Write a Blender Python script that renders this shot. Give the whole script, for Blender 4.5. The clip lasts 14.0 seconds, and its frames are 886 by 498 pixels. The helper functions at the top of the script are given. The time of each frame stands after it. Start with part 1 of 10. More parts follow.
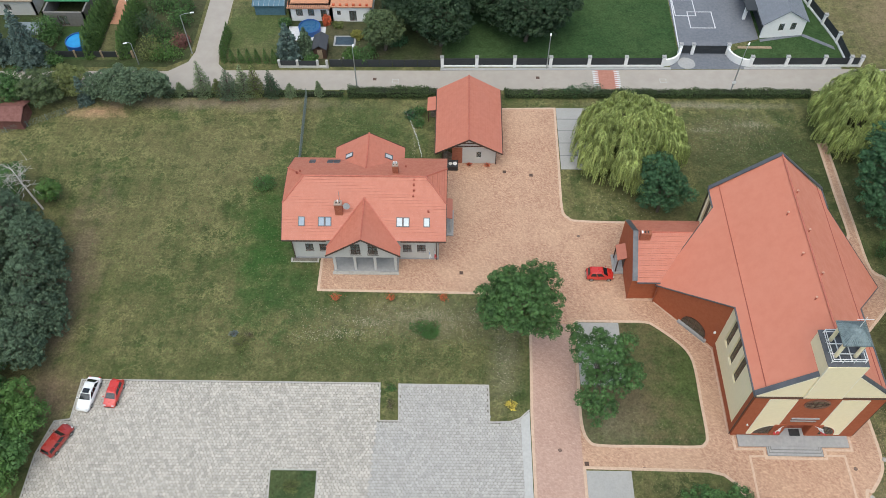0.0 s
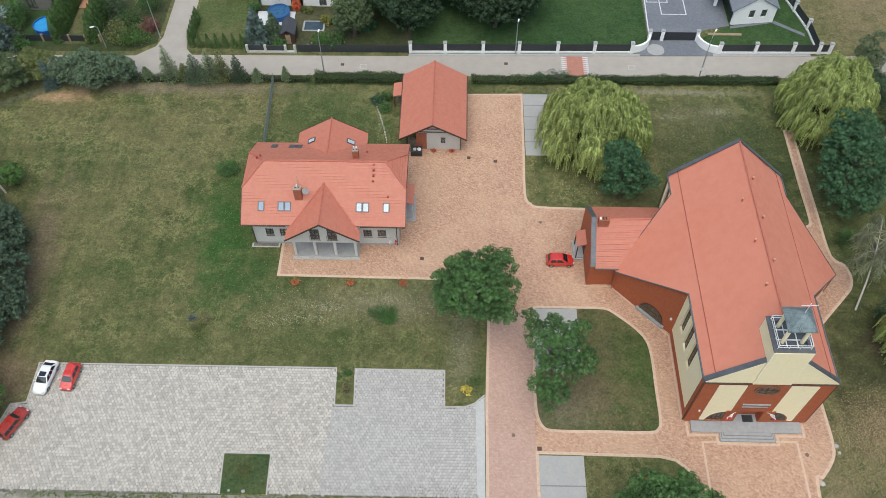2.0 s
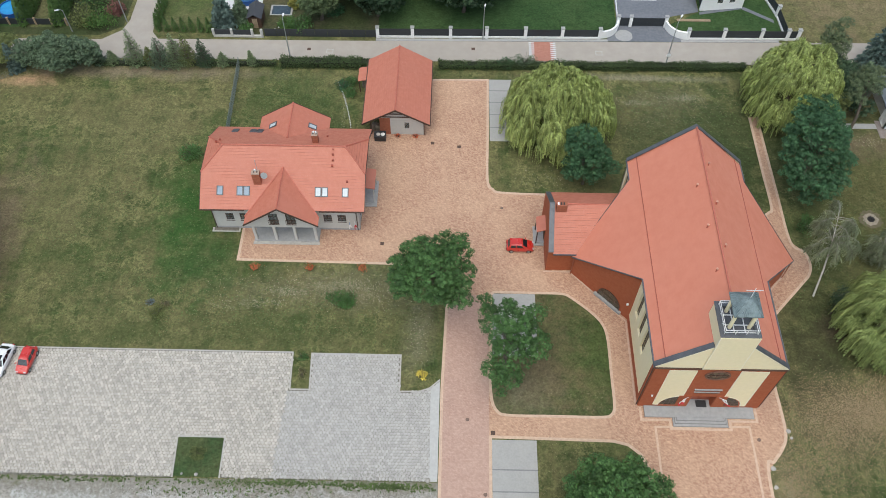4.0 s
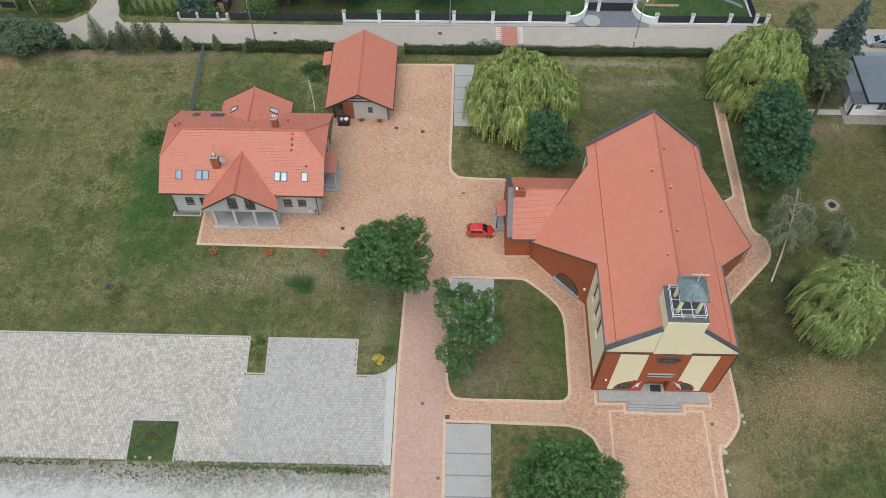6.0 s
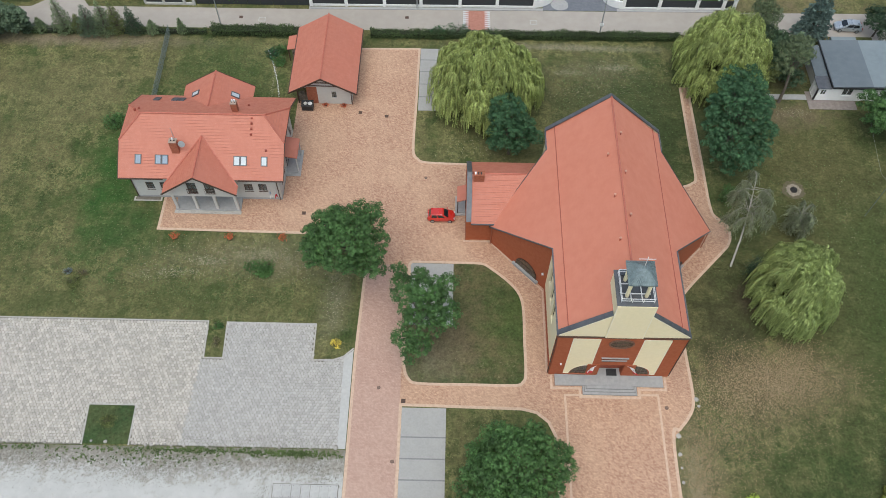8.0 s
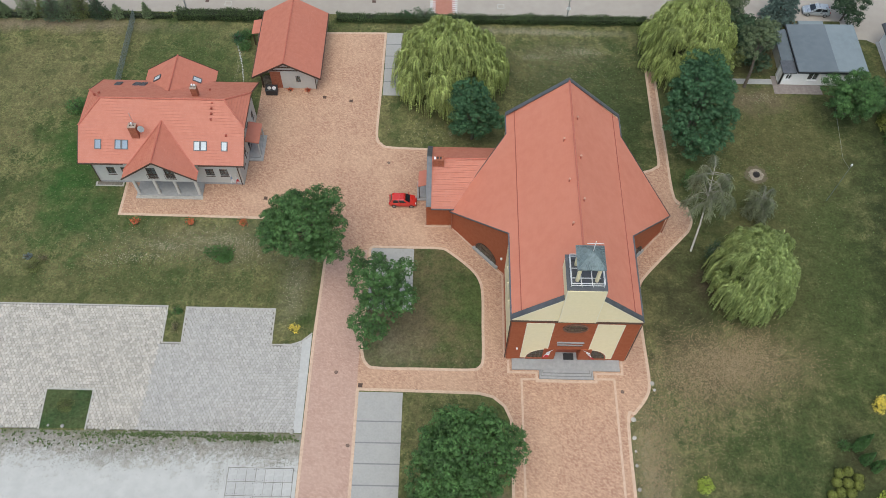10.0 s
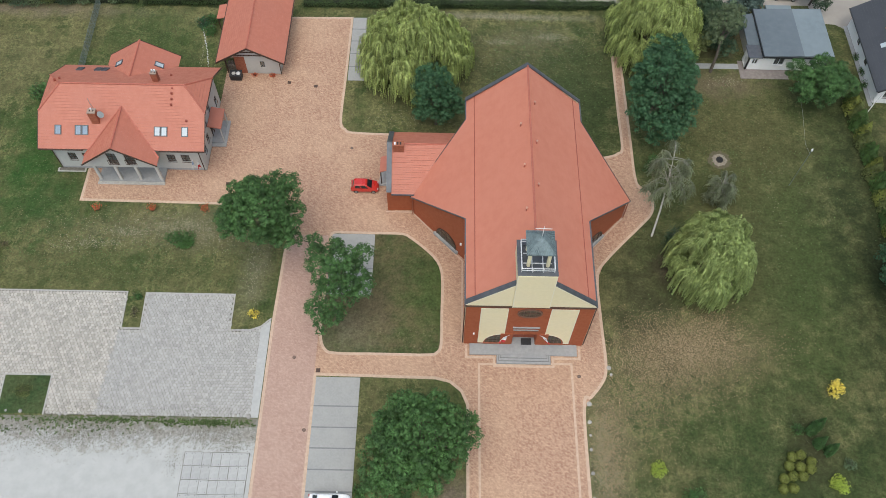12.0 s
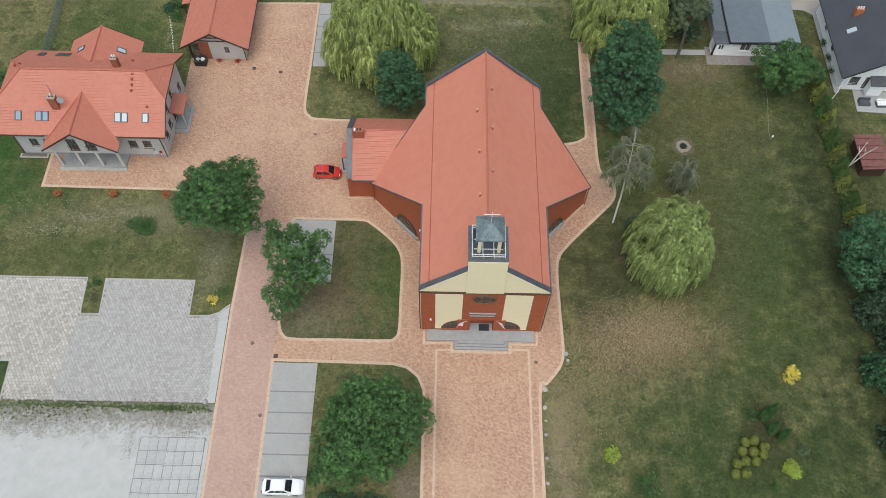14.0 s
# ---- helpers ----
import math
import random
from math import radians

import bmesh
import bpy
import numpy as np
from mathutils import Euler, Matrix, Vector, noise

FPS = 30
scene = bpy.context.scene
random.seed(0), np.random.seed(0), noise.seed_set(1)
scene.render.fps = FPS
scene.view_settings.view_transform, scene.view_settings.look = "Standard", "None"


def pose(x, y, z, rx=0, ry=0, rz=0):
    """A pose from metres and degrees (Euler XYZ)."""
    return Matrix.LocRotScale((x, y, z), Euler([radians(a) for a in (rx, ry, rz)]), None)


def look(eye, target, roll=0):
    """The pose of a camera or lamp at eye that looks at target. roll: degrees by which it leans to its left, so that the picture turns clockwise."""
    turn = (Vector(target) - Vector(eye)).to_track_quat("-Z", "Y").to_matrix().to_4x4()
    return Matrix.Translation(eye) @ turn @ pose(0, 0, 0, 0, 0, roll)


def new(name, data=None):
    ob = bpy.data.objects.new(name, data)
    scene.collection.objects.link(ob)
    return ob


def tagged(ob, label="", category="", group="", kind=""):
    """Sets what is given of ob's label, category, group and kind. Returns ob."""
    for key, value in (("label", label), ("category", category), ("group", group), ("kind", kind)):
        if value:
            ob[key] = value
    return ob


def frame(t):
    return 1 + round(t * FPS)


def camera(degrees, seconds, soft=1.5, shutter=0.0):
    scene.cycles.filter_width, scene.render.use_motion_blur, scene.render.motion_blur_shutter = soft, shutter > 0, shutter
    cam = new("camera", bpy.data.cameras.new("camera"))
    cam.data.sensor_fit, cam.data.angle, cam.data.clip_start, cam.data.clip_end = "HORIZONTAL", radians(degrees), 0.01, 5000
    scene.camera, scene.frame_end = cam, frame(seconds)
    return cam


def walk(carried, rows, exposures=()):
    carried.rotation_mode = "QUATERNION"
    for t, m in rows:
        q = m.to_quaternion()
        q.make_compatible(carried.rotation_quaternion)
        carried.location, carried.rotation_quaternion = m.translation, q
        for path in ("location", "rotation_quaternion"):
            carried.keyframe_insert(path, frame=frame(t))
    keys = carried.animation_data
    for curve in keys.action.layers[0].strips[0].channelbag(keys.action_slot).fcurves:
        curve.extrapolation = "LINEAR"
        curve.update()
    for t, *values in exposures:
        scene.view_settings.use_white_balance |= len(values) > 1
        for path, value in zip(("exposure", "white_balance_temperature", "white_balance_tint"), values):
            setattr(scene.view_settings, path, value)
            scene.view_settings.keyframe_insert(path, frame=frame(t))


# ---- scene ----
cam = camera(56.9, 14.0, soft=0.85)
# seconds, eye x, y, z, heading, pitch, roll
ROWS = [
    (0.0, 0.000, 0.000, 88.851, 1.409, -54.205, -0.547),
    (0.5, 1.331, -0.056, 88.805, 1.457, -54.407, -0.520),
    (1.0, 2.640, -0.114, 88.749, 1.478, -54.607, -0.470),
    (1.5, 3.929, -0.175, 88.685, 1.473, -54.805, -0.403),
    (2.0, 5.199, -0.236, 88.617, 1.446, -55.003, -0.321),
    (2.5, 6.453, -0.296, 88.547, 1.401, -55.201, -0.227),
    (3.0, 7.691, -0.355, 88.476, 1.340, -55.402, -0.124),
    (3.5, 8.917, -0.411, 88.408, 1.266, -55.605, -0.016),
    (4.0, 10.130, -0.465, 88.344, 1.181, -55.812, 0.095),
    (4.5, 11.334, -0.514, 88.285, 1.088, -56.023, 0.208),
    (5.0, 12.529, -0.560, 88.233, 0.989, -56.239, 0.319),
    (5.5, 13.716, -0.601, 88.189, 0.887, -56.460, 0.428),
    (6.0, 14.898, -0.638, 88.153, 0.782, -56.685, 0.532),
    (6.5, 16.076, -0.669, 88.126, 0.678, -56.916, 0.631),
    (7.0, 17.250, -0.697, 88.108, 0.574, -57.151, 0.723),
    (7.5, 18.422, -0.719, 88.099, 0.474, -57.391, 0.808),
    (8.0, 19.594, -0.738, 88.099, 0.378, -57.634, 0.885),
    (8.5, 20.765, -0.753, 88.107, 0.287, -57.881, 0.954),
    (9.0, 21.939, -0.765, 88.123, 0.202, -58.131, 1.014),
    (9.5, 23.115, -0.774, 88.144, 0.124, -58.382, 1.066),
    (10.0, 24.294, -0.781, 88.171, 0.054, -58.633, 1.111),
    (10.5, 25.478, -0.788, 88.201, -0.008, -58.884, 1.148),
    (11.0, 26.667, -0.795, 88.232, -0.063, -59.133, 1.179),
    (11.5, 27.862, -0.804, 88.262, -0.108, -59.378, 1.205),
    (12.0, 29.065, -0.815, 88.290, -0.146, -59.618, 1.227),
    (12.5, 30.274, -0.831, 88.311, -0.176, -59.851, 1.247),
    (13.0, 31.493, -0.852, 88.324, -0.197, -60.075, 1.267),
    (13.5, 32.720, -0.881, 88.325, -0.212, -60.287, 1.289),
    (14.0, 33.956, -0.919, 88.311, -0.220, -60.487, 1.315),
]
walk(cam, [(t, pose(x, y, z, 0, 0, yaw) @ pose(0, 0, 0, 90 + pitch) @ pose(0, 0, 0, 0, 0, roll)) for t, x, y, z, yaw, pitch, roll in ROWS],
     exposures=((0.0, 0.99, 6700, 3.0), (7.0, 0.88, 6700, 3.0), (14.0, 0.86, 6700, 3.0)))

# ---- daylight under a bright cloud cover ----
SUN_ELEVATION, SUN_AZIMUTH = 71.0, 190.0
world = bpy.data.worlds.new("overcast_sky")
scene.world = world
world.use_nodes = True
wn = world.node_tree
wn.nodes.clear()
sky = wn.nodes.new("ShaderNodeTexSky")
sky.sky_type = "NISHITA"
sky.sun_disc = False
sky.sun_elevation, sky.sun_rotation = radians(SUN_ELEVATION), radians(SUN_AZIMUTH)
sky.air_density, sky.dust_density, sky.ozone_density = 1.0, 3.0, 1.0
sky_light = wn.nodes.new("ShaderNodeBackground")
sky_light.inputs["Strength"].default_value = 0.092
sky_out = wn.nodes.new("ShaderNodeOutputWorld")
wn.links.new(sky.outputs["Color"], sky_light.inputs["Color"])
wn.links.new(sky_light.outputs["Background"], sky_out.inputs["Surface"])

sun = new("sun", bpy.data.lights.new("sun", "SUN"))
sun.data.energy, sun.data.angle, sun.data.color = 1.05, radians(80), (0.96, 0.975, 1.0)
sun.matrix_world = look((0, 0, 200), (200 * math.sin(radians(SUN_AZIMUTH - 180)), 200 * math.cos(radians(SUN_AZIMUTH - 180)), 200 - 283 * math.tan(radians(SUN_ELEVATION)) * 0.707))


# ---- materials ----
def node(nt, kind, **values):
    n = nt.nodes.new(kind)
    for key, value in values.items():
        n.inputs[key.replace("_", " ")].default_value = value
    return n


def ramp_mix(nt, factor, a, b):
    """A colour between a and b; each a colour or a socket."""
    m = nt.nodes.new("ShaderNodeMix")
    m.data_type = "RGBA"
    nt.links.new(factor, m.inputs[0])
    for slot, c in ((6, a), (7, b)):
        if isinstance(c, tuple):
            m.inputs[slot].default_value = (*c, 1)
        else:
            nt.links.new(c, m.inputs[slot])
    return m.outputs[2]


def spread(nt, value, low, high, to_low=0.0, to_high=1.0):
    m = nt.nodes.new("ShaderNodeMapRange")
    m.inputs[1].default_value, m.inputs[2].default_value = low, high
    m.inputs[3].default_value, m.inputs[4].default_value = to_low, to_high
    nt.links.new(value, m.inputs[0])
    return m.outputs[0]


def noise_of(nt, coords, scale, detail=4.0, rough=0.6):
    n = node(nt, "ShaderNodeTexNoise", Scale=scale, Detail=detail, Roughness=rough)
    nt.links.new(coords, n.inputs["Vector"])
    return n.outputs[0]


def material(name, base, other=None, stain=None, fine=6.0, coarse=0.4, rough=0.8, bump=0.2, metal=0.0, vary="", vary_by=0.25, coat=0.0, bump_scale=None):
    """A surface of two colours in fine grain, with broad stains, relief and, for pieces, a tone of their own (vary: 'island' or 'object')."""
    m = bpy.data.materials.new(name)
    m.use_nodes = True
    nt = m.node_tree
    shader = nt.nodes["Principled BSDF"]
    where = nt.nodes.new("ShaderNodeTexCoord").outputs["Object"]
    other = other or tuple(c * 0.8 for c in base)
    stain = stain or tuple(c * 0.85 for c in base)
    grain = noise_of(nt, where, fine)
    colour = ramp_mix(nt, spread(nt, grain, 0.35, 0.65), base, other)
    broad = noise_of(nt, where, coarse, 5.0, 0.65)
    colour = ramp_mix(nt, spread(nt, broad, 0.45, 0.75, 0.0, 0.8), colour, stain)
    if vary:
        if vary == "island":
            pick = nt.nodes.new("ShaderNodeNewGeometry").outputs["Random Per Island"]
        else:
            pick = nt.nodes.new("ShaderNodeObjectInfo").outputs["Random"]
        tone = node(nt, "ShaderNodeHueSaturation")
        nt.links.new(spread(nt, pick, 0, 1, 1 - vary_by, 1 + vary_by), tone.inputs["Value"])
        nt.links.new(colour, tone.inputs["Color"])
        colour = tone.outputs[0]
    nt.links.new(colour, shader.inputs["Base Color"])
    nt.links.new(spread(nt, grain, 0.3, 0.7, max(0.03, rough - 0.08), min(1, rough + 0.08)), shader.inputs["Roughness"])
    shader.inputs["Metallic"].default_value = metal
    shader.inputs["Coat Weight"].default_value = coat
    if bump:
        relief = node(nt, "ShaderNodeBump", Strength=bump, Distance=0.03)
        nt.links.new(noise_of(nt, where, bump_scale or fine * 1.5), relief.inputs["Height"])
        nt.links.new(relief.outputs[0], shader.inputs["Normal"])
    return m


def foliage(name, light, dark, vary_by=0.35, rough=0.6, contrast=0.22):
    """Leaves: each its own tone between two greens, slightly see-through."""
    m = bpy.data.materials.new(name)
    m.use_nodes = True
    nt = m.node_tree
    shader = nt.nodes["Principled BSDF"]
    pick = nt.nodes.new("ShaderNodeNewGeometry").outputs["Random Per Island"]
    where = nt.nodes.new("ShaderNodeTexCoord").outputs["Object"]
    mean = tuple(0.80 * a + 0.52 * b for a, b in zip(light, dark))
    colour = ramp_mix(nt, pick, tuple(c * (1 + contrast) for c in mean), tuple(c * (1 - contrast) for c in mean))
    clump = noise_of(nt, where, 0.6, 3.0)
    tone = node(nt, "ShaderNodeHueSaturation")
    nt.links.new(spread(nt, clump, 0.3, 0.7, 1 - vary_by, 1 + vary_by), tone.inputs["Value"])
    nt.links.new(colour, tone.inputs["Color"])
    nt.links.new(tone.outputs[0], shader.inputs["Base Color"])
    shader.inputs["Roughness"].default_value = rough
    shader.inputs["Specular IOR Level"].default_value = 0.3
    back = nt.nodes.new("ShaderNodeBsdfTranslucent")
    nt.links.new(tone.outputs[0], back.inputs["Color"])
    both = nt.nodes.new("ShaderNodeMixShader")
    both.inputs[0].default_value = 0.10
    nt.links.new(shader.outputs[0], both.inputs[1])
    nt.links.new(back.outputs[0], both.inputs[2])
    nt.links.new(both.outputs[0], nt.nodes["Material Output"].inputs["Surface"])
    return m


def lawn(name, green, dry, deep, spots=(), stripes=0.0, flecks=0.5):
    """Mown grass: patches of green and dry, tufts, flecks, and worn, lush or darker places (x, y, half width, half
    depth, colour, strength).
    """
    m = bpy.data.materials.new(name)
    m.use_nodes = True
    nt = m.node_tree
    shader = nt.nodes["Principled BSDF"]
    where = nt.nodes.new("ShaderNodeTexCoord").outputs["Object"]
    patches = noise_of(nt, where, 0.075, 7.0, 0.74)
    colour = ramp_mix(nt, spread(nt, patches, 0.42, 0.58), green, dry)
    tufts = noise_of(nt, where, 0.26, 7.0, 0.76)
    colour = ramp_mix(nt, spread(nt, tufts, 0.48, 0.66, 0, 0.85), colour, deep)
    if stripes:
        swath = node(nt, "ShaderNodeTexWave", Scale=0.11, Distortion=2.5, Detail=3.0)
        swath.inputs["Detail Scale"].default_value = 1.2
        nt.links.new(where, swath.inputs["Vector"])
        colour = ramp_mix(nt, spread(nt, swath.outputs[1], 0.2, 0.9, 0, stripes), colour, dry)
        for way, share in (((0.90, 0.05, 1.0), 0.50), ((0.42, 0.10, 1.0), 0.50), ((0.12, 0.45, 1.0), 0.35), ((0.8, 0.6, 1.0), 0.40)):
            drawn = node(nt, "ShaderNodeMapping")
            drawn.inputs["Scale"].default_value = way
            nt.links.new(where, drawn.inputs["Vector"])
            trail = noise_of(nt, drawn.outputs[0], 0.9, 4.0, 0.65)
            colour = ramp_mix(nt, spread(nt, trail, 0.50, 0.72, 0, share), colour, dry)
            colour = ramp_mix(nt, spread(nt, trail, 0.46, 0.28, 0, share), colour, deep)
        # wisps of bleached blades, drawn out and tangled
        warp = noise_of(nt, where, 0.22, 3.0, 0.6)
        field = noise_of(nt, where, 0.08, 3.0, 0.6)
        for scale, thin in ((0.30, 0.036), (0.62, 0.046)):
            fold = nt.nodes.new("ShaderNodeMath")
            fold.operation = "ABSOLUTE"
            back = nt.nodes.new("ShaderNodeMath")
            back.operation = "SUBTRACT"
            back.inputs[1].default_value = 0.5
            nt.links.new(noise_of(nt, where, scale, 5.0, 0.72), back.inputs[0])
            nt.links.new(back.outputs[0], fold.inputs[0])
            line = spread(nt, fold.outputs[0], 0.0, thin, 1.0, 0.0)
            masked = nt.nodes.new("ShaderNodeMath")
            masked.operation = "MULTIPLY"
            nt.links.new(line, masked.inputs[0])
            nt.links.new(spread(nt, field if thin < 0.042 else warp, 0.45, 0.60, 0, 0.75), masked.inputs[1])
            colour = ramp_mix(nt, masked.outputs[0], colour, tuple(c * 1.6 for c in dry))
    edge = noise_of(nt, where, 0.35, 5.0, 0.7)
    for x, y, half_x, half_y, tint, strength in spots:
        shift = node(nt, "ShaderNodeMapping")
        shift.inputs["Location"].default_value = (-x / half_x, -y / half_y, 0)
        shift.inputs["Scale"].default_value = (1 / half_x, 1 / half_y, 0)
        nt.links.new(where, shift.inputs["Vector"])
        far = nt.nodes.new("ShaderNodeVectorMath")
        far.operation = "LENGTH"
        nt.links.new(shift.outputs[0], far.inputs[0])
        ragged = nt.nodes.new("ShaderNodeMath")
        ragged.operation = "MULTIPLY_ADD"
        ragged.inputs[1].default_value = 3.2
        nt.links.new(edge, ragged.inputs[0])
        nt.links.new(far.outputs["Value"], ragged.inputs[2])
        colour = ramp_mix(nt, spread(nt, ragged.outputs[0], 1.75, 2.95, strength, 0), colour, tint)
    blades = noise_of(nt, where, 3.2, 4.0, 0.75)
    tone = node(nt, "ShaderNodeHueSaturation")
    nt.links.new(spread(nt, blades, 0.28, 0.72, 0.64, 1.36), tone.inputs["Value"])
    nt.links.new(colour, tone.inputs["Color"])
    colour = tone.outputs[0]
    clods = node(nt, "ShaderNodeHueSaturation")
    nt.links.new(spread(nt, noise_of(nt, where, 0.95, 5.0, 0.78), 0.32, 0.68, 0.76, 1.24), clods.inputs["Value"])
    nt.links.new(colour, clods.inputs["Color"])
    colour = clods.outputs[0]
    if flecks:
        where_fleck = noise_of(nt, where, 0.12, 3.0)
        fleck = noise_of(nt, where, 2.3, 2.0, 0.8)
        both = nt.nodes.new("ShaderNodeMath")
        both.operation = "MULTIPLY"
        nt.links.new(spread(nt, fleck, 0.60, 0.72), both.inputs[0])
        nt.links.new(spread(nt, where_fleck, 0.48, 0.62, 0, flecks), both.inputs[1])
        colour = ramp_mix(nt, both.outputs[0], colour, (0.30, 0.27, 0.17))
    nt.links.new(colour, shader.inputs["Base Color"])
    shader.inputs["Roughness"].default_value = 0.95
    shader.inputs["Specular IOR Level"].default_value = 0.15
    relief = node(nt, "ShaderNodeBump", Strength=0.5, Distance=0.08)
    nt.links.new(blades, relief.inputs["Height"])
    nt.links.new(relief.outputs[0], shader.inputs["Normal"])
    return m


def paving(name, light, dark, joint, tint):
    """Small bricks of many tones in worn joints."""
    m = bpy.data.materials.new(name)
    m.use_nodes = True
    nt = m.node_tree
    shader = nt.nodes["Principled BSDF"]
    where = nt.nodes.new("ShaderNodeTexCoord").outputs["Object"]
    turn = node(nt, "ShaderNodeMapping")
    turn.inputs["Rotation"].default_value = (0, 0, radians(45))
    nt.links.new(where, turn.inputs["Vector"])
    rows = nt.nodes.new("ShaderNodeTexBrick")
    rows.inputs["Color1"].default_value, rows.inputs["Color2"].default_value, rows.inputs["Mortar"].default_value = (*light, 1), (*dark, 1), (*joint, 1)
    rows.inputs["Scale"].default_value, rows.inputs["Mortar Size"].default_value = 1.0, 0.006
    rows.inputs["Brick Width"].default_value, rows.inputs["Row Height"].default_value, rows.inputs["Bias"].default_value = 0.26, 0.13, -0.15
    nt.links.new(turn.outputs[0], rows.inputs["Vector"])
    flecks = noise_of(nt, where, 3.6, 4.0, 0.75)
    colour = ramp_mix(nt, spread(nt, flecks, 0.47, 0.72, 0, 0.8), rows.outputs["Color"], dark)
    colour = ramp_mix(nt, spread(nt, flecks, 0.46, 0.28, 0, 0.45), colour, tint)
    for slant, wide, share in ((-28, 0.40, 0.60), (58, 0.46, 0.45)):
        laid = node(nt, "ShaderNodeMapping")
        laid.inputs["Rotation"].default_value = (0, 0, radians(slant))
        laid.inputs["Scale"].default_value = (1.3, 3.2, 1.0)
        nt.links.new(where, laid.inputs["Vector"])
        course = noise_of(nt, laid.outputs[0], 1.5, 3.0, 0.7)
        colour = ramp_mix(nt, spread(nt, course, 0.54, 0.70, 0, share), colour, tuple(min(1.0, c * 1.16) for c in tint))
        colour = ramp_mix(nt, spread(nt, course, wide, 0.26, 0, share), colour, dark)
    broad = noise_of(nt, where, 0.13, 5.0, 0.65)
    colour = ramp_mix(nt, spread(nt, broad, 0.45, 0.70, 0, 0.45), colour, tint)
    nt.links.new(colour, shader.inputs["Base Color"])
    shader.inputs["Roughness"].default_value = 0.9
    relief = node(nt, "ShaderNodeBump", Strength=0.25, Distance=0.02)
    nt.links.new(flecks, relief.inputs["Height"])
    nt.links.new(relief.outputs[0], shader.inputs["Normal"])
    return m


def track_soil(name, sand, earth, weeds, edge):
    """Trodden pale sand that turns to stony earth and weeds towards a worn edge at y."""
    m = material(name, sand, tuple(c * 0.92 for c in sand), tuple(c * 0.86 for c in sand), fine=0.8, coarse=0.2, rough=1.0, bump=0.2)
    nt = m.node_tree
    shader = nt.nodes["Principled BSDF"]
    where = nt.nodes.new("ShaderNodeTexCoord").outputs["Object"]
    axes = nt.nodes.new("ShaderNodeSeparateXYZ")
    nt.links.new(where, axes.inputs[0])
    colour = shader.inputs["Base Color"].links[0].from_socket
    for scale, far, low, high, tint in ((0.7, 20.0, -0.8, 2.6, earth), (2.6, 18.0, -0.3, 2.6, tuple(c * 0.6 for c in earth)), (0.45, 8.0, 2.2, 3.4, weeds)):
        blot = nt.nodes.new("ShaderNodeMath")
        blot.operation = "MULTIPLY_ADD"
        blot.inputs[1].default_value = far
        nt.links.new(noise_of(nt, where, scale, 6.0, 0.72), blot.inputs[0])
        nt.links.new(axes.outputs[1], blot.inputs[2])
        colour = ramp_mix(nt, spread(nt, blot.outputs[0], edge - 2.9 + far * 0.5 + low, edge - 2.9 + far * 0.5 + high, 0, 0.72), colour, tint)
    nt.links.new(colour, shader.inputs["Base Color"])
    return m


def clear_glass(name, tint):
    m = bpy.data.materials.new(name)
    m.use_nodes = True
    shader = m.node_tree.nodes["Principled BSDF"]
    shader.inputs["Base Color"].default_value = (*tint, 1)
    shader.inputs["Roughness"].default_value = 0.04
    shader.inputs["Transmission Weight"].default_value = 0.85
    return m


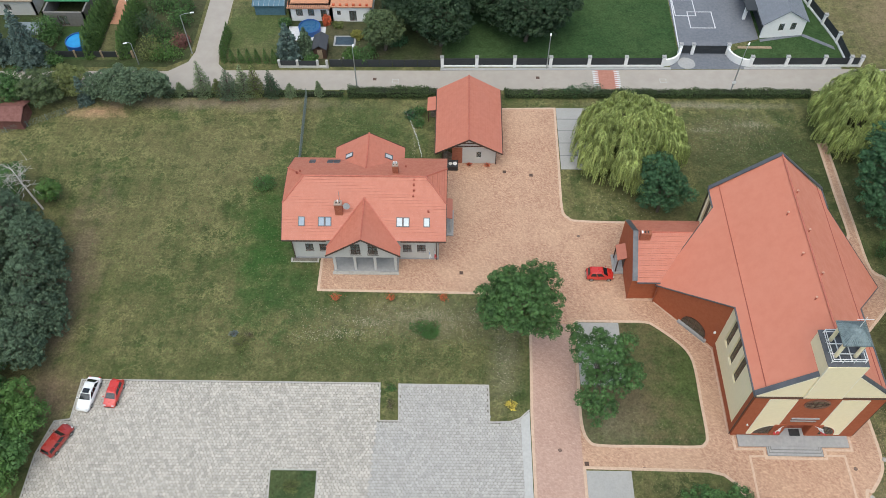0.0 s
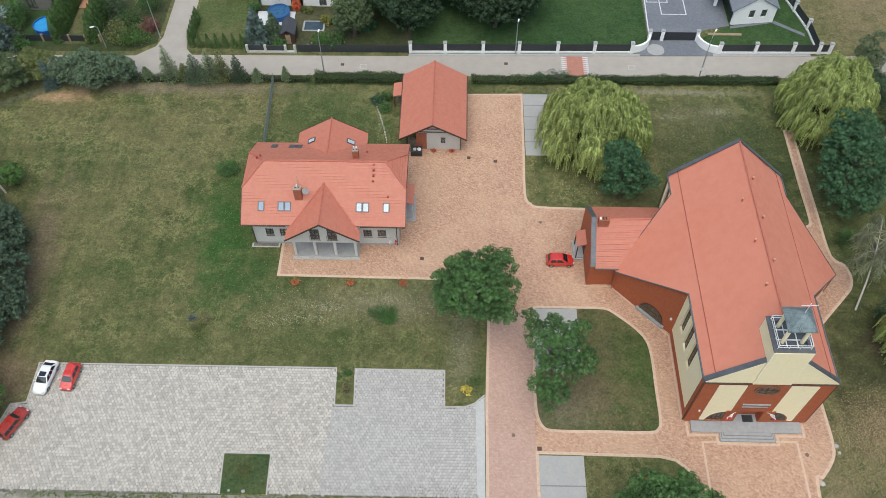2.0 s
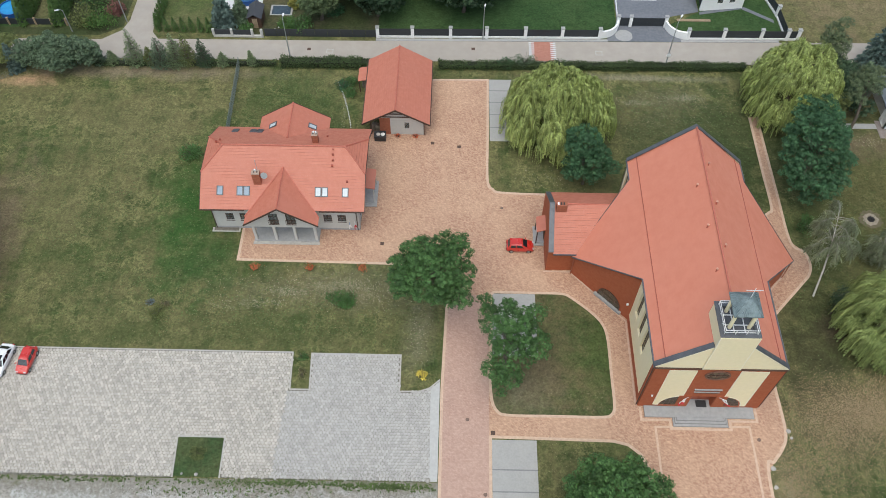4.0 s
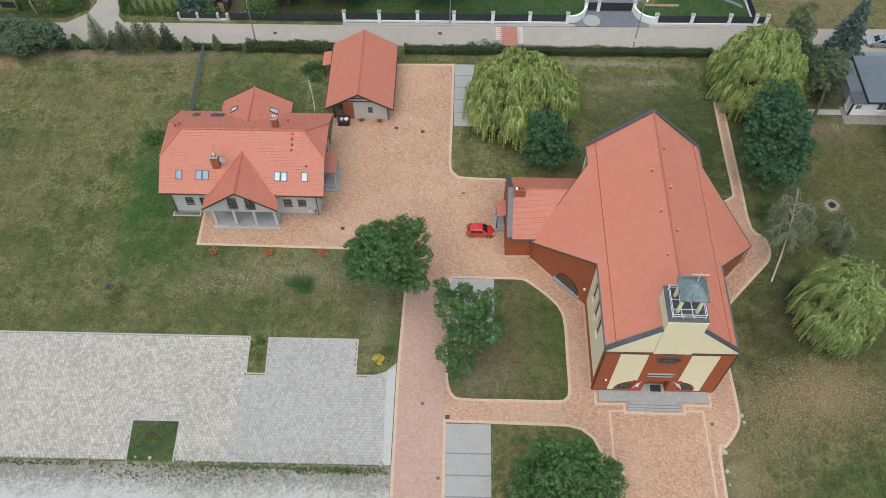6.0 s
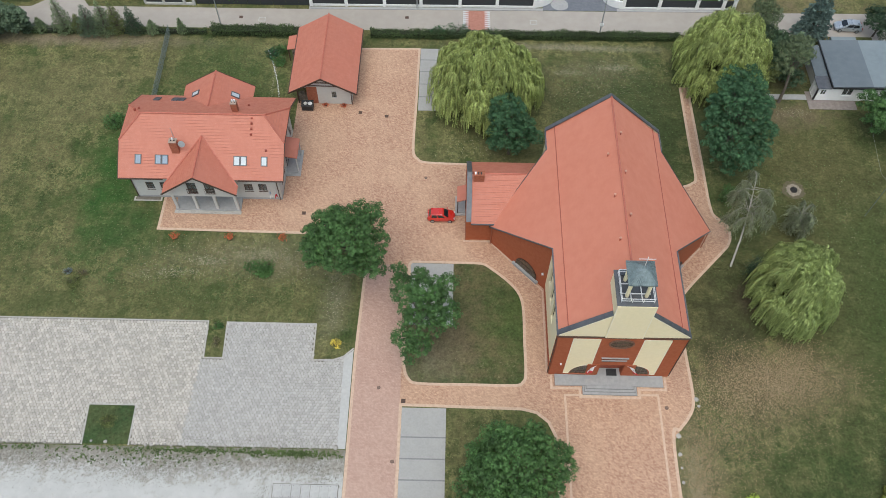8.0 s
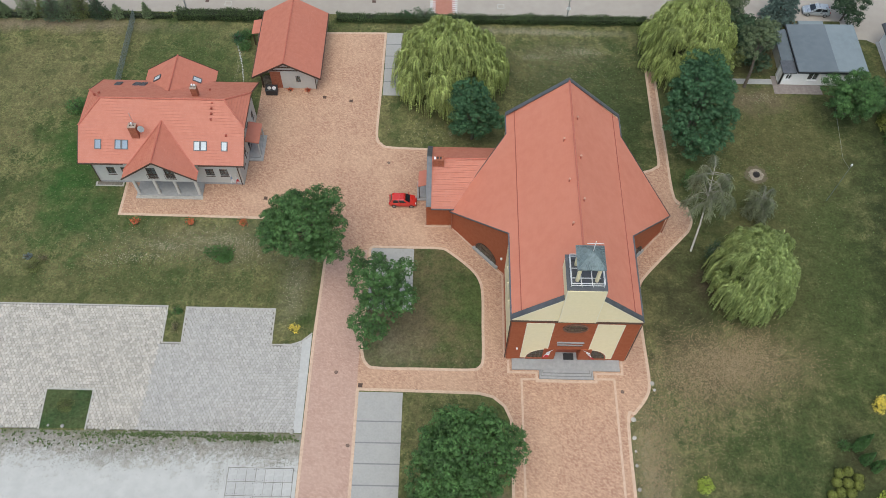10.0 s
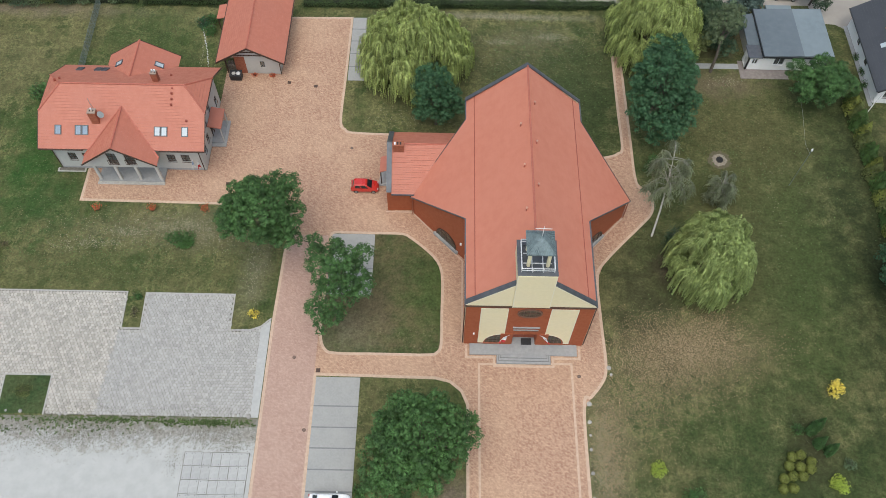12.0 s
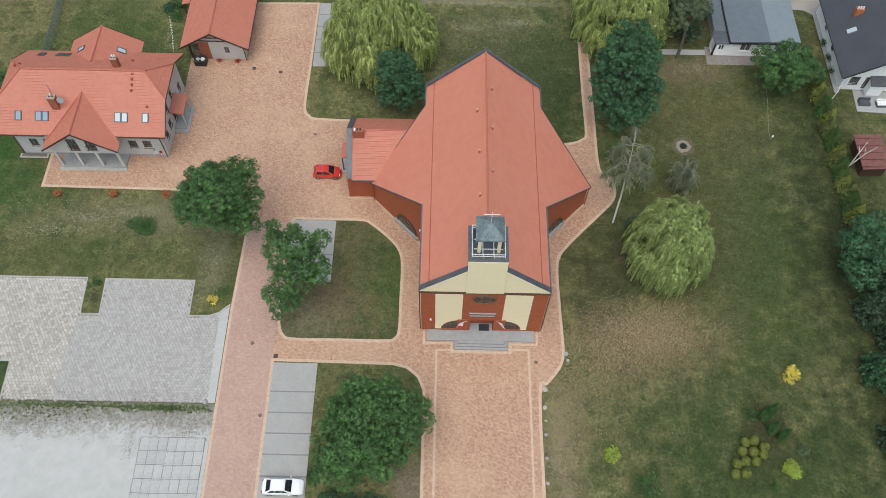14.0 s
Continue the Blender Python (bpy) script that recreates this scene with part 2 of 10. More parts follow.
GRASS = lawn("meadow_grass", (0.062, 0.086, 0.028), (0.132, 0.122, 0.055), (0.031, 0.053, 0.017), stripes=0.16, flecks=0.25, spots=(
    (57.5, 37.6, 9.5, 5.5, (0.090, 0.068, 0.038), 0.75),
    (47.5, 24, 3.5, 9, (0.17, 0.145, 0.085), 0.6),
    (-50, 57, 3.6, 15, (0.17, 0.125, 0.085), 0.75),
    (-47.5, 42, 3.4, 4.5, (0.15, 0.105, 0.070), 0.8),
    (-55, 89.4, 4.4, 1.5, (0.36, 0.23, 0.14), 0.95),
    (-38, 91.4, 20, 1.5, (0.18, 0.145, 0.10), 0.85),
    (-36, 80, 9, 6, (0.125, 0.118, 0.055), 0.45),
    (-44, 66, 5, 9, (0.125, 0.118, 0.055), 0.4),
    (-12, 49, 14, 3, (0.060, 0.080, 0.028), 0.45),
    (-4, 53.5, 13, 3.0, (0.16, 0.145, 0.085), 0.55),
    (6.3, 46.5, 1.8, 5, (0.20, 0.18, 0.12), 0.55),
    (42, 87, 7, 2.6, (0.16, 0.14, 0.085), 0.5),
    (38, 91.6, 15, 0.7, (0.22, 0.20, 0.14), 0.7),
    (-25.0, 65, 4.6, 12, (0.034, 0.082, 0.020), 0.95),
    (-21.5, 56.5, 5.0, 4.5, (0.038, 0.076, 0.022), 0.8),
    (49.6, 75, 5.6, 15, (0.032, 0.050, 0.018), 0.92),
    (-20, 46, 30, 2.2, (0.070, 0.082, 0.030), 0.6),
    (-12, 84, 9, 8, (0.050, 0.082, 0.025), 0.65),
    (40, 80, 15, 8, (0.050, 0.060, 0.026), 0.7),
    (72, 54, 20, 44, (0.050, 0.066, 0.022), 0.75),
    (65.5, 56, 5.5, 17, (0.085, 0.076, 0.034), 0.5),
    (74.5, 50, 4.5, 15, (0.044, 0.064, 0.020), 0.45),
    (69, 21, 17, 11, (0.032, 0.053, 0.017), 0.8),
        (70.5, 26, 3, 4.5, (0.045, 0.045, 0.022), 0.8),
    # near-black green strip along the eastern boundary
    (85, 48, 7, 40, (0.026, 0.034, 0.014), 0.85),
    (71, 70, 7, 8, (0.085, 0.075, 0.032), 0.55),
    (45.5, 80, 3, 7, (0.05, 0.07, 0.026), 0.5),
    (31.0, 20.0, 2.6, 2.4, (0.16, 0.125, 0.095), 0.85),
    (57.0, 48.6, 1.7, 2.2, (0.15, 0.105, 0.078), 0.8),
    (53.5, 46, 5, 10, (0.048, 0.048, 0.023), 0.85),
    (68, 79, 6, 2.4, (0.16, 0.12, 0.08), 0.7),
    (70, 90, 9, 5, (0.15, 0.115, 0.075), 0.65),
    (74, 114, 12, 15, (0.185, 0.145, 0.085), 0.85),
))
ISLAND_GRASS = lawn("island_grass", (0.066, 0.088, 0.030), (0.115, 0.100, 0.050), (0.042, 0.066, 0.022), flecks=0.35, spots=((18.5, 39.5, 4, 3.5, (0.19, 0.165, 0.11), 0.55), (21, 43, 3, 5, (0.115, 0.090, 0.055), 0.6)))
BED_GRASS = lawn("bed_grass", (0.042, 0.076, 0.028), (0.075, 0.090, 0.038), (0.034, 0.064, 0.024), flecks=0.0)
DEEP_GRASS = lawn("watered_grass", (0.034, 0.070, 0.024), (0.048, 0.084, 0.030), (0.026, 0.055, 0.019), flecks=0.0)
GARDEN_GRASS = lawn("garden_grass", (0.078, 0.100, 0.036), (0.13, 0.125, 0.060), (0.055, 0.078, 0.028), flecks=0.3)
BRICK_PAVING = paving("brick_paving", (0.51, 0.322, 0.220), (0.31, 0.165, 0.112), (0.27, 0.17, 0.125), (0.57, 0.392, 0.262))
DRIVE_PAVING = paving("mauve_brick_paving", (0.47, 0.312, 0.248), (0.36, 0.220, 0.175), (0.31, 0.205, 0.170), (0.49, 0.345, 0.275))
BORDER_PAVING = material("border_paving", (0.59, 0.43, 0.32), (0.48, 0.34, 0.25), fine=3.0, coarse=0.5, rough=0.9)
KERB_STONE = material("kerb_concrete", (0.46, 0.44, 0.40), (0.36, 0.34, 0.31), fine=3, rough=0.9)
HEX_LIGHT = material("weathered_hex_concrete", (0.51, 0.475, 0.425), (0.41, 0.378, 0.335), (0.42, 0.385, 0.34), fine=3, coarse=0.10, vary="island", vary_by=0.18, rough=0.92)
HEX_GREY = material("grey_hex_concrete", (0.44, 0.425, 0.40), (0.37, 0.355, 0.335), (0.39, 0.37, 0.345), fine=4, coarse=0.25, vary="island", vary_by=0.12, rough=0.92)
HEX_PIECE = material("hex_paver_concrete", (0.44, 0.425, 0.40), (0.37, 0.355, 0.335), (0.39, 0.37, 0.345), fine=4, coarse=0.25, vary="object", vary_by=0.12, rough=0.92)
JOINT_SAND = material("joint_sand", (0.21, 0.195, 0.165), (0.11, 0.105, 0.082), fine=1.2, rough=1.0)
SLAB = material("grey_slab_paving", (0.35, 0.345, 0.33), (0.32, 0.315, 0.30), (0.38, 0.37, 0.35), fine=5, coarse=0.5, rough=0.85, bump=0.1)
SLAB_LINE = material("dark_line_paving", (0.23, 0.23, 0.23), (0.19, 0.19, 0.19), fine=4)
PALE_SLAB = material("pale_concrete_slab", (0.45, 0.445, 0.43), (0.40, 0.395, 0.38), fine=3, coarse=0.6, vary="object", vary_by=0.06)
ASPHALT = material("worn_pale_asphalt", (0.37, 0.335, 0.295), (0.34, 0.305, 0.27), (0.32, 0.29, 0.26), fine=0.6, coarse=0.12, rough=0.92, bump=0.08)
SIDEWALK = material("concrete_pavement", (0.36, 0.36, 0.355), (0.31, 0.31, 0.31), fine=2.5, rough=0.9)
SAND = track_soil("pale_sandy_gravel", (0.47, 0.465, 0.445), (0.30, 0.275, 0.23), (0.125, 0.125, 0.065), 28.4)
STONE = material("field_stone", (0.40, 0.38, 0.35), (0.28, 0.26, 0.235), fine=4, rough=0.9, vary="object", vary_by=0.2)
DARK_STONE = material("planting_bed_stone", (0.13, 0.115, 0.095), (0.20, 0.18, 0.15), fine=4, rough=0.95)
ROOF_TILE = material("terracotta_metal_tile", (0.50, 0.176, 0.115), (0.46, 0.157, 0.102), (0.48, 0.178, 0.122), fine=1.5, coarse=0.18, rough=0.55, bump=0.06)
ROOF_SHEET = material("terracotta_roof_sheet", (0.585, 0.212, 0.138), (0.56, 0.196, 0.126), (0.60, 0.230, 0.154), fine=0.9, coarse=0.12, rough=0.6, bump=0.05, bump_scale=3.0)
RIDGE_TILE = material("terracotta_ridge", (0.50, 0.155, 0.105), (0.42, 0.12, 0.08), fine=3, rough=0.6)
ROOF_SEAM = material("roof_seam_red", (0.36, 0.085, 0.055), fine=3, rough=0.6)
COWL = material("faded_orange_cowl", (0.64, 0.36, 0.27), (0.56, 0.29, 0.21), fine=4, rough=0.6)
GREY_SHEET = material("grey_zinc_sheet", (0.125, 0.13, 0.142), (0.10, 0.105, 0.117), (0.15, 0.157, 0.167), fine=2, coarse=0.6, rough=0.5, metal=0.4, bump=0.05)
COPPER = material("patinated_copper", (0.19, 0.25, 0.26), (0.075, 0.10, 0.11), (0.30, 0.37, 0.37), fine=2.2, coarse=1.3, rough=0.55, metal=0.2)
COPPER_SEAM = material("pale_copper_seam", (0.26, 0.32, 0.33), (0.13, 0.17, 0.18), fine=3, rough=0.55, metal=0.2)
RED_WALL = material("rust_red_render", (0.37, 0.100, 0.040), (0.33, 0.086, 0.035), (0.34, 0.092, 0.039), fine=2.5, coarse=0.3, rough=0.9, bump=0.06)
CREAM_WALL = material("cream_render", (0.85, 0.755, 0.505), (0.81, 0.72, 0.475), (0.82, 0.73, 0.51), fine=2.5, coarse=0.3, rough=0.9, bump=0.05)
PALE_WALL = material("pale_grey_render", (0.52, 0.51, 0.48), (0.49, 0.48, 0.45), (0.48, 0.47, 0.44), fine=2.5, coarse=0.4, rough=0.9, bump=0.05)
PALE_CREAM = material("pale_cream_trim", (0.86, 0.80, 0.62), (0.82, 0.76, 0.58), fine=2.5, rough=0.9)
WHITE_WALL = material("white_render", (0.86, 0.86, 0.85), (0.82, 0.82, 0.81), (0.78, 0.78, 0.77), fine=2, coarse=0.3, rough=0.9, bump=0.04)
WHITE_METAL = material("white_enamel", (0.80, 0.80, 0.80), (0.74, 0.74, 0.74), fine=6, rough=0.4, bump=0)
BRICK_RED = material("red_clinker", (0.36, 0.12, 0.065), (0.28, 0.09, 0.05), fine=4, rough=0.85)
BROWN_WOOD = material("dark_stained_wood", (0.085, 0.045, 0.030), (0.060, 0.032, 0.022), fine=5, rough=0.6)
RAW_WOOD = material("sawn_timber", (0.38, 0.29, 0.19), (0.26, 0.19, 0.12), fine=5, rough=0.85)
LOG_WOOD = material("stacked_firewood", (0.34, 0.28, 0.22), (0.20, 0.15, 0.11), fine=4, rough=0.9, vary="island", vary_by=0.4)
BARK = material("tree_bark", (0.115, 0.095, 0.075), (0.075, 0.060, 0.048), fine=5, rough=0.95, bump=0.5)
PALE_BARK = material("bleached_bark", (0.58, 0.56, 0.52), (0.34, 0.32, 0.29), fine=3, rough=0.9, bump=0.3)
DARK_GLASS = clear_glass("window_glass", (0.55, 0.60, 0.60))
BLIND_BLUE = material("roof_window_blue_blind", (0.21, 0.29, 0.37), (0.18, 0.25, 0.33), fine=2, rough=0.3, coat=0.25, bump=0)
BLIND_WHITE = material("roof_window_white_blind", (0.50, 0.56, 0.59), (0.42, 0.48, 0.52), fine=2, rough=0.3, coat=0.25, bump=0)
STAINED_GLASS = material("leaded_glass", (0.13, 0.105, 0.07), (0.05, 0.045, 0.034), (0.10, 0.088, 0.066), fine=3.5, coarse=1.0, rough=0.2, bump=0.1)
BLACK_METAL = material("black_metal", (0.025, 0.027, 0.030), (0.035, 0.037, 0.040), fine=5, rough=0.5, bump=0)
FENCE_PANEL = material("dark_fence_panel", (0.030, 0.034, 0.038), (0.040, 0.044, 0.048), fine=3, rough=0.6, bump=0)
GALVANISED = material("galvanised_steel", (0.42, 0.44, 0.45), (0.35, 0.37, 0.38), fine=4, rough=0.5, metal=0.6, bump=0)
WIRE = material("grey_green_mesh", (0.17, 0.21, 0.19), (0.13, 0.16, 0.15), fine=4, rough=0.6, bump=0)
DARK_ROOF = material("anthracite_roof", (0.050, 0.053, 0.062), (0.060, 0.063, 0.072), (0.07, 0.073, 0.082), fine=1.5, coarse=0.3, rough=0.6)
FELT_ROOF = material("blue_grey_roof_felt", (0.125, 0.15, 0.17), (0.11, 0.135, 0.155), (0.155, 0.18, 0.20), fine=1.2, coarse=0.15, rough=0.75)
FELT_ROOF_PALE = material("faded_roof_felt", (0.185, 0.225, 0.245), (0.165, 0.20, 0.22), (0.21, 0.25, 0.27), fine=1.2, coarse=0.15, rough=0.75)
BLUE_PAVERS = material("blue_grey_pavers", (0.155, 0.165, 0.19), (0.125, 0.135, 0.155), (0.18, 0.19, 0.21), fine=2.2, coarse=0.3, rough=0.85)
WHITE_PAVERS = material("white_pavers", (0.62, 0.63, 0.65), (0.54, 0.55, 0.57), fine=3)
TERRACE_TILE = material("terracotta_terrace", (0.50, 0.25, 0.15), (0.42, 0.20, 0.12), fine=2.5)
POOL_WATER = material("pool_water", (0.03, 0.30, 0.62), (0.02, 0.24, 0.55), fine=1.0, rough=0.08, bump=0.1, coat=0.6)
POOL_WALL = material("blue_vinyl", (0.025, 0.11, 0.36), (0.02, 0.09, 0.30), fine=3, rough=0.4, bump=0)
DARK_WATER = material("dark_pool_cover", (0.055, 0.085, 0.11), (0.04, 0.06, 0.08), fine=1.5, rough=0.2)
TEAL_SHEET = material("blue_plastic_roof", (0.10, 0.19, 0.25), (0.08, 0.15, 0.20), fine=2, rough=0.35)
RUST_ROOF = material("faded_brown_roof", (0.20, 0.085, 0.070), (0.15, 0.060, 0.050), fine=2, coarse=0.6)
CAR_RED = material("red_car_paint", (0.55, 0.030, 0.022), (0.52, 0.028, 0.020), fine=1, rough=0.3, coat=1.0, bump=0)
CAR_DARK_RED = material("dark_red_car_paint", (0.34, 0.030, 0.022), (0.31, 0.028, 0.020), fine=1, rough=0.3, coat=1.0, bump=0)
CAR_WHITE = material("white_car_paint", (0.78, 0.78, 0.78), (0.74, 0.74, 0.75), fine=1, rough=0.3, coat=1.0, bump=0)
CAR_SILVER = material("silver_car_paint", (0.48, 0.52, 0.56), (0.44, 0.48, 0.52), fine=1, rough=0.3, metal=0.5, coat=1.0, bump=0)
CAR_GLASS = material("tinted_car_glass", (0.020, 0.024, 0.028), fine=2, rough=0.06, coat=0.5, bump=0)
RUBBER = material("tyre_rubber", (0.020, 0.020, 0.021), fine=6, rough=0.85)
LAMP_CLEAR = material("headlight_plastic", (0.70, 0.72, 0.74), fine=6, rough=0.15, bump=0)
LAMP_RED = material("tail_light_plastic", (0.45, 0.012, 0.012), fine=6, rough=0.2, bump=0)
FLAG_WHITE = material("white_flag_cloth", (0.78, 0.78, 0.77), fine=6, rough=0.85)
FLAG_RED = material("red_flag_cloth", (0.55, 0.045, 0.05), fine=6, rough=0.85)
FLAG_BLUE = material("blue_flag_cloth", (0.34, 0.44, 0.60), fine=6, rough=0.85)
RED_FLOWER = material("red_blossom", (0.50, 0.060, 0.030), (0.58, 0.17, 0.06), fine=5, rough=0.8, vary="island", vary_by=0.3)
TERRACOTTA_POT = material("terracotta_pot", (0.42, 0.15, 0.07), fine=5, rough=0.85)
ASH = material("ash_and_scorched_soil", (0.30, 0.255, 0.20), (0.18, 0.15, 0.11), fine=2.5, rough=1.0)
CHAR = material("charred_wood", (0.022, 0.020, 0.020), (0.04, 0.038, 0.036), fine=5, rough=0.9)
LITTER = material("dry_fallen_leaves", (0.38, 0.285, 0.165), (0.15, 0.100, 0.052), fine=5, rough=0.9, vary="island", vary_by=0.8)
DRY_TUFT = material("dry_grass_tufts", (0.20, 0.180, 0.090), (0.14, 0.13, 0.06), fine=5, rough=0.95, vary="island", vary_by=0.5)
PALE_TUFT = material("pale_clover_heads", (0.34, 0.31, 0.21), (0.22, 0.20, 0.13), fine=5, rough=0.95, vary="island", vary_by=0.4)
GREEN_TUFT = foliage("weed_tufts", (0.070, 0.100, 0.030), (0.045, 0.072, 0.022))

LEAF_DARK = foliage("maple_leaves", (0.066, 0.136, 0.040), (0.020, 0.047, 0.014), vary_by=0.46, contrast=0.40)
LEAF_DEEP = foliage("shady_leaves", (0.026, 0.050, 0.022), (0.012, 0.026, 0.012))
LEAF_MID = foliage("broad_leaves", (0.072, 0.146, 0.042), (0.034, 0.076, 0.023))
LEAF_BLUE = foliage("blue_green_leaves", (0.050, 0.116, 0.050), (0.016, 0.043, 0.021), vary_by=0.34, contrast=0.36)
LEAF_WILLOW = foliage("willow_leaves", (0.350, 0.400, 0.142), (0.175, 0.220, 0.072), vary_by=0.24, contrast=0.48)
LEAF_BRIGHT = foliage("bright_leaves", (0.072, 0.142, 0.032), (0.036, 0.078, 0.020))
LEAF_OLIVE = foliage("olive_leaves", (0.130, 0.150, 0.050), (0.070, 0.086, 0.030))
LEAF_SOFT = foliage("soft_green_leaves", (0.078, 0.108, 0.046), (0.040, 0.060, 0.026))
LEAF_GOLD = foliage("golden_leaves", (0.20, 0.19, 0.045), (0.10, 0.11, 0.03))
LEAF_YELLOW = foliage("yellow_leaves", (0.74, 0.60, 0.12), (0.46, 0.38, 0.07))
LEAF_LIME = foliage("lime_leaves", (0.34, 0.42, 0.07), (0.20, 0.27, 0.04))
LEAF_HEDGE = foliage("hedge_leaves", (0.054, 0.080, 0.028), (0.026, 0.046, 0.016))
# the shade inside the hedges is put into this near-black core colour
HEDGE_CORE = material("shaded_twigs", (0.020, 0.026, 0.012), (0.014, 0.018, 0.009), fine=5, rough=0.95)
NEEDLE_DARK = foliage("dark_needles", (0.052, 0.088, 0.044), (0.022, 0.043, 0.022))
NEEDLE_BLUE = foliage("blue_spruce_needles", (0.110, 0.158, 0.135), (0.048, 0.075, 0.065))
NEEDLE_GREY = foliage("grey_green_needles", (0.100, 0.142, 0.082), (0.048, 0.076, 0.044), contrast=0.35)
THUJA = foliage("arborvitae_scales", (0.070, 0.125, 0.032), (0.030, 0.062, 0.017))
THUJA_OLIVE = foliage("olive_arborvitae_scales", (0.185, 0.205, 0.046), (0.085, 0.100, 0.024))


# ---- building tools ----
ORIGIN = {}


def thing(name, at, label, category, group="", turn=0.0, local=False):
    """An Empty at the base of a thing. Its parts are given in the world's metres, or with local=True from its base."""
    ob = new(name)
    ob.empty_display_size = 0.5
    ob.matrix_basis = pose(*at, 0, 0, turn)
    ORIGIN[ob.name] = Vector((0, 0, 0)) if local else Vector(at)
    return tagged(ob, label, category, group)


def link_mesh(name, mesh, mat, parent=None):
    mesh.materials.append(mat)
    ob = new(name, mesh)
    if parent is not None:
        offset = ORIGIN[parent.name]
        if offset.length:
            mesh.transform(Matrix.Translation(-offset))
        ob.parent = parent
        ORIGIN[ob.name] = offset
    return ob


def part(name, bm, mat, parent, label=""):
    mesh = bpy.data.meshes.new(name)
    bmesh.ops.recalc_face_normals(bm, faces=bm.faces)
    bm.to_mesh(mesh)
    bm.free()
    return tagged(link_mesh(name, mesh, mat, parent), label)


def setting(name, bm, mat, label, category):
    mesh = bpy.data.meshes.new(name)
    bmesh.ops.recalc_face_normals(bm, faces=bm.faces)
    bm.to_mesh(mesh)
    bm.free()
    ob = link_mesh(name, mesh, mat)
    ORIGIN[ob.name] = Vector((0, 0, 0))
    return tagged(ob, label, category, "", "structure")


def quads_mesh(name, corners):
    """A mesh of loose four-cornered faces from an array (n, 4, 3)."""
    n = len(corners)
    mesh = bpy.data.meshes.new(name)
    mesh.vertices.add(4 * n)
    mesh.vertices.foreach_set("co", np.ascontiguousarray(corners, dtype=np.float32).ravel())
    mesh.loops.add(4 * n)
    mesh.loops.foreach_set("vertex_index", np.arange(4 * n, dtype=np.int32))
    mesh.polygons.add(n)
    mesh.polygons.foreach_set("loop_start", np.arange(0, 4 * n, 4, dtype=np.int32))
    mesh.update(calc_edges=True)
    return mesh


def box(bm, x0, x1, y0, y1, z0, z1):
    v = [bm.verts.new(p) for p in ((x0, y0, z0), (x1, y0, z0), (x1, y1, z0), (x0, y1, z0), (x0, y0, z1), (x1, y0, z1), (x1, y1, z1), (x0, y1, z1))]
    for f in ((0, 3, 2, 1), (4, 5, 6, 7), (0, 1, 5, 4), (1, 2, 6, 5), (2, 3, 7, 6), (3, 0, 4, 7)):
        bm.faces.new([v[i] for i in f])
    return v


def boxes(*rows):
    bm = bmesh.new()
    for r in rows:
        box(bm, *r)
    return bm


def prism(outline, z0, z1, bm=None):
    bm = bm or bmesh.new()
    low = [bm.verts.new((x, y, z0)) for x, y in outline]
    high = [bm.verts.new((x, y, z1)) for x, y in outline]
    bm.faces.new(high)
    bm.faces.new(low[::-1])
    for i in range(len(outline)):
        j = (i + 1) % len(outline)
        bm.faces.new((low[i], low[j], high[j], high[i]))
    return bm


def solid(face, shift, bm=None):
    """The body between a flat face and the same face moved by shift."""
    bm = bm or bmesh.new()
    a = [bm.verts.new(p) for p in face]
    b = [bm.verts.new(Vector(p) + Vector(shift)) for p in face]
    bm.faces.new(a)
    bm.faces.new(b[::-1])
    for i in range(len(face)):
        j = (i + 1) % len(face)
        bm.faces.new((a[i], b[i], b[j], a[j]))
    return bm


def beam(p, q, wide, high, bm=None, up=(0, 0, 1)):
    """A bar with a square section from p to q."""
    p, q = Vector(p), Vector(q)
    way = (q - p).normalized()
    side = way.cross(Vector(up))
    if side.length < 1e-4:
        side = way.cross(Vector((0, 1, 0)))
    side.normalize()
    top = side.cross(way).normalized()
    ring = [side * wide / 2 + top * high / 2, -side * wide / 2 + top * high / 2, -side * wide / 2 - top * high / 2, side * wide / 2 - top * high / 2]
    return solid([p + r for r in ring], q - p, bm)


def tube(points, radii, sides=7, bm=None):
    """A round, tapering limb through points."""
    bm = bm or bmesh.new()
    rings = []
    points = [Vector(p) for p in points]
    for i, p in enumerate(points):
        way = (points[min(i + 1, len(points) - 1)] - points[max(i - 1, 0)]).normalized()
        side = way.cross(Vector((0.31, 0.95, 0.05))).normalized()
        top = side.cross(way)
        r = radii[i] if isinstance(radii, (list, tuple)) else radii
        rings.append([bm.verts.new(p + (side * math.cos(a) + top * math.sin(a)) * r) for a in (2 * math.pi * k / sides for k in range(sides))])
    for a, b in zip(rings, rings[1:]):
        for k in range(sides):
            bm.faces.new((a[k], a[(k + 1) % sides], b[(k + 1) % sides], b[k]))
    bm.faces.new(rings[0][::-1])
    bm.faces.new(rings[-1])
    return bm


def disc(x, y, r, z0, z1, sides=16, bm=None, rough=0.0, seed=0):
    rng = random.Random(seed)
    return prism([(x + r * (1 + rough * rng.uniform(-1, 1)) * math.cos(2 * math.pi * k / sides), y + r * (1 + rough * rng.uniform(-1, 1)) * math.sin(2 * math.pi * k / sides)) for k in range(sides)], z0, z1, bm)


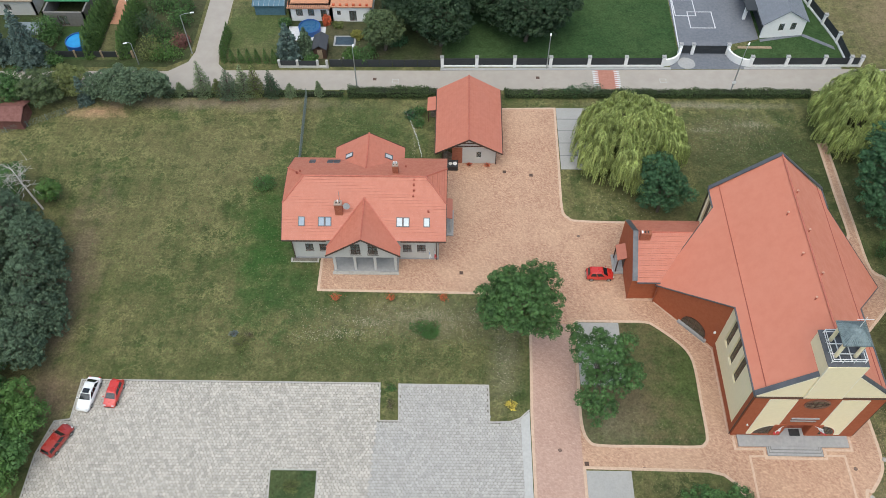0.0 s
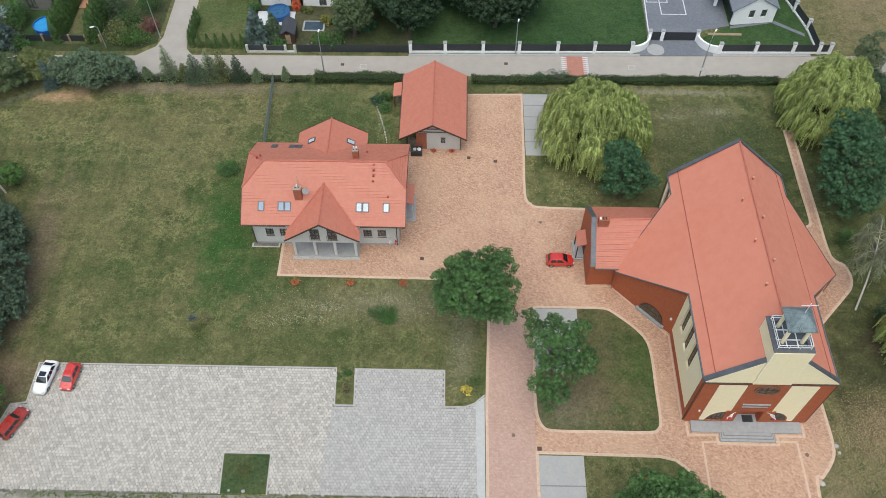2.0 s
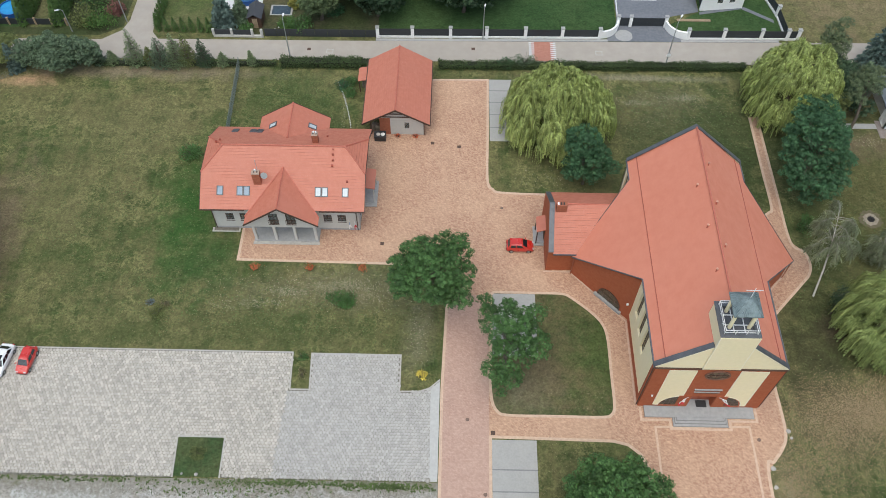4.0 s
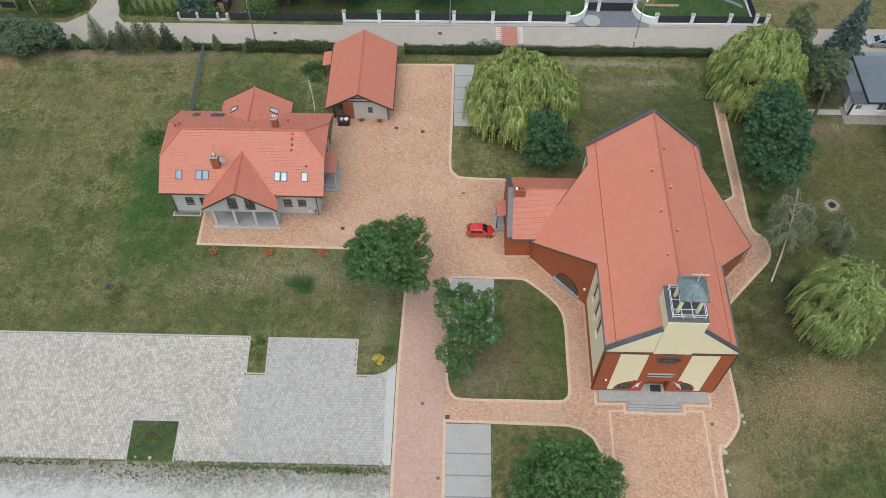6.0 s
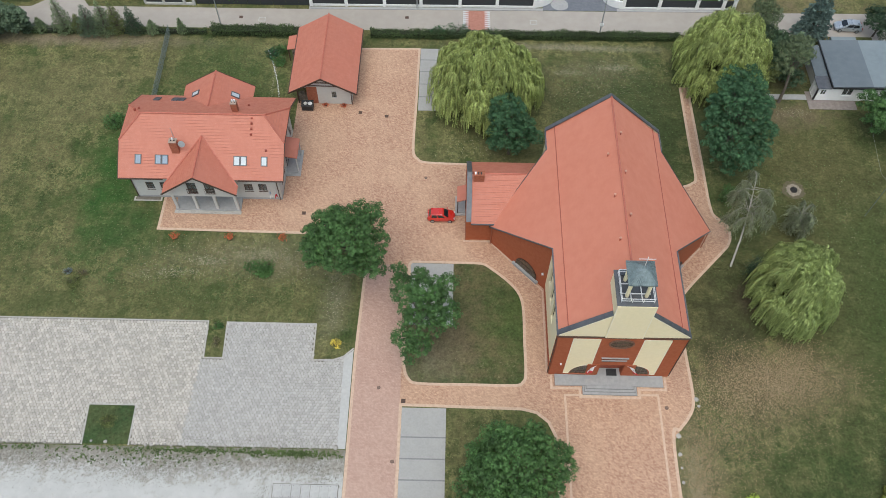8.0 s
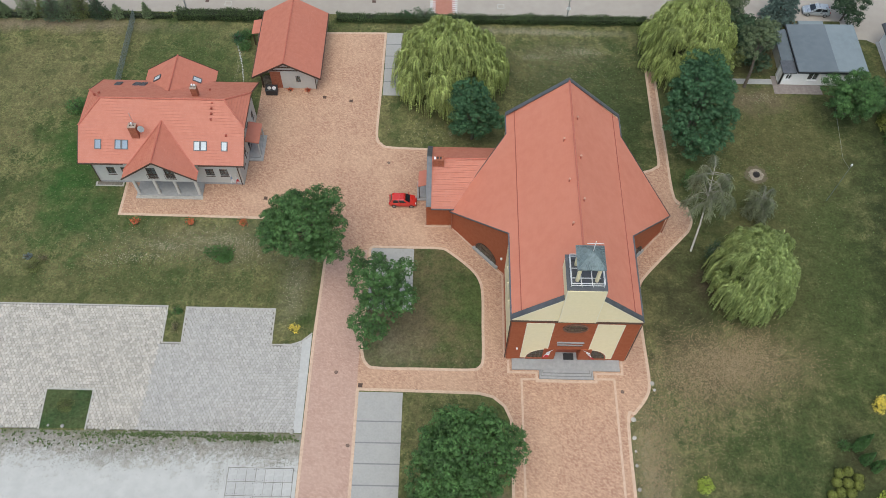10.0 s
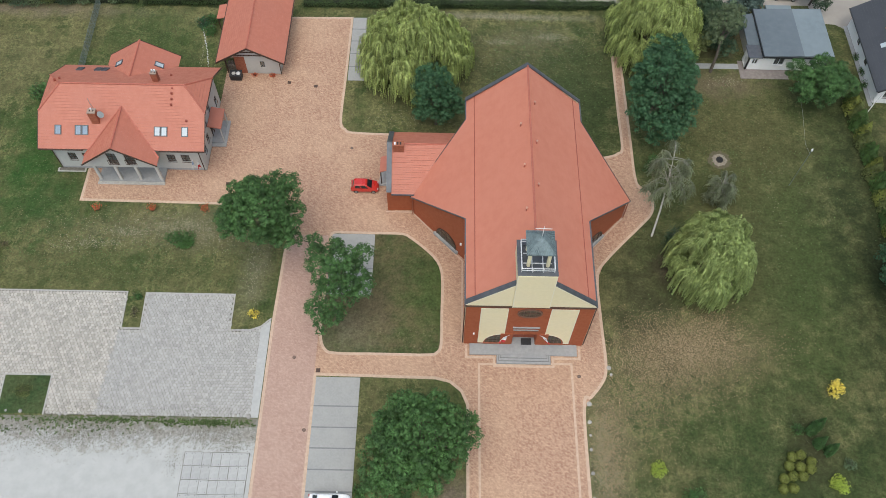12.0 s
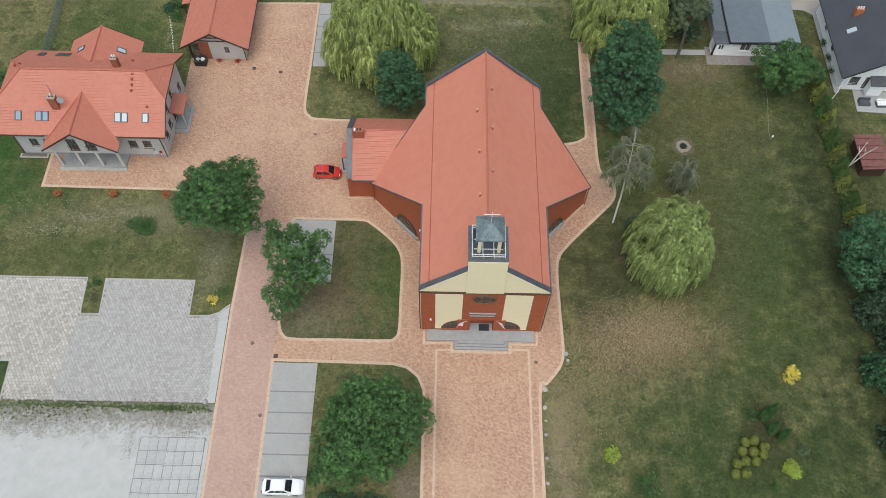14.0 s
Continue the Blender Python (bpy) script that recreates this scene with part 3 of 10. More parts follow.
def smooth_line(points, steps=6, closed=False):
    """A round-cornered line through points (Catmull-Rom)."""
    pts = [Vector((*p, 0)) for p in points]
    n = len(pts)
    out = []
    for i in range(n if closed else n - 1):
        if closed:
            a, b, c, d = (pts[(i + k) % n] for k in (-1, 0, 1, 2))
        else:
            a, b, c, d = pts[max(i - 1, 0)], pts[i], pts[i + 1], pts[min(i + 2, n - 1)]
        for k in range(steps):
            t = k / steps
            p = 0.5 * (2 * b + (c - a) * t + (2 * a - 5 * b + 4 * c - d) * t * t + (3 * b - 3 * c + d - a) * t ** 3)
            out.append((p.x, p.y))
    if not closed:
        out.append(points[-1])
    return out


def strip(points, wide, z0, z1, closed=False, bm=None):
    """A kerb or band of even width along a line on the ground."""
    bm = bm or bmesh.new()
    n = len(points)
    pts = [Vector(p) for p in points]
    rows = []
    for i in range(n):
        a = pts[i - 1] if (closed or i) else pts[i]
        b = pts[(i + 1) % n] if (closed or i < n - 1) else pts[i]
        d1, d2 = (pts[i] - a), (b - pts[i])
        d1 = d1.normalized() if d1.length > 1e-6 else d2.normalized()
        d2 = d2.normalized() if d2.length > 1e-6 else d1
        way = (d1 + d2).normalized()
        across = Vector((-way.y, way.x)) * (wide / 2 / max(0.5, way.dot(d1)))
        rows.append([bm.verts.new((*(pts[i] + across * s), z)) for s, z in ((1, z0), (1, z1), (-1, z1), (-1, z0))])
    for i in range(n if closed else n - 1):
        a, b = rows[i], rows[(i + 1) % n]
        for k in range(4):
            bm.faces.new((a[k], a[(k + 1) % 4], b[(k + 1) % 4], b[k]))
    if not closed:
        bm.faces.new(rows[0])
        bm.faces.new(rows[-1][::-1])
    return bm


def inside(x, y, outline):
    hit = False
    for (x0, y0), (x1, y1) in zip(outline, outline[1:] + outline[:1]):
        if (y0 > y) != (y1 > y) and x < (x1 - x0) * (y - y0) / (y1 - y0) + x0:
            hit = not hit
    return hit


def wall(p, q, z0, z1, thick, openings=()):
    """An upright wall from p to q on the plan, its outer face on that line and its body to the left of the way, with openings (u0, u1, z0, z1) that go through."""
    p, q = Vector((*p, 0)), Vector((*q, 0))
    way = (q - p).normalized()
    inner = Vector((-way.y, way.x, 0)) * thick
    us = sorted({0.0, (q - p).length, *(u for o in openings for u in o[:2])})
    zs = sorted({z0, z1, *(z for o in openings for z in o[2:])})
    bm = bmesh.new()
    solidcell = {}
    for i in range(len(us) - 1):
        for k in range(len(zs) - 1):
            um, zm = (us[i] + us[i + 1]) / 2, (zs[k] + zs[k + 1]) / 2
            solidcell[i, k] = not any(o[0] < um < o[1] and o[2] < zm < o[3] for o in openings)
    at = lambda u, z, d: p + way * u + Vector((0, 0, z)) + inner * d
    for (i, k), full in solidcell.items():
        if not full:
            continue
        a, b, c, d = us[i], us[i + 1], zs[k], zs[k + 1]
        for depth in (0, 1):
            bm.faces.new([bm.verts.new(at(u, z, depth)) for u, z in ((a, c), (b, c), (b, d), (a, d))])
        for (di, dk), edge in (((-1, 0), ((a, c), (a, d))), ((1, 0), ((b, c), (b, d))), ((0, -1), ((a, c), (b, c))), ((0, 1), ((a, d), (b, d)))):
            if not solidcell.get((i + di, k + dk), False):
                (u0, w0), (u1, w1) = edge
                bm.faces.new([bm.verts.new(at(*e)) for e in ((u0, w0, 0), (u1, w1, 0), (u1, w1, 1), (u0, w0, 1))])
    bmesh.ops.remove_doubles(bm, verts=bm.verts, dist=0.0005)
    return bm


def window(parent, p, q, u0, u1, z0, z1, frame_mat, bars=(1, 1), depth=0.10, sill=None, pane_mat=None, name="window"):
    """A framed window in the wall that runs from p to q on the plan."""
    p, q = Vector((*p, 0)), Vector((*q, 0))
    way = (q - p).normalized()
    inner = Vector((-way.y, way.x, 0))
    at = lambda u, z, d: p + way * u + inner * d + Vector((0, 0, z))
    f = 0.075
    bm = bmesh.new()

    def bar(ua, ub, za, zb):
        solid([at(ua, za, depth), at(ub, za, depth), at(ub, zb, depth), at(ua, zb, depth)], inner * 0.06, bm)
    bar(u0, u1, z0, z0 + f), bar(u0, u1, z1 - f, z1), bar(u0, u0 + f, z0 + f, z1 - f), bar(u1 - f, u1, z0 + f, z1 - f)
    for i in range(bars[0]):
        u = u0 + (u1 - u0) * (i + 1) / (bars[0] + 1)
        bar(u - f / 2, u + f / 2, z0 + f, z1 - f)
    for k in range(bars[1]):
        z = z0 + (z1 - z0) * (k + 1) / (bars[1] + 1)
        bar(u0 + f, u1 - f, z - f / 3, z + f / 3)
    win = part(name, bm, frame_mat, parent)
    part("pane", solid([at(u0 + f / 2, z0 + f / 2, depth + 0.025), at(u1 - f / 2, z0 + f / 2, depth + 0.025), at(u1 - f / 2, z1 - f / 2, depth + 0.025), at(u0 + f / 2, z1 - f / 2, depth + 0.025)], inner * 0.01), pane_mat or DARK_GLASS, win)
    if sill:
        part("sill", solid([at(u0 - 0.05, z0 - 0.06, -0.08), at(u1 + 0.05, z0 - 0.06, -0.08), at(u1 + 0.05, z0 - 0.01, -0.08), at(u0 - 0.05, z0 - 0.01, -0.08)], inner * 0.18), sill, win)
    return win


def slope(name, base, along, upward, outline, parent, mat, row=0.37, step=0.028, thick=0.10, label=""):
    """A roof slope in stepped rows. base: a point of the slope; along, upward: its unit ways; outline: its (u, v) corners, v up the slope."""
    base, along, upward = Vector(base), Vector(along).normalized(), Vector(upward).normalized()
    out = along.cross(upward).normalized()
    if out.z < 0:
        out = -out
    vs = [v for _, v in outline]
    low, high = min(vs), max(vs)
    lap, lip = 0.038 / row, 0.006 / row
    cuts = sorted({round(c, 5) for c in [low + row * (k + f) for k in range(int((high - low) / row) + 1) for f in (0.0, lip, lap - lip, lap) if low + row * (k + f) < high] + vs})
    cuts = [c for i, c in enumerate(cuts) if i == 0 or c - cuts[i - 1] > 0.003 or c in (low, high)]

    def lift(v):
        """The rows lie flush, with a narrow recessed lap where each meets the next."""
        k = (v - low) / row
        k -= math.floor(k + 1e-4)
        return -step if lip * 0.9 < k < lap - lip * 0.9 else 0.0

    def span(v):
        us = []
        for (u0, v0), (u1, v1) in zip(outline, outline[1:] + outline[:1]):
            if (v0 > v) != (v1 > v):
                us.append(u0 + (u1 - u0) * (v - v0) / (v1 - v0))
        return min(us), max(us)
    at = lambda u, v, h: base + along * u + upward * v + out * h
    bm = bmesh.new()
    quad = lambda *ps: bm.faces.new([bm.verts.new(x) for x in ps])
    for v0, v1 in zip(cuts, cuts[1:]):
        eps = (v1 - v0) * 1e-3
        (a0, b0), (a1, b1) = span(v0 + eps), span(v1 - eps)
        lift0, lift1 = lift(v0), lift(v1)
        quad(at(a0, v0, lift0), at(b0, v0, lift0), at(b1, v1, lift1), at(a1, v1, lift1))
        quad(at(a0, v0, lift0), at(a1, v1, lift1), at(a1, v1, -thick), at(a0, v0, -thick))
        quad(at(b0, v0, lift0), at(b1, v1, lift1), at(b1, v1, -thick), at(b0, v0, -thick))
        quad(at(a0, v0, -thick), at(b0, v0, -thick), at(b1, v1, -thick), at(a1, v1, -thick))
    a, b = span(low + 1e-4)
    quad(at(a, low, 0), at(b, low, 0), at(b, low, -thick), at(a, low, -thick))
    bmesh.ops.remove_doubles(bm, verts=bm.verts, dist=0.002)
    bmesh.ops.recalc_face_normals(bm, faces=bm.faces)
    mesh = bpy.data.meshes.new(name)
    bm.to_mesh(mesh)
    bm.free()
    return tagged(link_mesh(name, mesh, mat, parent), label)


def cap(parent, p, q, r=0.11, mat=None, name="ridge_cap"):
    return part(name, tube([p, q], r, 8), mat or RIDGE_TILE, parent)


# ---- plants ----
def leaf_quads(rng, centres, size, spread_out=0.35, up=0.25, outward=None):
    """One leaf of random turn at each centre, size across, leaning outward where a way is given."""
    n = len(centres)
    normal = rng.normal(size=(n, 3)) * spread_out * 2
    if outward is not None:
        normal += outward * 1.7
    normal[:, 2] += up * 2
    normal /= np.linalg.norm(normal, axis=1)[:, None]
    side = np.cross(normal, rng.normal(size=(n, 3)))
    side /= np.linalg.norm(side, axis=1)[:, None] + 1e-9
    top = np.cross(normal, side)
    s = size * rng.uniform(0.6, 1.3, n)[:, None]
    return np.stack([centres - side * s * 0.5, centres + top * s * 0.42 - side * s * 0.06, centres + side * s * 0.5, centres - top * s * 0.42 + side * s * 0.06], axis=1)


def leaves(name, corners, mat, parent, label=""):
    mesh = quads_mesh(name, corners)
    return tagged(link_mesh(name, mesh, mat, parent), label)


def spaced(rng, shape, count, gap, low, high, inner):
    """Up to count places on the skin of ellipsoids (x, y, z, rx, ry, rz), a gap apart and none of them deep inside another."""
    weight = shape[:, 3] * shape[:, 4] + shape[:, 3] * shape[:, 5]
    tries = count * 4
    L = shape[rng.choice(len(shape), tries, p=weight / weight.sum())]
    d = rng.normal(size=(tries, 3))
    d[:, 2] = np.where(d[:, 2] < -0.45, -d[:, 2], d[:, 2])
    d /= np.linalg.norm(d, axis=1)[:, None]
    at = L[:, :3] + d * L[:, 3:] * rng.uniform(low, high, tries)[:, None]
    depth = np.min(np.linalg.norm((at[:, None, :] - shape[None, :, :3]) / shape[None, :, 3:], axis=2), axis=1)
    at = at[depth > inner]
    kept = at[:1]
    for p in at[1:]:
        if len(kept) >= count:
            break
        if np.min(np.sum((kept - p) ** 2, axis=1)) > gap ** 2:
            kept = np.concatenate([kept, p[None]])
    return kept


def crown_points(rng, lobes, clumps, per, clump_r):
    """Leaf places: boughs stand apart on the skin of some lobes (x, y, z, rx, ry, rz), each bough carries rounded clumps, each clump a dome of leaves. Returns the places, the clumps' centres and the leaves' ways outward."""
    shape = np.array(lobes, float)
    bough_r = 1.9 * clump_r
    shape[:, 3:] = np.maximum(shape[:, 3:] * 0.45, shape[:, 3:] - 0.42 * bough_r)
    boughs = spaced(rng, shape, max(4, clumps // 4), 1.46 * bough_r, 0.68, 1.04, 0.62)
    size = bough_r * rng.uniform(0.80, 1.20, len(boughs))
    balls = np.concatenate([boughs, np.stack([size, size, size * 0.8], 1)], 1)
    kept = spaced(rng, balls, clumps, 1.02 * clump_r, 0.85, 1.05, 0.80)
    count = len(kept)
    e = rng.normal(size=(count, per, 3))
    e[:, :, 2] = np.where(e[:, :, 2] < -0.3, -e[:, :, 2], e[:, :, 2])
    e /= np.linalg.norm(e, axis=2)[:, :, None]
    size = clump_r * rng.uniform(0.75, 1.25, count)
    away = e.reshape(-1, 3)
    e = e * (rng.uniform(0.60, 1.08, (count, per, 1))) * size[:, None, None] * np.array([1.0, 1.0, 0.8])
    skin = (kept[:, None, :] + e).reshape(-1, 3)
    inner = max(1, count * per // 8)
    M = shape[rng.integers(len(shape), size=inner)]
    g = rng.normal(size=(inner, 3))
    g /= np.linalg.norm(g, axis=1)[:, None]
    shade = M[:, :3] + g * M[:, 3:] * rng.uniform(0.45, 0.72, inner)[:, None]
    return np.concatenate([skin, shade]), kept, np.concatenate([away, g])


def broadleaf(name, x, y, lobes, mat, label, category="tree", clumps=110, per=80, clump_r=0.85, leaf=0.30, trunk=0.30, seed=1, trunk_to=None, group="", bark=None, limb_share=0.25):
    """A tree: trunk, limbs that reach into the crown, and a crown of leaf clumps. lobes are given in the world's metres."""
    rng = np.random.default_rng(seed)
    ob = thing(name, (x, y, 0), label, category, group)
    places, centres, away = crown_points(rng, lobes, clumps, per, clump_r)
    away, places = away[places[:, 2] > 0.15], places[places[:, 2] > 0.15]
    mid = np.array(lobes, float)[:, :3].mean(0)
    top = trunk_to or (float(mid[0]), float(mid[1]), float(mid[2]))
    bend = [(x, y, -0.1), (x + (top[0] - x) * 0.2 + 0.1, y + (top[1] - y) * 0.2, top[2] * 0.35), (x + (top[0] - x) * 0.6, y + (top[1] - y) * 0.6 + 0.1, top[2] * 0.7), top]
    part("trunk", tube(bend, [trunk * 1.25, trunk, trunk * 0.75, trunk * 0.4], 9), bark or BARK, ob)
    limbs = bmesh.new()
    for c in centres[rng.random(len(centres)) < limb_share]:
        k = rng.uniform(0.3, 0.95)
        start = Vector(bend[1]).lerp(Vector(bend[3]), k)
        end = Vector(c)
        m = start.lerp(end, 0.55) + Vector((0, 0, 0.15 * (end - start).length))
        tube([start, m, end], [trunk * 0.30, trunk * 0.17, trunk * 0.05], 5, limbs)
    part("limb_framework", limbs, bark or BARK, ob)
    leaves("crown", leaf_quads(rng, places, leaf, 0.16, 0.15, away), mat, ob)
    return ob


def strand_mesh(name, nodes, widths, rng):
    """Hanging strands: nodes (n, k + 1, 3) are strung with k narrow leaves, each leaf sharing its tips with the next."""
    n, k = nodes.shape[0], nodes.shape[1] - 1
    way = nodes[:, 1:] - nodes[:, :-1]
    way /= np.linalg.norm(way, axis=2)[:, :, None] + 1e-9
    side = np.cross(way, rng.normal(size=(n, 1, 3)) + rng.normal(size=(n, k, 3)) * 0.5)
    side /= np.linalg.norm(side, axis=2)[:, :, None] + 1e-9
    mid = (nodes[:, 1:] + nodes[:, :-1]) / 2 + rng.normal(size=(n, k, 3)) * 0.03
    w = widths[:, None, None] * rng.uniform(0.6, 1.4, (n, k, 1))
    verts = np.concatenate([nodes, mid + side * w, mid - side * w], axis=1)
    per = 3 * k + 1
    i = np.arange(k)
    quad = np.stack([i, k + 1 + i, i + 1, 2 * k + 1 + i], 1)
    index = (np.arange(n)[:, None, None] * per + quad[None]).reshape(-1)
    mesh = bpy.data.meshes.new(name)
    mesh.vertices.add(n * per)
    mesh.vertices.foreach_set("co", np.ascontiguousarray(verts, dtype=np.float32).ravel())
    mesh.loops.add(len(index))
    mesh.loops.foreach_set("vertex_index", index.astype(np.int32))
    mesh.polygons.add(n * k)
    mesh.polygons.foreach_set("loop_start", np.arange(0, 4 * n * k, 4, dtype=np.int32))
    mesh.update(calc_edges=True)
    return mesh


def willow(x, y, rx, ry, height, mat, label, seed=1, tassels=900, trunk=0.45, low=0.6, domes=34, lift=1.5):
    """A weeping willow: arching limbs that end in leafy domes, and tassels of hanging strands that fall from them."""
    rng = np.random.default_rng(seed)
    ob = thing("willow_tree", (x, y, 0), label, "tree")
    part("trunk", tube([(x, y, -0.1), (x + 0.15, y - 0.1, height * 0.25), (x, y + 0.1, height * 0.55), (x - 0.1, y, height * 0.78)], [trunk * 1.3, trunk, trunk * 0.7, trunk * 0.3], 9), BARK, ob)
    skin = lambda r: height * (0.90 - 0.50 * r ** 2.3)
    limbs = bmesh.new()
    boss = []
    for i in range(domes):
        a = i * 2.39996 + rng.uniform(-0.35, 0.35)
        r = math.sqrt((i + 0.6) / domes) * rng.uniform(0.90, 1.06)
        bx, by = x + rx * 0.90 * r * math.cos(a), y + ry * 0.90 * r * math.sin(a)
        bz = skin(min(r, 1.0)) + rng.uniform(-0.5, 0.7)
        tube([(x, y, height * rng.uniform(0.3, 0.6)), ((x + bx) / 2, (y + by) / 2, bz * 0.92), (bx, by, bz)], [trunk * 0.32, trunk * 0.2, 0.05], 5, limbs)
        boss.append((bx, by, bz, rng.uniform(0.8, 1.3)))
    for i in range(domes // 2):
        a = i * 4 * math.pi / domes + rng.uniform(-0.15, 0.15)
        bx, by, bz = x + rx * 0.84 * math.cos(a), y + ry * 0.84 * math.sin(a), height * rng.uniform(0.34, 0.46)
        tube([(x, y, height * 0.35), ((x + bx) / 2, (y + by) / 2, bz * 1.2), (bx, by, bz)], [trunk * 0.25, trunk * 0.15, 0.05], 5, limbs)
        boss.append((bx, by, bz, rng.uniform(0.8, 1.1)))
    part("limb_framework", limbs, BARK, ob)
    boss = np.array(boss)
    pick = rng.integers(len(boss), size=tassels)
    b = boss[pick]
    a = rng.uniform(0, 2 * math.pi, tassels)
    q = np.sqrt(rng.uniform(0, 1, tassels))
    size = 0.205 * (rx + ry) / 2 * b[:, 3]
    tx, ty = b[:, 0] + size * q * np.cos(a), b[:, 1] + size * q * np.sin(a)
    tz = b[:, 2] + lift * (1 - q ** 2) - 0.35 - rng.uniform(0, 0.5, tassels) * q
    drop = rng.uniform(1.3, 3.2, tassels) * (0.55 + 0.6 * q)
    outer = np.hypot((b[:, 0] - x) / rx, (b[:, 1] - y) / ry) > 0.72
    drop = np.where(outer & (rng.uniform(size=tassels) < 0.55), drop * 1.55, drop)
    heading = np.arctan2(ty - b[:, 1], tx - b[:, 0])
    throw = rng.uniform(0.25, 0.75, tassels) * (0.3 + q)
    each, k = 10, 11
    m = tassels * each
    spread_s = lambda v: np.repeat(v, each)
    sx, sy = spread_s(tx) + rng.normal(size=m) * 0.15, spread_s(ty) + rng.normal(size=m) * 0.15
    sz = spread_s(tz) + rng.normal(size=m) * 0.10
    fall = np.minimum(spread_s(drop) * rng.uniform(0.55, 1.12, m), sz - low)
    turn = spread_s(heading) + rng.normal(size=m) * 0.30
    out = spread_s(throw)
    t = np.linspace(0, 1, k + 1)[None, :]
    reach = out[:, None] * (1 - (1 - t) ** 2.2)
    nodes = np.stack([sx[:, None] + np.cos(turn)[:, None] * reach, sy[:, None] + np.sin(turn)[:, None] * reach, sz[:, None] + 0.22 * np.sin(t * math.pi) - fall[:, None] * t ** 1.45], 2)
    nodes += np.cumsum(rng.normal(size=nodes.shape) * 0.018, axis=1)
    nodes[:, :, 2] = np.maximum(nodes[:, :, 2], low * 0.5)
    mesh = strand_mesh("crown", nodes, rng.uniform(0.06, 0.115, m), rng)
    link_mesh("crown", mesh, mat, ob)
    return ob


def conifer(name, x, y, height, r, mat, label, seed=1, whorls=16, leaf=0.28, low=0.3, droop=0.25, density=1.0, group="", category="tree"):
    """A fir or spruce: a straight trunk with whorls of boughs clothed in short twigs."""
    rng = np.random.default_rng(seed)
    ob = thing(name, (x, y, 0), label, category, group)
    part("trunk", tube([(x, y, -0.1), (x, y, height * 0.5), (x, y, height * 0.98)], [0.022 * height + 0.05, 0.013 * height + 0.03, 0.02], 7), BARK, ob)
    boughs = bmesh.new()
    pts = []
    for w in range(whorls):
        f = (w + rng.uniform(0, 0.6)) / whorls
        z = low + (height - low) * f
        reach = r * (1 - f) ** 0.85 + 0.12
        count = max(4, int(9 * (1 - f) + 4))
        a0 = rng.uniform(0, 6.28)
        for k in range(count):
            a = a0 + 2 * math.pi * k / count + rng.uniform(-0.25, 0.25)
            ln = reach * rng.uniform(0.75, 1.12)
            tip = (x + ln * math.cos(a), y + ln * math.sin(a), max(0.1, z - droop * ln + 0.12 * ln))
            if ln > 0.7:
                tube([(x, y, z), tip], [0.035, 0.012], 4, boughs)
            n = max(6, int(26 * ln * density))
            t = rng.uniform(0.12, 1.0, n) ** 0.7
            width = 0.34 * ln * (1.05 - t) + 0.10
            off = rng.normal(size=n) * width * 0.7
            p = np.stack([x + ln * t * math.cos(a) - off * math.sin(a), y + ln * t * math.sin(a) + off * math.cos(a), z - droop * ln * t * t + 0.12 * ln * t + rng.normal(size=n) * 0.08 - 0.15 * np.abs(off)], 1)
            pts.append(p)
    tagged(part("bough_framework", boughs, BARK, ob), kind="stuff")
    p = np.concatenate(pts)
    p = p[p[:, 2] > 0.08]
    leaves("crown", leaf_quads(rng, p, leaf, 0.35, 0.35), mat, ob)
    return ob


def shrub(name, x, y, rx, ry, h, mat, label, seed=1, count=1300, leaf=0.20, category="shrub", group=""):
    rng = np.random.default_rng(seed)
    ob = thing(name, (x, y, 0), label, category, group)
    stems = bmesh.new()
    for k in range(9):
        a, q = rng.uniform(0, 6.28), rng.uniform(0.3, 0.85)
        tube([(x, y, -0.05), (x + rx * q * 0.5 * math.cos(a), y + ry * q * 0.5 * math.sin(a), h * 0.55), (x + rx * q * math.cos(a), y + ry * q * math.sin(a), h * rng.uniform(0.7, 0.95))], [0.035, 0.022, 0.01], 4, stems)
    part("stem_cluster", stems, BARK, ob)
    lumps = 14
    d = rng.normal(size=(lumps, 3))
    d /= np.linalg.norm(d, axis=1)[:, None]
    c = np.stack([x + d[:, 0] * rx * 0.62, y + d[:, 1] * ry * 0.62, h * (0.42 + 0.30 * d[:, 2])], 1)
    e = rng.normal(size=(count, 3))
    e /= np.linalg.norm(e, axis=1)[:, None]
    e *= np.array([rx, ry, h * 0.6]) * 0.50 * rng.uniform(0.5, 1.1, (count, 1))
    p = c[rng.integers(lumps, size=count)] + e
    p[:, 2] = np.clip(p[:, 2], 0.04, h * 1.05)
    leaves("foliage", leaf_quads(rng, p, leaf), mat, ob)
    return ob


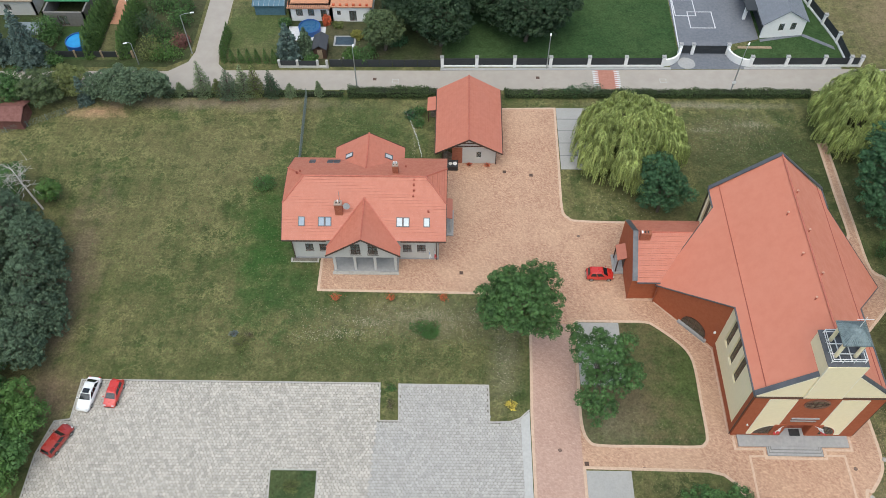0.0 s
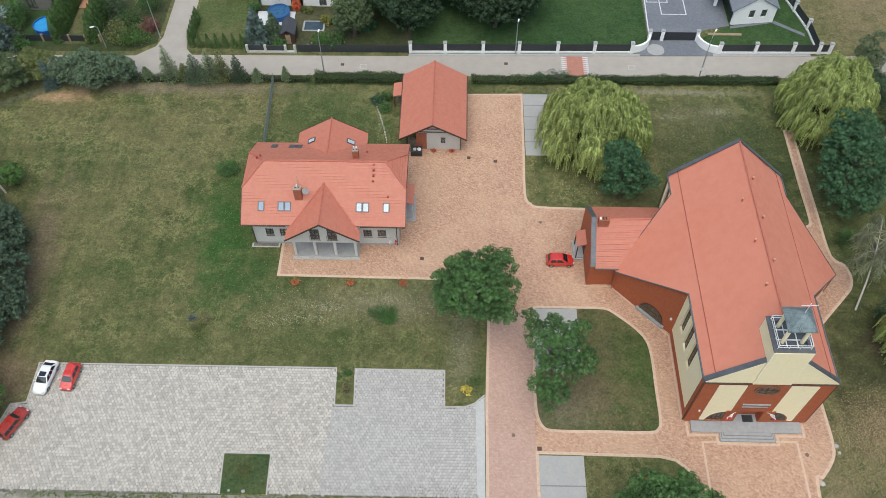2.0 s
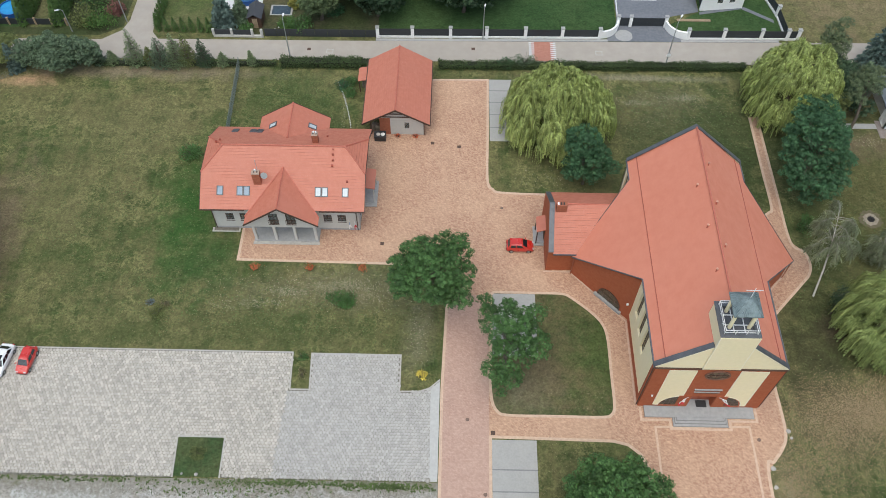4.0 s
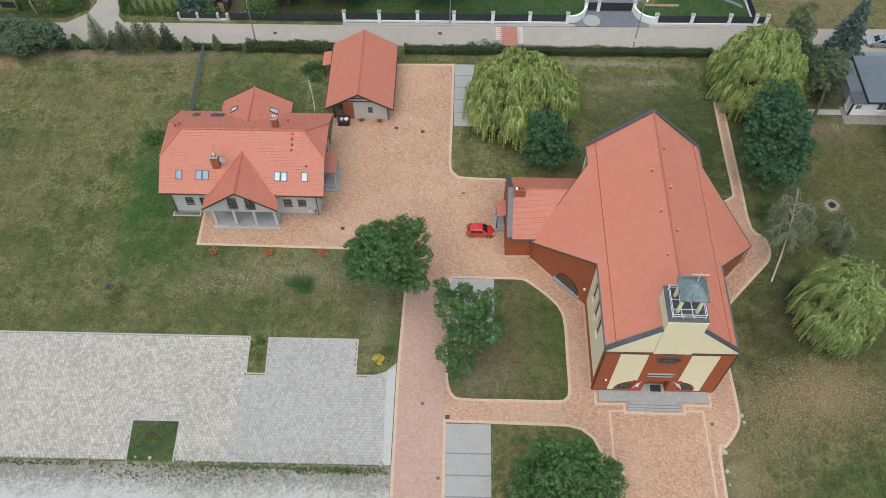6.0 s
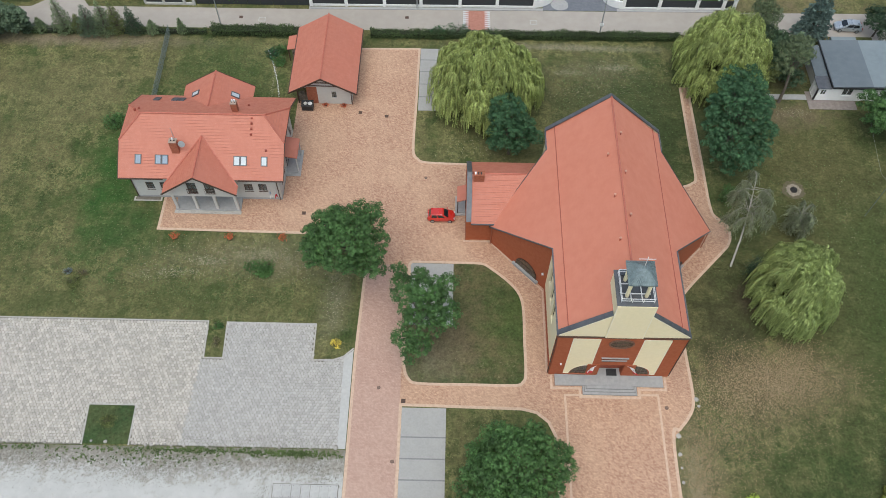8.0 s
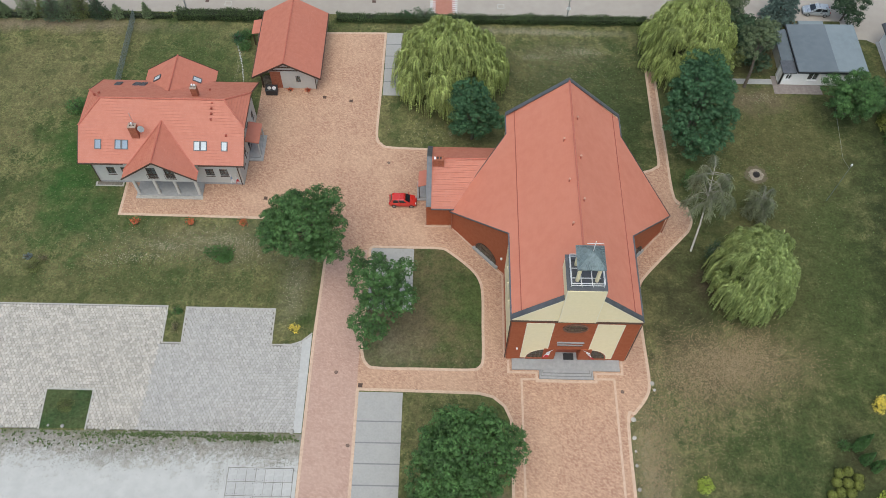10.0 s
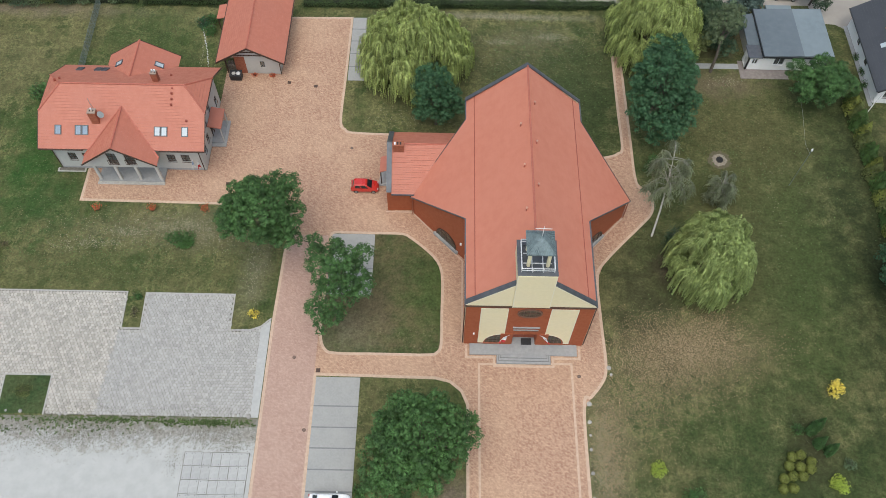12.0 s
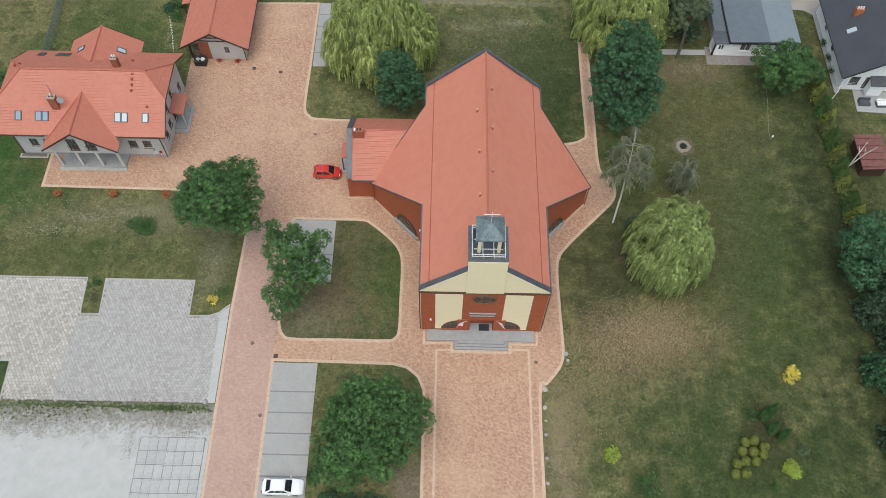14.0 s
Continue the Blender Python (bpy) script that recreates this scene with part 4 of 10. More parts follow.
def hedge(name, p, q, wide, high, mat, label, seed=1, density=130, leaf=0.17, ragged=0.12, group=""):
    """A clipped hedge: a woody core coloured as dark as its inner shade, and leaves all over its faces."""
    rng = np.random.default_rng(seed)
    p, q = np.array(p, float), np.array(q, float)
    run = np.linalg.norm(q - p)
    way = (q - p) / run
    across = np.array([-way[1], way[0]])
    ob = thing(name, (*((p + q) / 2), 0), label, "hedge", group)
    core = bmesh.new()
    a, b = p + way * 0.15, q - way * 0.15
    w = wide / 2 * 0.72
    prism([tuple(a - across * w), tuple(b - across * w), tuple(b + across * w), tuple(a + across * w)], 0.0, high * 0.86, core)
    part("woody_core", core, HEDGE_CORE, ob)
    n = int(run * (wide + 2 * high) * density)
    u = rng.uniform(0, run, n)
    s = rng.uniform(-(wide / 2 + high), wide / 2 + high, n)
    top = np.abs(s) < wide / 2
    off = np.where(top, s, np.sign(s) * wide / 2)
    z = np.where(top, high, high - (np.abs(s) - wide / 2))
    wob = 1 + ragged * np.sin(u * 1.7 + seed) + ragged * np.sin(u * 0.63 + 2)
    xy = p + way * u[:, None] + across * (off * wob)[:, None]
    pts = np.concatenate([xy, (z * np.where(top, wob, 1))[:, None]], 1) + rng.normal(size=(n, 3)) * 0.09
    pts[:, 2] = np.clip(pts[:, 2], 0.04, None)
    leaves("foliage", leaf_quads(rng, pts, leaf), mat, ob)
    return ob


def ball_shrub(name, x, y, r, h, mat, label, seed=1, count=700, leaf=0.12, group=""):
    """A clipped ball: a short stem, and a close skin of scales."""
    rng = np.random.default_rng(seed)
    ob = thing(name, (x, y, 0), label, "shrub", group)
    part("stem", tube([(x, y, -0.05), (x, y, h * 0.5)], 0.04, 6), BARK, ob)
    d = rng.normal(size=(count, 3))
    d /= np.linalg.norm(d, axis=1)[:, None]
    p = np.array([x, y, h * 0.5]) + d * np.array([r, r, h * 0.5]) * rng.uniform(0.8, 1.05, (count, 1)) * (1 + 0.06 * np.sin(d[:, :1] * 9))
    p[:, 2] = np.clip(p[:, 2], 0.03, None)
    leaves("foliage", leaf_quads(rng, p, leaf, 0.2, 0.1, d), mat, ob)
    return ob


def thuja(x, y, height, r, mat, label, seed=1, count=700, group="", leaf=0.18):
    """A column of arborvitae."""
    rng = np.random.default_rng(seed)
    ob = thing("arborvitae", (x, y, 0), label, "tree", group)
    part("trunk", tube([(x, y, -0.05), (x, y, height * 0.9)], [0.07, 0.02], 5), BARK, ob)
    f = rng.uniform(0.02, 1, count) ** 1.2
    a = rng.uniform(0, 6.28, count)
    rr = r * np.minimum(1, (1 - f) * 1.5) ** 0.9 * rng.uniform(0.6, 1.08, count) * (1 + 0.14 * np.sin(3 * a + seed))
    way = np.stack([np.cos(a), np.sin(a), np.full(count, 0.35)], 1)
    p = np.stack([x + rr * np.cos(a), y + rr * np.sin(a), 0.1 + f * height], 1)
    leaves("foliage", leaf_quads(rng, p, leaf, 0.3, 0.1, way), mat, ob)
    return ob


# ---- the ground and what is laid on it ----
bm = bmesh.new()
edges = [-1500, -400, -150, -90, -50, -20, 10, 40, 70, 100, 150, 400, 1500]
grid = [[bm.verts.new((x, y, 0)) for x in edges] for y in edges]
for r0, r1 in zip(grid, grid[1:]):
    for i in range(len(edges) - 1):
        bm.faces.new((r0[i], r0[i + 1], r1[i + 1], r1[i]))
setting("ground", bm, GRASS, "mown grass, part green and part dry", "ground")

COURT = [(-17.6, 57.3), (9.8, 57.0), (9.2, 40), (9.2, -20), (14.8, -20), (14.8, 34.0), (28.6, 33.8), (30.3, 33.4), (31.6, 32.3), (32.3, 30.7), (32.5, -20), (45.4, -20), (45.4, 30.2), (46.3, 31.8),
         (47.5, 33.3), (48.3, 35.4), (48.2, 47.0), (49.3, 49.5), (54.5, 55.1), (55.8, 56.6), (56.3, 58.2), (55.9, 60.2), (54.5, 61.7), (54.4, 84), (53.3, 84), (53.2, 67.4), (52.6, 66.4), (51.4, 65.8), (46, 65.0), (46, 62), (24, 62), (24, 68.8),
         (16.8, 69.0), (15.5, 69.6), (14.8, 71.2), (15.0, 90.7), (5.72, 90.5), (5.72, 79.9), (-2.12, 79.9), (-2.12, 62.34), (-17.6, 62.34)]
setting("pavement_brick", prism(COURT, -0.1, 0.03), BRICK_PAVING, "mottled orange and pink brick paving of yard and paths", "pavement")

setting("pavement_drive", prism([(9.3, -20), (14.7, -20), (14.7, 36.0), (14.75, 48.0), (14.75, 52.6), (9.6, 52.6), (9.3, 40)], 0.0, 0.036), DRIVE_PAVING, "mauve-pink brick paving of the drive", "pavement")


def edging(name, points, mat=None, wide=0.34, closed=False, high=0.055, label="pale brick edging band beside the paving", steps=0):
    line = smooth_line(points, steps, closed) if steps else points
    return setting(name, strip(line, wide, -0.05, high, closed), mat or BORDER_PAVING, label, "kerb")


edging("kerb_terrace", [(-17.6, 62.4), (-17.6, 57.3), (9.7, 57.0)])
edging("kerb_drive_west", [(9.75, 56.9), (9.2, 40), (9.2, -20)])
edging("kerb_drive_east", [(14.8, -20), (14.8, 34.0), (28.6, 33.8), (30.3, 33.4), (31.6, 32.3), (32.3, 30.7), (32.5, -20)])
edging("kerb_church_east", smooth_line([(45.4, -20), (45.4, 15), (45.4, 30.2), (46.3, 31.8), (47.5, 33.3), (48.3, 35.4), (48.2, 41), (48.2, 47.0), (49.3, 49.5), (54.5, 55.1), (55.8, 56.6), (56.3, 58.2), (55.9, 60.2), (54.5, 61.7), (54.4, 70), (54.4, 84)], 5))
edging("kerb_church_north", smooth_line([(53.3, 84), (53.2, 74), (53.2, 67.4), (52.6, 66.4), (51.4, 65.8), (48, 65.1)], 5))
edging("kerb_yard_north", smooth_line([(23.6, 68.8), (16.8, 69.0), (15.5, 69.6), (14.8, 71.2), (14.9, 80), (15.0, 90.7)], 5) + [(5.9, 90.5)])
BAND = "pale inlaid band in the brick forecourt"
edging("band_forecourt", [(33.6, -20), (33.6, 35.6), (44.3, 35.8), (44.3, -20)], wide=0.26, high=0.036, label=BAND)

ISLAND = smooth_line([(14.9, 39.5), (15.0, 46), (15.1, 51), (15.2, 52.9), (17, 53.05), (21, 53.05), (24.0, 53.0), (25.2, 52.4), (27.6, 50.3), (28.8, 48.6), (29.2, 46.5), (29.2, 42), (29.2, 38.2), (28.8, 37.0), (27.6, 36.6), (22, 36.6), (17.2, 36.6), (15.6, 37.1)], 4, True)
setting("lawn_island", prism(ISLAND, 0.0, 0.06), ISLAND_GRASS, "dry mown lawn in a kerbed bed", "lawn")
edging("kerb_island", ISLAND, closed=True, high=0.09)

# grey parking bays in line slabs
for i, (x0, x1, y0, y1, lines) in enumerate(((14.98, 20.0, -2.0, 33.65, [30.2, 27.75, 25.4, 23.05, 20.7, 18.3, 15.9]), (15.2, 20.6, 44.2, 52.85, [50.3, 47.9]), (15.2, 20.4, 78.4, 90.75, [88.4, 86.0, 83.5, 81.0]))):
    ob = setting("parking_bay_%d" % (i + 1), boxes((x0, x1, y0, y1, 0.0, 0.075)), SLAB, "plain grey paved parking bays with dark dividing lines", "parking bay")
    for y in lines:
        part("line", boxes((x0, x1, y - 0.075, y + 0.075, 0.06, 0.081)), SLAB_LINE, ob)

# hexagon parking ground
PARK = [(-44.7, 44.1), (-8.8, 44.1), (-8.6, 39.3), (-6.3, 39.3), (-6.5, 44.0), (4.2, 44.0), (4.25, 39.3), (6.6, 39.35), (7.8, 39.8), (8.95, 40.9), (8.95, 28.7), (-15.0, 28.6), (-15.15, 33.3), (-20.5, 33.3), (-20.2, 28.6), (-47.6, 28.4), (-47.5, 34.7), (-46.5, 38.7), (-44.7, 39.0)]
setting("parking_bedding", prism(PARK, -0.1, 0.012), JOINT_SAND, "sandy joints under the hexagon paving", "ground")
edging("kerb_parking", [(-47.6, 28.4), (-47.5, 34.7), (-46.5, 38.7), (-44.7, 39.0), (-44.7, 44.1), (-8.8, 44.1), (-8.6, 39.3), (-6.3, 39.3), (-6.5, 44.0), (4.2, 44.0), (4.25, 39.3), (6.6, 39.35), (7.8, 39.8), (8.95, 40.9)], KERB_STONE, 0.16, high=0.08, label="thin concrete kerb of the parking ground")
edging("kerb_planting", [(-15.0, 28.6), (-15.15, 33.3), (-20.5, 33.3), (-20.2, 28.6)], KERB_STONE, 0.16, high=0.08, label="thin concrete kerb of a grass bed")
setting("bed_parking", prism([(-15.1, 28.7), (-15.22, 33.2), (-20.4, 33.2), (-20.1, 28.7)], -0.02, 0.05), BED_GRASS, "square bed of dark green grass in the parking ground", "lawn")
setting("strip_concrete", prism([(8.95, 28.7), (8.95, 40.7), (7.9, 39.7), (8.05, 28.7)], 0.0, 0.05), PALE_SLAB, "pale concrete strip beside the drive", "pavement")

# track south of the parking ground
setting("track_sand", prism([(-60, -40), (9.0, -40), (9.0, 28.62), (-60, 28.35)], -0.05, 0.010), SAND, "pale trodden sand, stony and weedy towards the paving", "ground")

# roads
setting("road", prism([(-300, 92.2), (70, 95.1), (300, 96.4), (300, 102), (86, 100.4), (62, 100.0), (-2.5, 99.0), (-37.0, 98.7), (-38.2, 100.2), (-38.5, 103), (-38.4, 190), (-42.5, 190), (-42.5, 103), (-43.2, 100.6), (-46.0, 98.4), (-300, 96.5)], -0.05, 0.02), ASPHALT, "pale worn asphalt lane with a side turning", "road")
setting("pavement_road", prism([(-2.6, 99.0), (34, 99.6), (34, 100.1), (-2.6, 99.5)], -0.05, 0.10), SIDEWALK, "narrow concrete pavement under the white fence", "pavement")
setting("pavement_road_2", prism([(45.6, 99.75), (61, 100.0), (61, 100.5), (45.6, 100.35)], -0.05, 0.10), SIDEWALK, "narrow concrete pavement under the white fence", "pavement")
hump = setting("speed_hump", prism([(21.9, 95.0), (25.3, 95.0), (25.3, 99.3), (21.9, 99.3)], 0.0, 0.06), material("hump_red_pavers", (0.42, 0.19, 0.14), (0.34, 0.15, 0.11), fine=3), "red paved speed hump with white teeth", "speed hump")
for k in range(9):
    y = 95.25 + k * 0.46
    part("tooth", prism([(21.5, y), (22.35, y + 0.02), (22.35, y + 0.22), (21.5, y + 0.24)], 0.02, 0.064), WHITE_PAVERS, hump)
    part("tooth", prism([(24.85, y + 0.02), (25.7, y), (25.7, y + 0.24), (24.85, y + 0.22)], 0.02, 0.064), WHITE_PAVERS, hump)


def manhole(x, y, square=True, z=0.03, r=0.25):
    ob = thing("manhole_cover", (x, y, z), "dark iron drain cover set in the paving", "manhole cover", "drain covers")
    bm = boxes((x - r, x + r, y - r, y + r, z - 0.03, z + 0.012)) if square else disc(x, y, r * 0.85, z - 0.03, z + 0.012, 18)
    part("rim", bm, BROWN_WOOD, ob)
    part("lid", boxes((x - r * 0.75, x + r * 0.75, y - r * 0.75, y + r * 0.75, z, z + 0.02)) if square else disc(x, y, r * 0.72, z, z + 0.02, 18), BROWN_WOOD if square else material("iron_cover", (0.19, 0.125, 0.10), fine=4), ob)


for x, y, sq in ((10.8, 77.2, True), (7.0, 77.8, True), (16.7, 66.4, False), (0.9, 60.2, True), (15.1, 34.45, True), (21.5, 33.95, False), (45.1, 34.3, False), (14.2, 27.4, False), (12.2, 36.0, False)):
    manhole(x, y, sq)
for x, y in ((-12.9, 96.9), (12.8, 97.5)):
    manhole(x, y, True, 0.02, 0.28)
for x, y in ((-9.6, 96.5), (32.4, 97.0)):
    ob = thing("road_marking", (x, y, 0.02), "pale square repair frame in the asphalt", "road marking")
    part("frame", boxes((x - 0.55, x + 0.55, y - 0.5, y - 0.35, 0.0, 0.026), (x - 0.55, x + 0.55, y + 0.35, y + 0.5, 0.0, 0.026), (x - 0.55, x - 0.4, y - 0.35, y + 0.35, 0.0, 0.026), (x + 0.4, x + 0.55, y - 0.35, y + 0.35, 0.0, 0.026)), KERB_STONE, ob)


# ---- the church ----
AX, WEST, EAST, SOUTH, NORTH = 38.70, 31.85, 45.60, 38.15, 66.7
EAVE, RIDGE = 10.15, 16.60
PITCH = (RIDGE - EAVE) / (AX - WEST)
CORNER_X, CORNER_Y, J_SOUTH, J_NORTH = 13.35, 56.2, 49.5, 63.4
church = thing("church", (AX, 52.0, 0), "rust-red and cream rendered church with terracotta roof and open belfry", "church")


def roof_z(d):
    return RIDGE - PITCH * d


# walls
for side in (-1, 1):
    wx = WEST if side < 0 else EAST
    ends = ((wx, J_SOUTH), (wx, SOUTH + 0.45)) if side < 0 else ((wx, SOUTH + 0.45), (wx, J_SOUTH))
    run = J_SOUTH - SOUTH - 0.45
    spots = [1.3, 3.55, 5.85]
    holes = [((u, u + 1.25, 4.3, 9.5) if side < 0 else (run - u - 1.25, run - u, 4.3, 9.5)) for u in spots]
    nave_wall = part("side_wall", wall(*ends, 0, EAVE - 0.32, 0.45, holes), CREAM_WALL, church)
    nx = wx + side * 0.03
    part("plinth", boxes((min(wx, nx), max(wx, nx), SOUTH, J_SOUTH, 0, 1.15)), RED_WALL, church)
    part("corner_pier", boxes((min(wx, nx), max(wx, nx), SOUTH, SOUTH + 1.0, 1.15, EAVE - 0.28)), RED_WALL, church)
    for u0, u1, z0, z1 in holes:
        window(church, *ends, u0, u1, z0, z1, BROWN_WOOD, (1, 5), 0.25, None, STAINED_GLASS)
    # the low triangular side chapel
    cx = AX + side * CORNER_X
    low = roof_z(CORNER_X)
    for (ax, ay), (bx, by), tag in (((wx, J_SOUTH), (cx, CORNER_Y), "s"), ((cx, CORNER_Y), (wx, J_NORTH), "n")):
        za, zb = roof_z(abs(ax - AX)) - 0.22, roof_z(abs(bx - AX)) - 0.22
        inward = Vector((AX - (ax + bx) / 2, CORNER_Y - (ay + by) / 2, 0)).normalized() * 0.4
        part("chapel_wall", solid([(ax, ay, 0), (bx, by, 0), (bx, by, zb), (ax, ay, za)], inward), RED_WALL, church)
    # arched window low in the south chapel wall
    way = Vector((cx - wx, CORNER_Y - J_SOUTH, 0)).normalized()
    outw = Vector((way.y, -way.x, 0)) if (way.y * side) > 0 else Vector((-way.y, way.x, 0))
    start = Vector((wx, J_SOUTH, 0))
    centre = start + way * 3.2
    arch = [(-1.70, 0.55)] + [(1.70 * math.cos(a), 0.85 + 1.75 * math.sin(a)) for a in (math.pi - math.pi * k / 14 for k in range(15))] + [(1.70, 0.55)]
    win = part("arched_window", solid([centre + way * u + Vector((0, 0, z)) + outw * 0.05 for u, z in arch], outw * -0.1), STAINED_GLASS, church, "dark arched window")
    frame_bm = bmesh.new()
    for (u0, z0), (u1, z1) in zip(arch, arch[1:]):
        beam(centre + way * u0 + Vector((0, 0, z0)) + outw * 0.08, centre + way * u1 + Vector((0, 0, z1)) + outw * 0.08, 0.10, 0.12, frame_bm)
    for u in (-0.9, 0.0, 0.9):
        beam(centre + way * u + Vector((0, 0, 0.55)) + outw * 0.07, centre + way * u + Vector((0, 0, 0.85 + 1.75 * math.sqrt(1 - (u / 1.70) ** 2))) + outw * 0.07, 0.07, 0.07, frame_bm, (1, 0.3, 0))
    beam(centre - way * 1.6 + Vector((0, 0, 1.5)) + outw * 0.07, centre + way * 1.6 + Vector((0, 0, 1.5)) + outw * 0.07, 0.06, 0.06, frame_bm)
    part("frame", frame_bm, BROWN_WOOD, win)
    part("sill", solid([centre + way * u + Vector((0, 0, z)) for u, z in ((-2.1, 0.10), (2.1, 0.10), (2.1, 0.50), (-2.1, 0.50))], outw * 0.32), SIDEWALK, win)
    part("wall_lamp", boxes((centre.x + way.x * 2.6 * (-1) - 0.12 + outw.x * 0.15, centre.x - way.x * 2.6 + 0.12 + outw.x * 0.15, centre.y - way.y * 2.6 - 0.12 + outw.y * 0.15, centre.y - way.y * 2.6 + 0.12 + outw.y * 0.15, 3.0, 3.25)), WHITE_METAL, church, "small white wall lamp")
    part("north_wall", wall(((wx, NORTH) if side < 0 else (wx, J_NORTH)), ((wx, J_NORTH) if side < 0 else (wx, NORTH)), 0, EAVE - 0.32, 0.45, [(1.0, 2.1, 4.5, 9.2)]), CREAM_WALL, church)
    window(church, *(((wx, NORTH), (wx, J_NORTH)) if side < 0 else ((wx, J_NORTH), (wx, NORTH))), 1.0, 2.1, 4.5, 9.2, BROWN_WOOD, (1, 4), 0.2, None, STAINED_GLASS)
    # one roof plane from ridge to eaves, running down over the chapel
    run_v = math.hypot(AX - WEST, RIDGE - EAVE)
    per_x = run_v / (AX - WEST)
    v_of = lambda d: (CORNER_X - d) * per_x
    e = abs(wx - AX) + 0.12
    edge = CORNER_X + 0.35
    outline = [(SOUTH + 0.42, v_of(0)), (NORTH, v_of(0)), (NORTH, v_of(e)), (J_NORTH + 0.2, v_of(e)), (CORNER_Y + 0.05, v_of(edge)), (J_SOUTH - 0.35, v_of(e)), (SOUTH + 0.42, v_of(e))]
    slope("roof_slope", (cx, 0, roof_z(CORNER_X)), (0, 1, 0), (-side, 0, PITCH), outline, church, ROOF_SHEET, 0.42, 0.003, 0.12)
    sx = AX + side * (e - 0.95)
    part("seam", beam((sx, SOUTH + 0.3, roof_z(e - 0.95) + 0.03), (sx, NORTH - 0.3, roof_z(e - 0.95) + 0.03), 0.09, 0.05), ROOF_SEAM, church)
    gx = AX + side * (e + 0.07)
    for y0, y1 in ((SOUTH, J_SOUTH - 0.4), (J_NORTH + 0.2, NORTH)):
        part("gutter", beam((gx, y0, EAVE - 0.17), (gx, y1, EAVE - 0.17), 0.16, 0.14), GREY_SHEET, church)
    pts = ((AX + side * e, J_SOUTH - 0.4, roof_z(e) - 0.06), (AX + side * edge, CORNER_Y, roof_z(edge) - 0.06), (AX + side * e, J_NORTH + 0.2, roof_z(e) - 0.06))
    part("gutter", beam(pts[0], pts[1], 0.15, 0.14), GREY_SHEET, church)
    part("gutter", beam(pts[1], pts[2], 0.14, 0.14), BLACK_METAL, church)
    part("downpipe", tube([(gx, SOUTH + 0.12, EAVE - 0.2), (gx, SOUTH + 0.12, 0.1)], 0.06, 7), BROWN_WOOD, church)
    dx, dy = AX + side * (edge - 0.25), CORNER_Y - 0.2
    part("downpipe", tube([(dx, dy, roof_z(edge) - 0.1), (dx, dy, 0.1)], 0.06, 7), BRICK_RED, church)

# gable walls at both ends
part("gable_wall", solid([(WEST, NORTH, 0), (EAST, NORTH, 0), (EAST, NORTH, EAVE), (AX, NORTH, RIDGE - 0.1), (WEST, NORTH, EAVE)], (0, -0.4, 0)), CREAM_WALL, church)
front = part("front_wall", wall((WEST + 0.002, SOUTH), (EAST - 0.002, SOUTH), 0, 10.0, 0.45, [(5.55, 8.25, 0.0, 2.9)]), RED_WALL, church, "rust-red front wall")
part("front_gable", solid([(WEST, SOUTH, 10.0), (EAST, SOUTH, 10.0), (EAST, SOUTH, EAVE + 0.1), (AX + 2.0, SOUTH, 14.75), (AX - 2.0, SOUTH, 14.75), (WEST, SOUTH, EAVE + 0.1)], (0, 0.42, 0)), CREAM_WALL, church)
part("cornice", boxes((WEST - 0.12, EAST + 0.12, SOUTH - 0.14, SOUTH, 9.9, 10.06)), BROWN_WOOD, church)
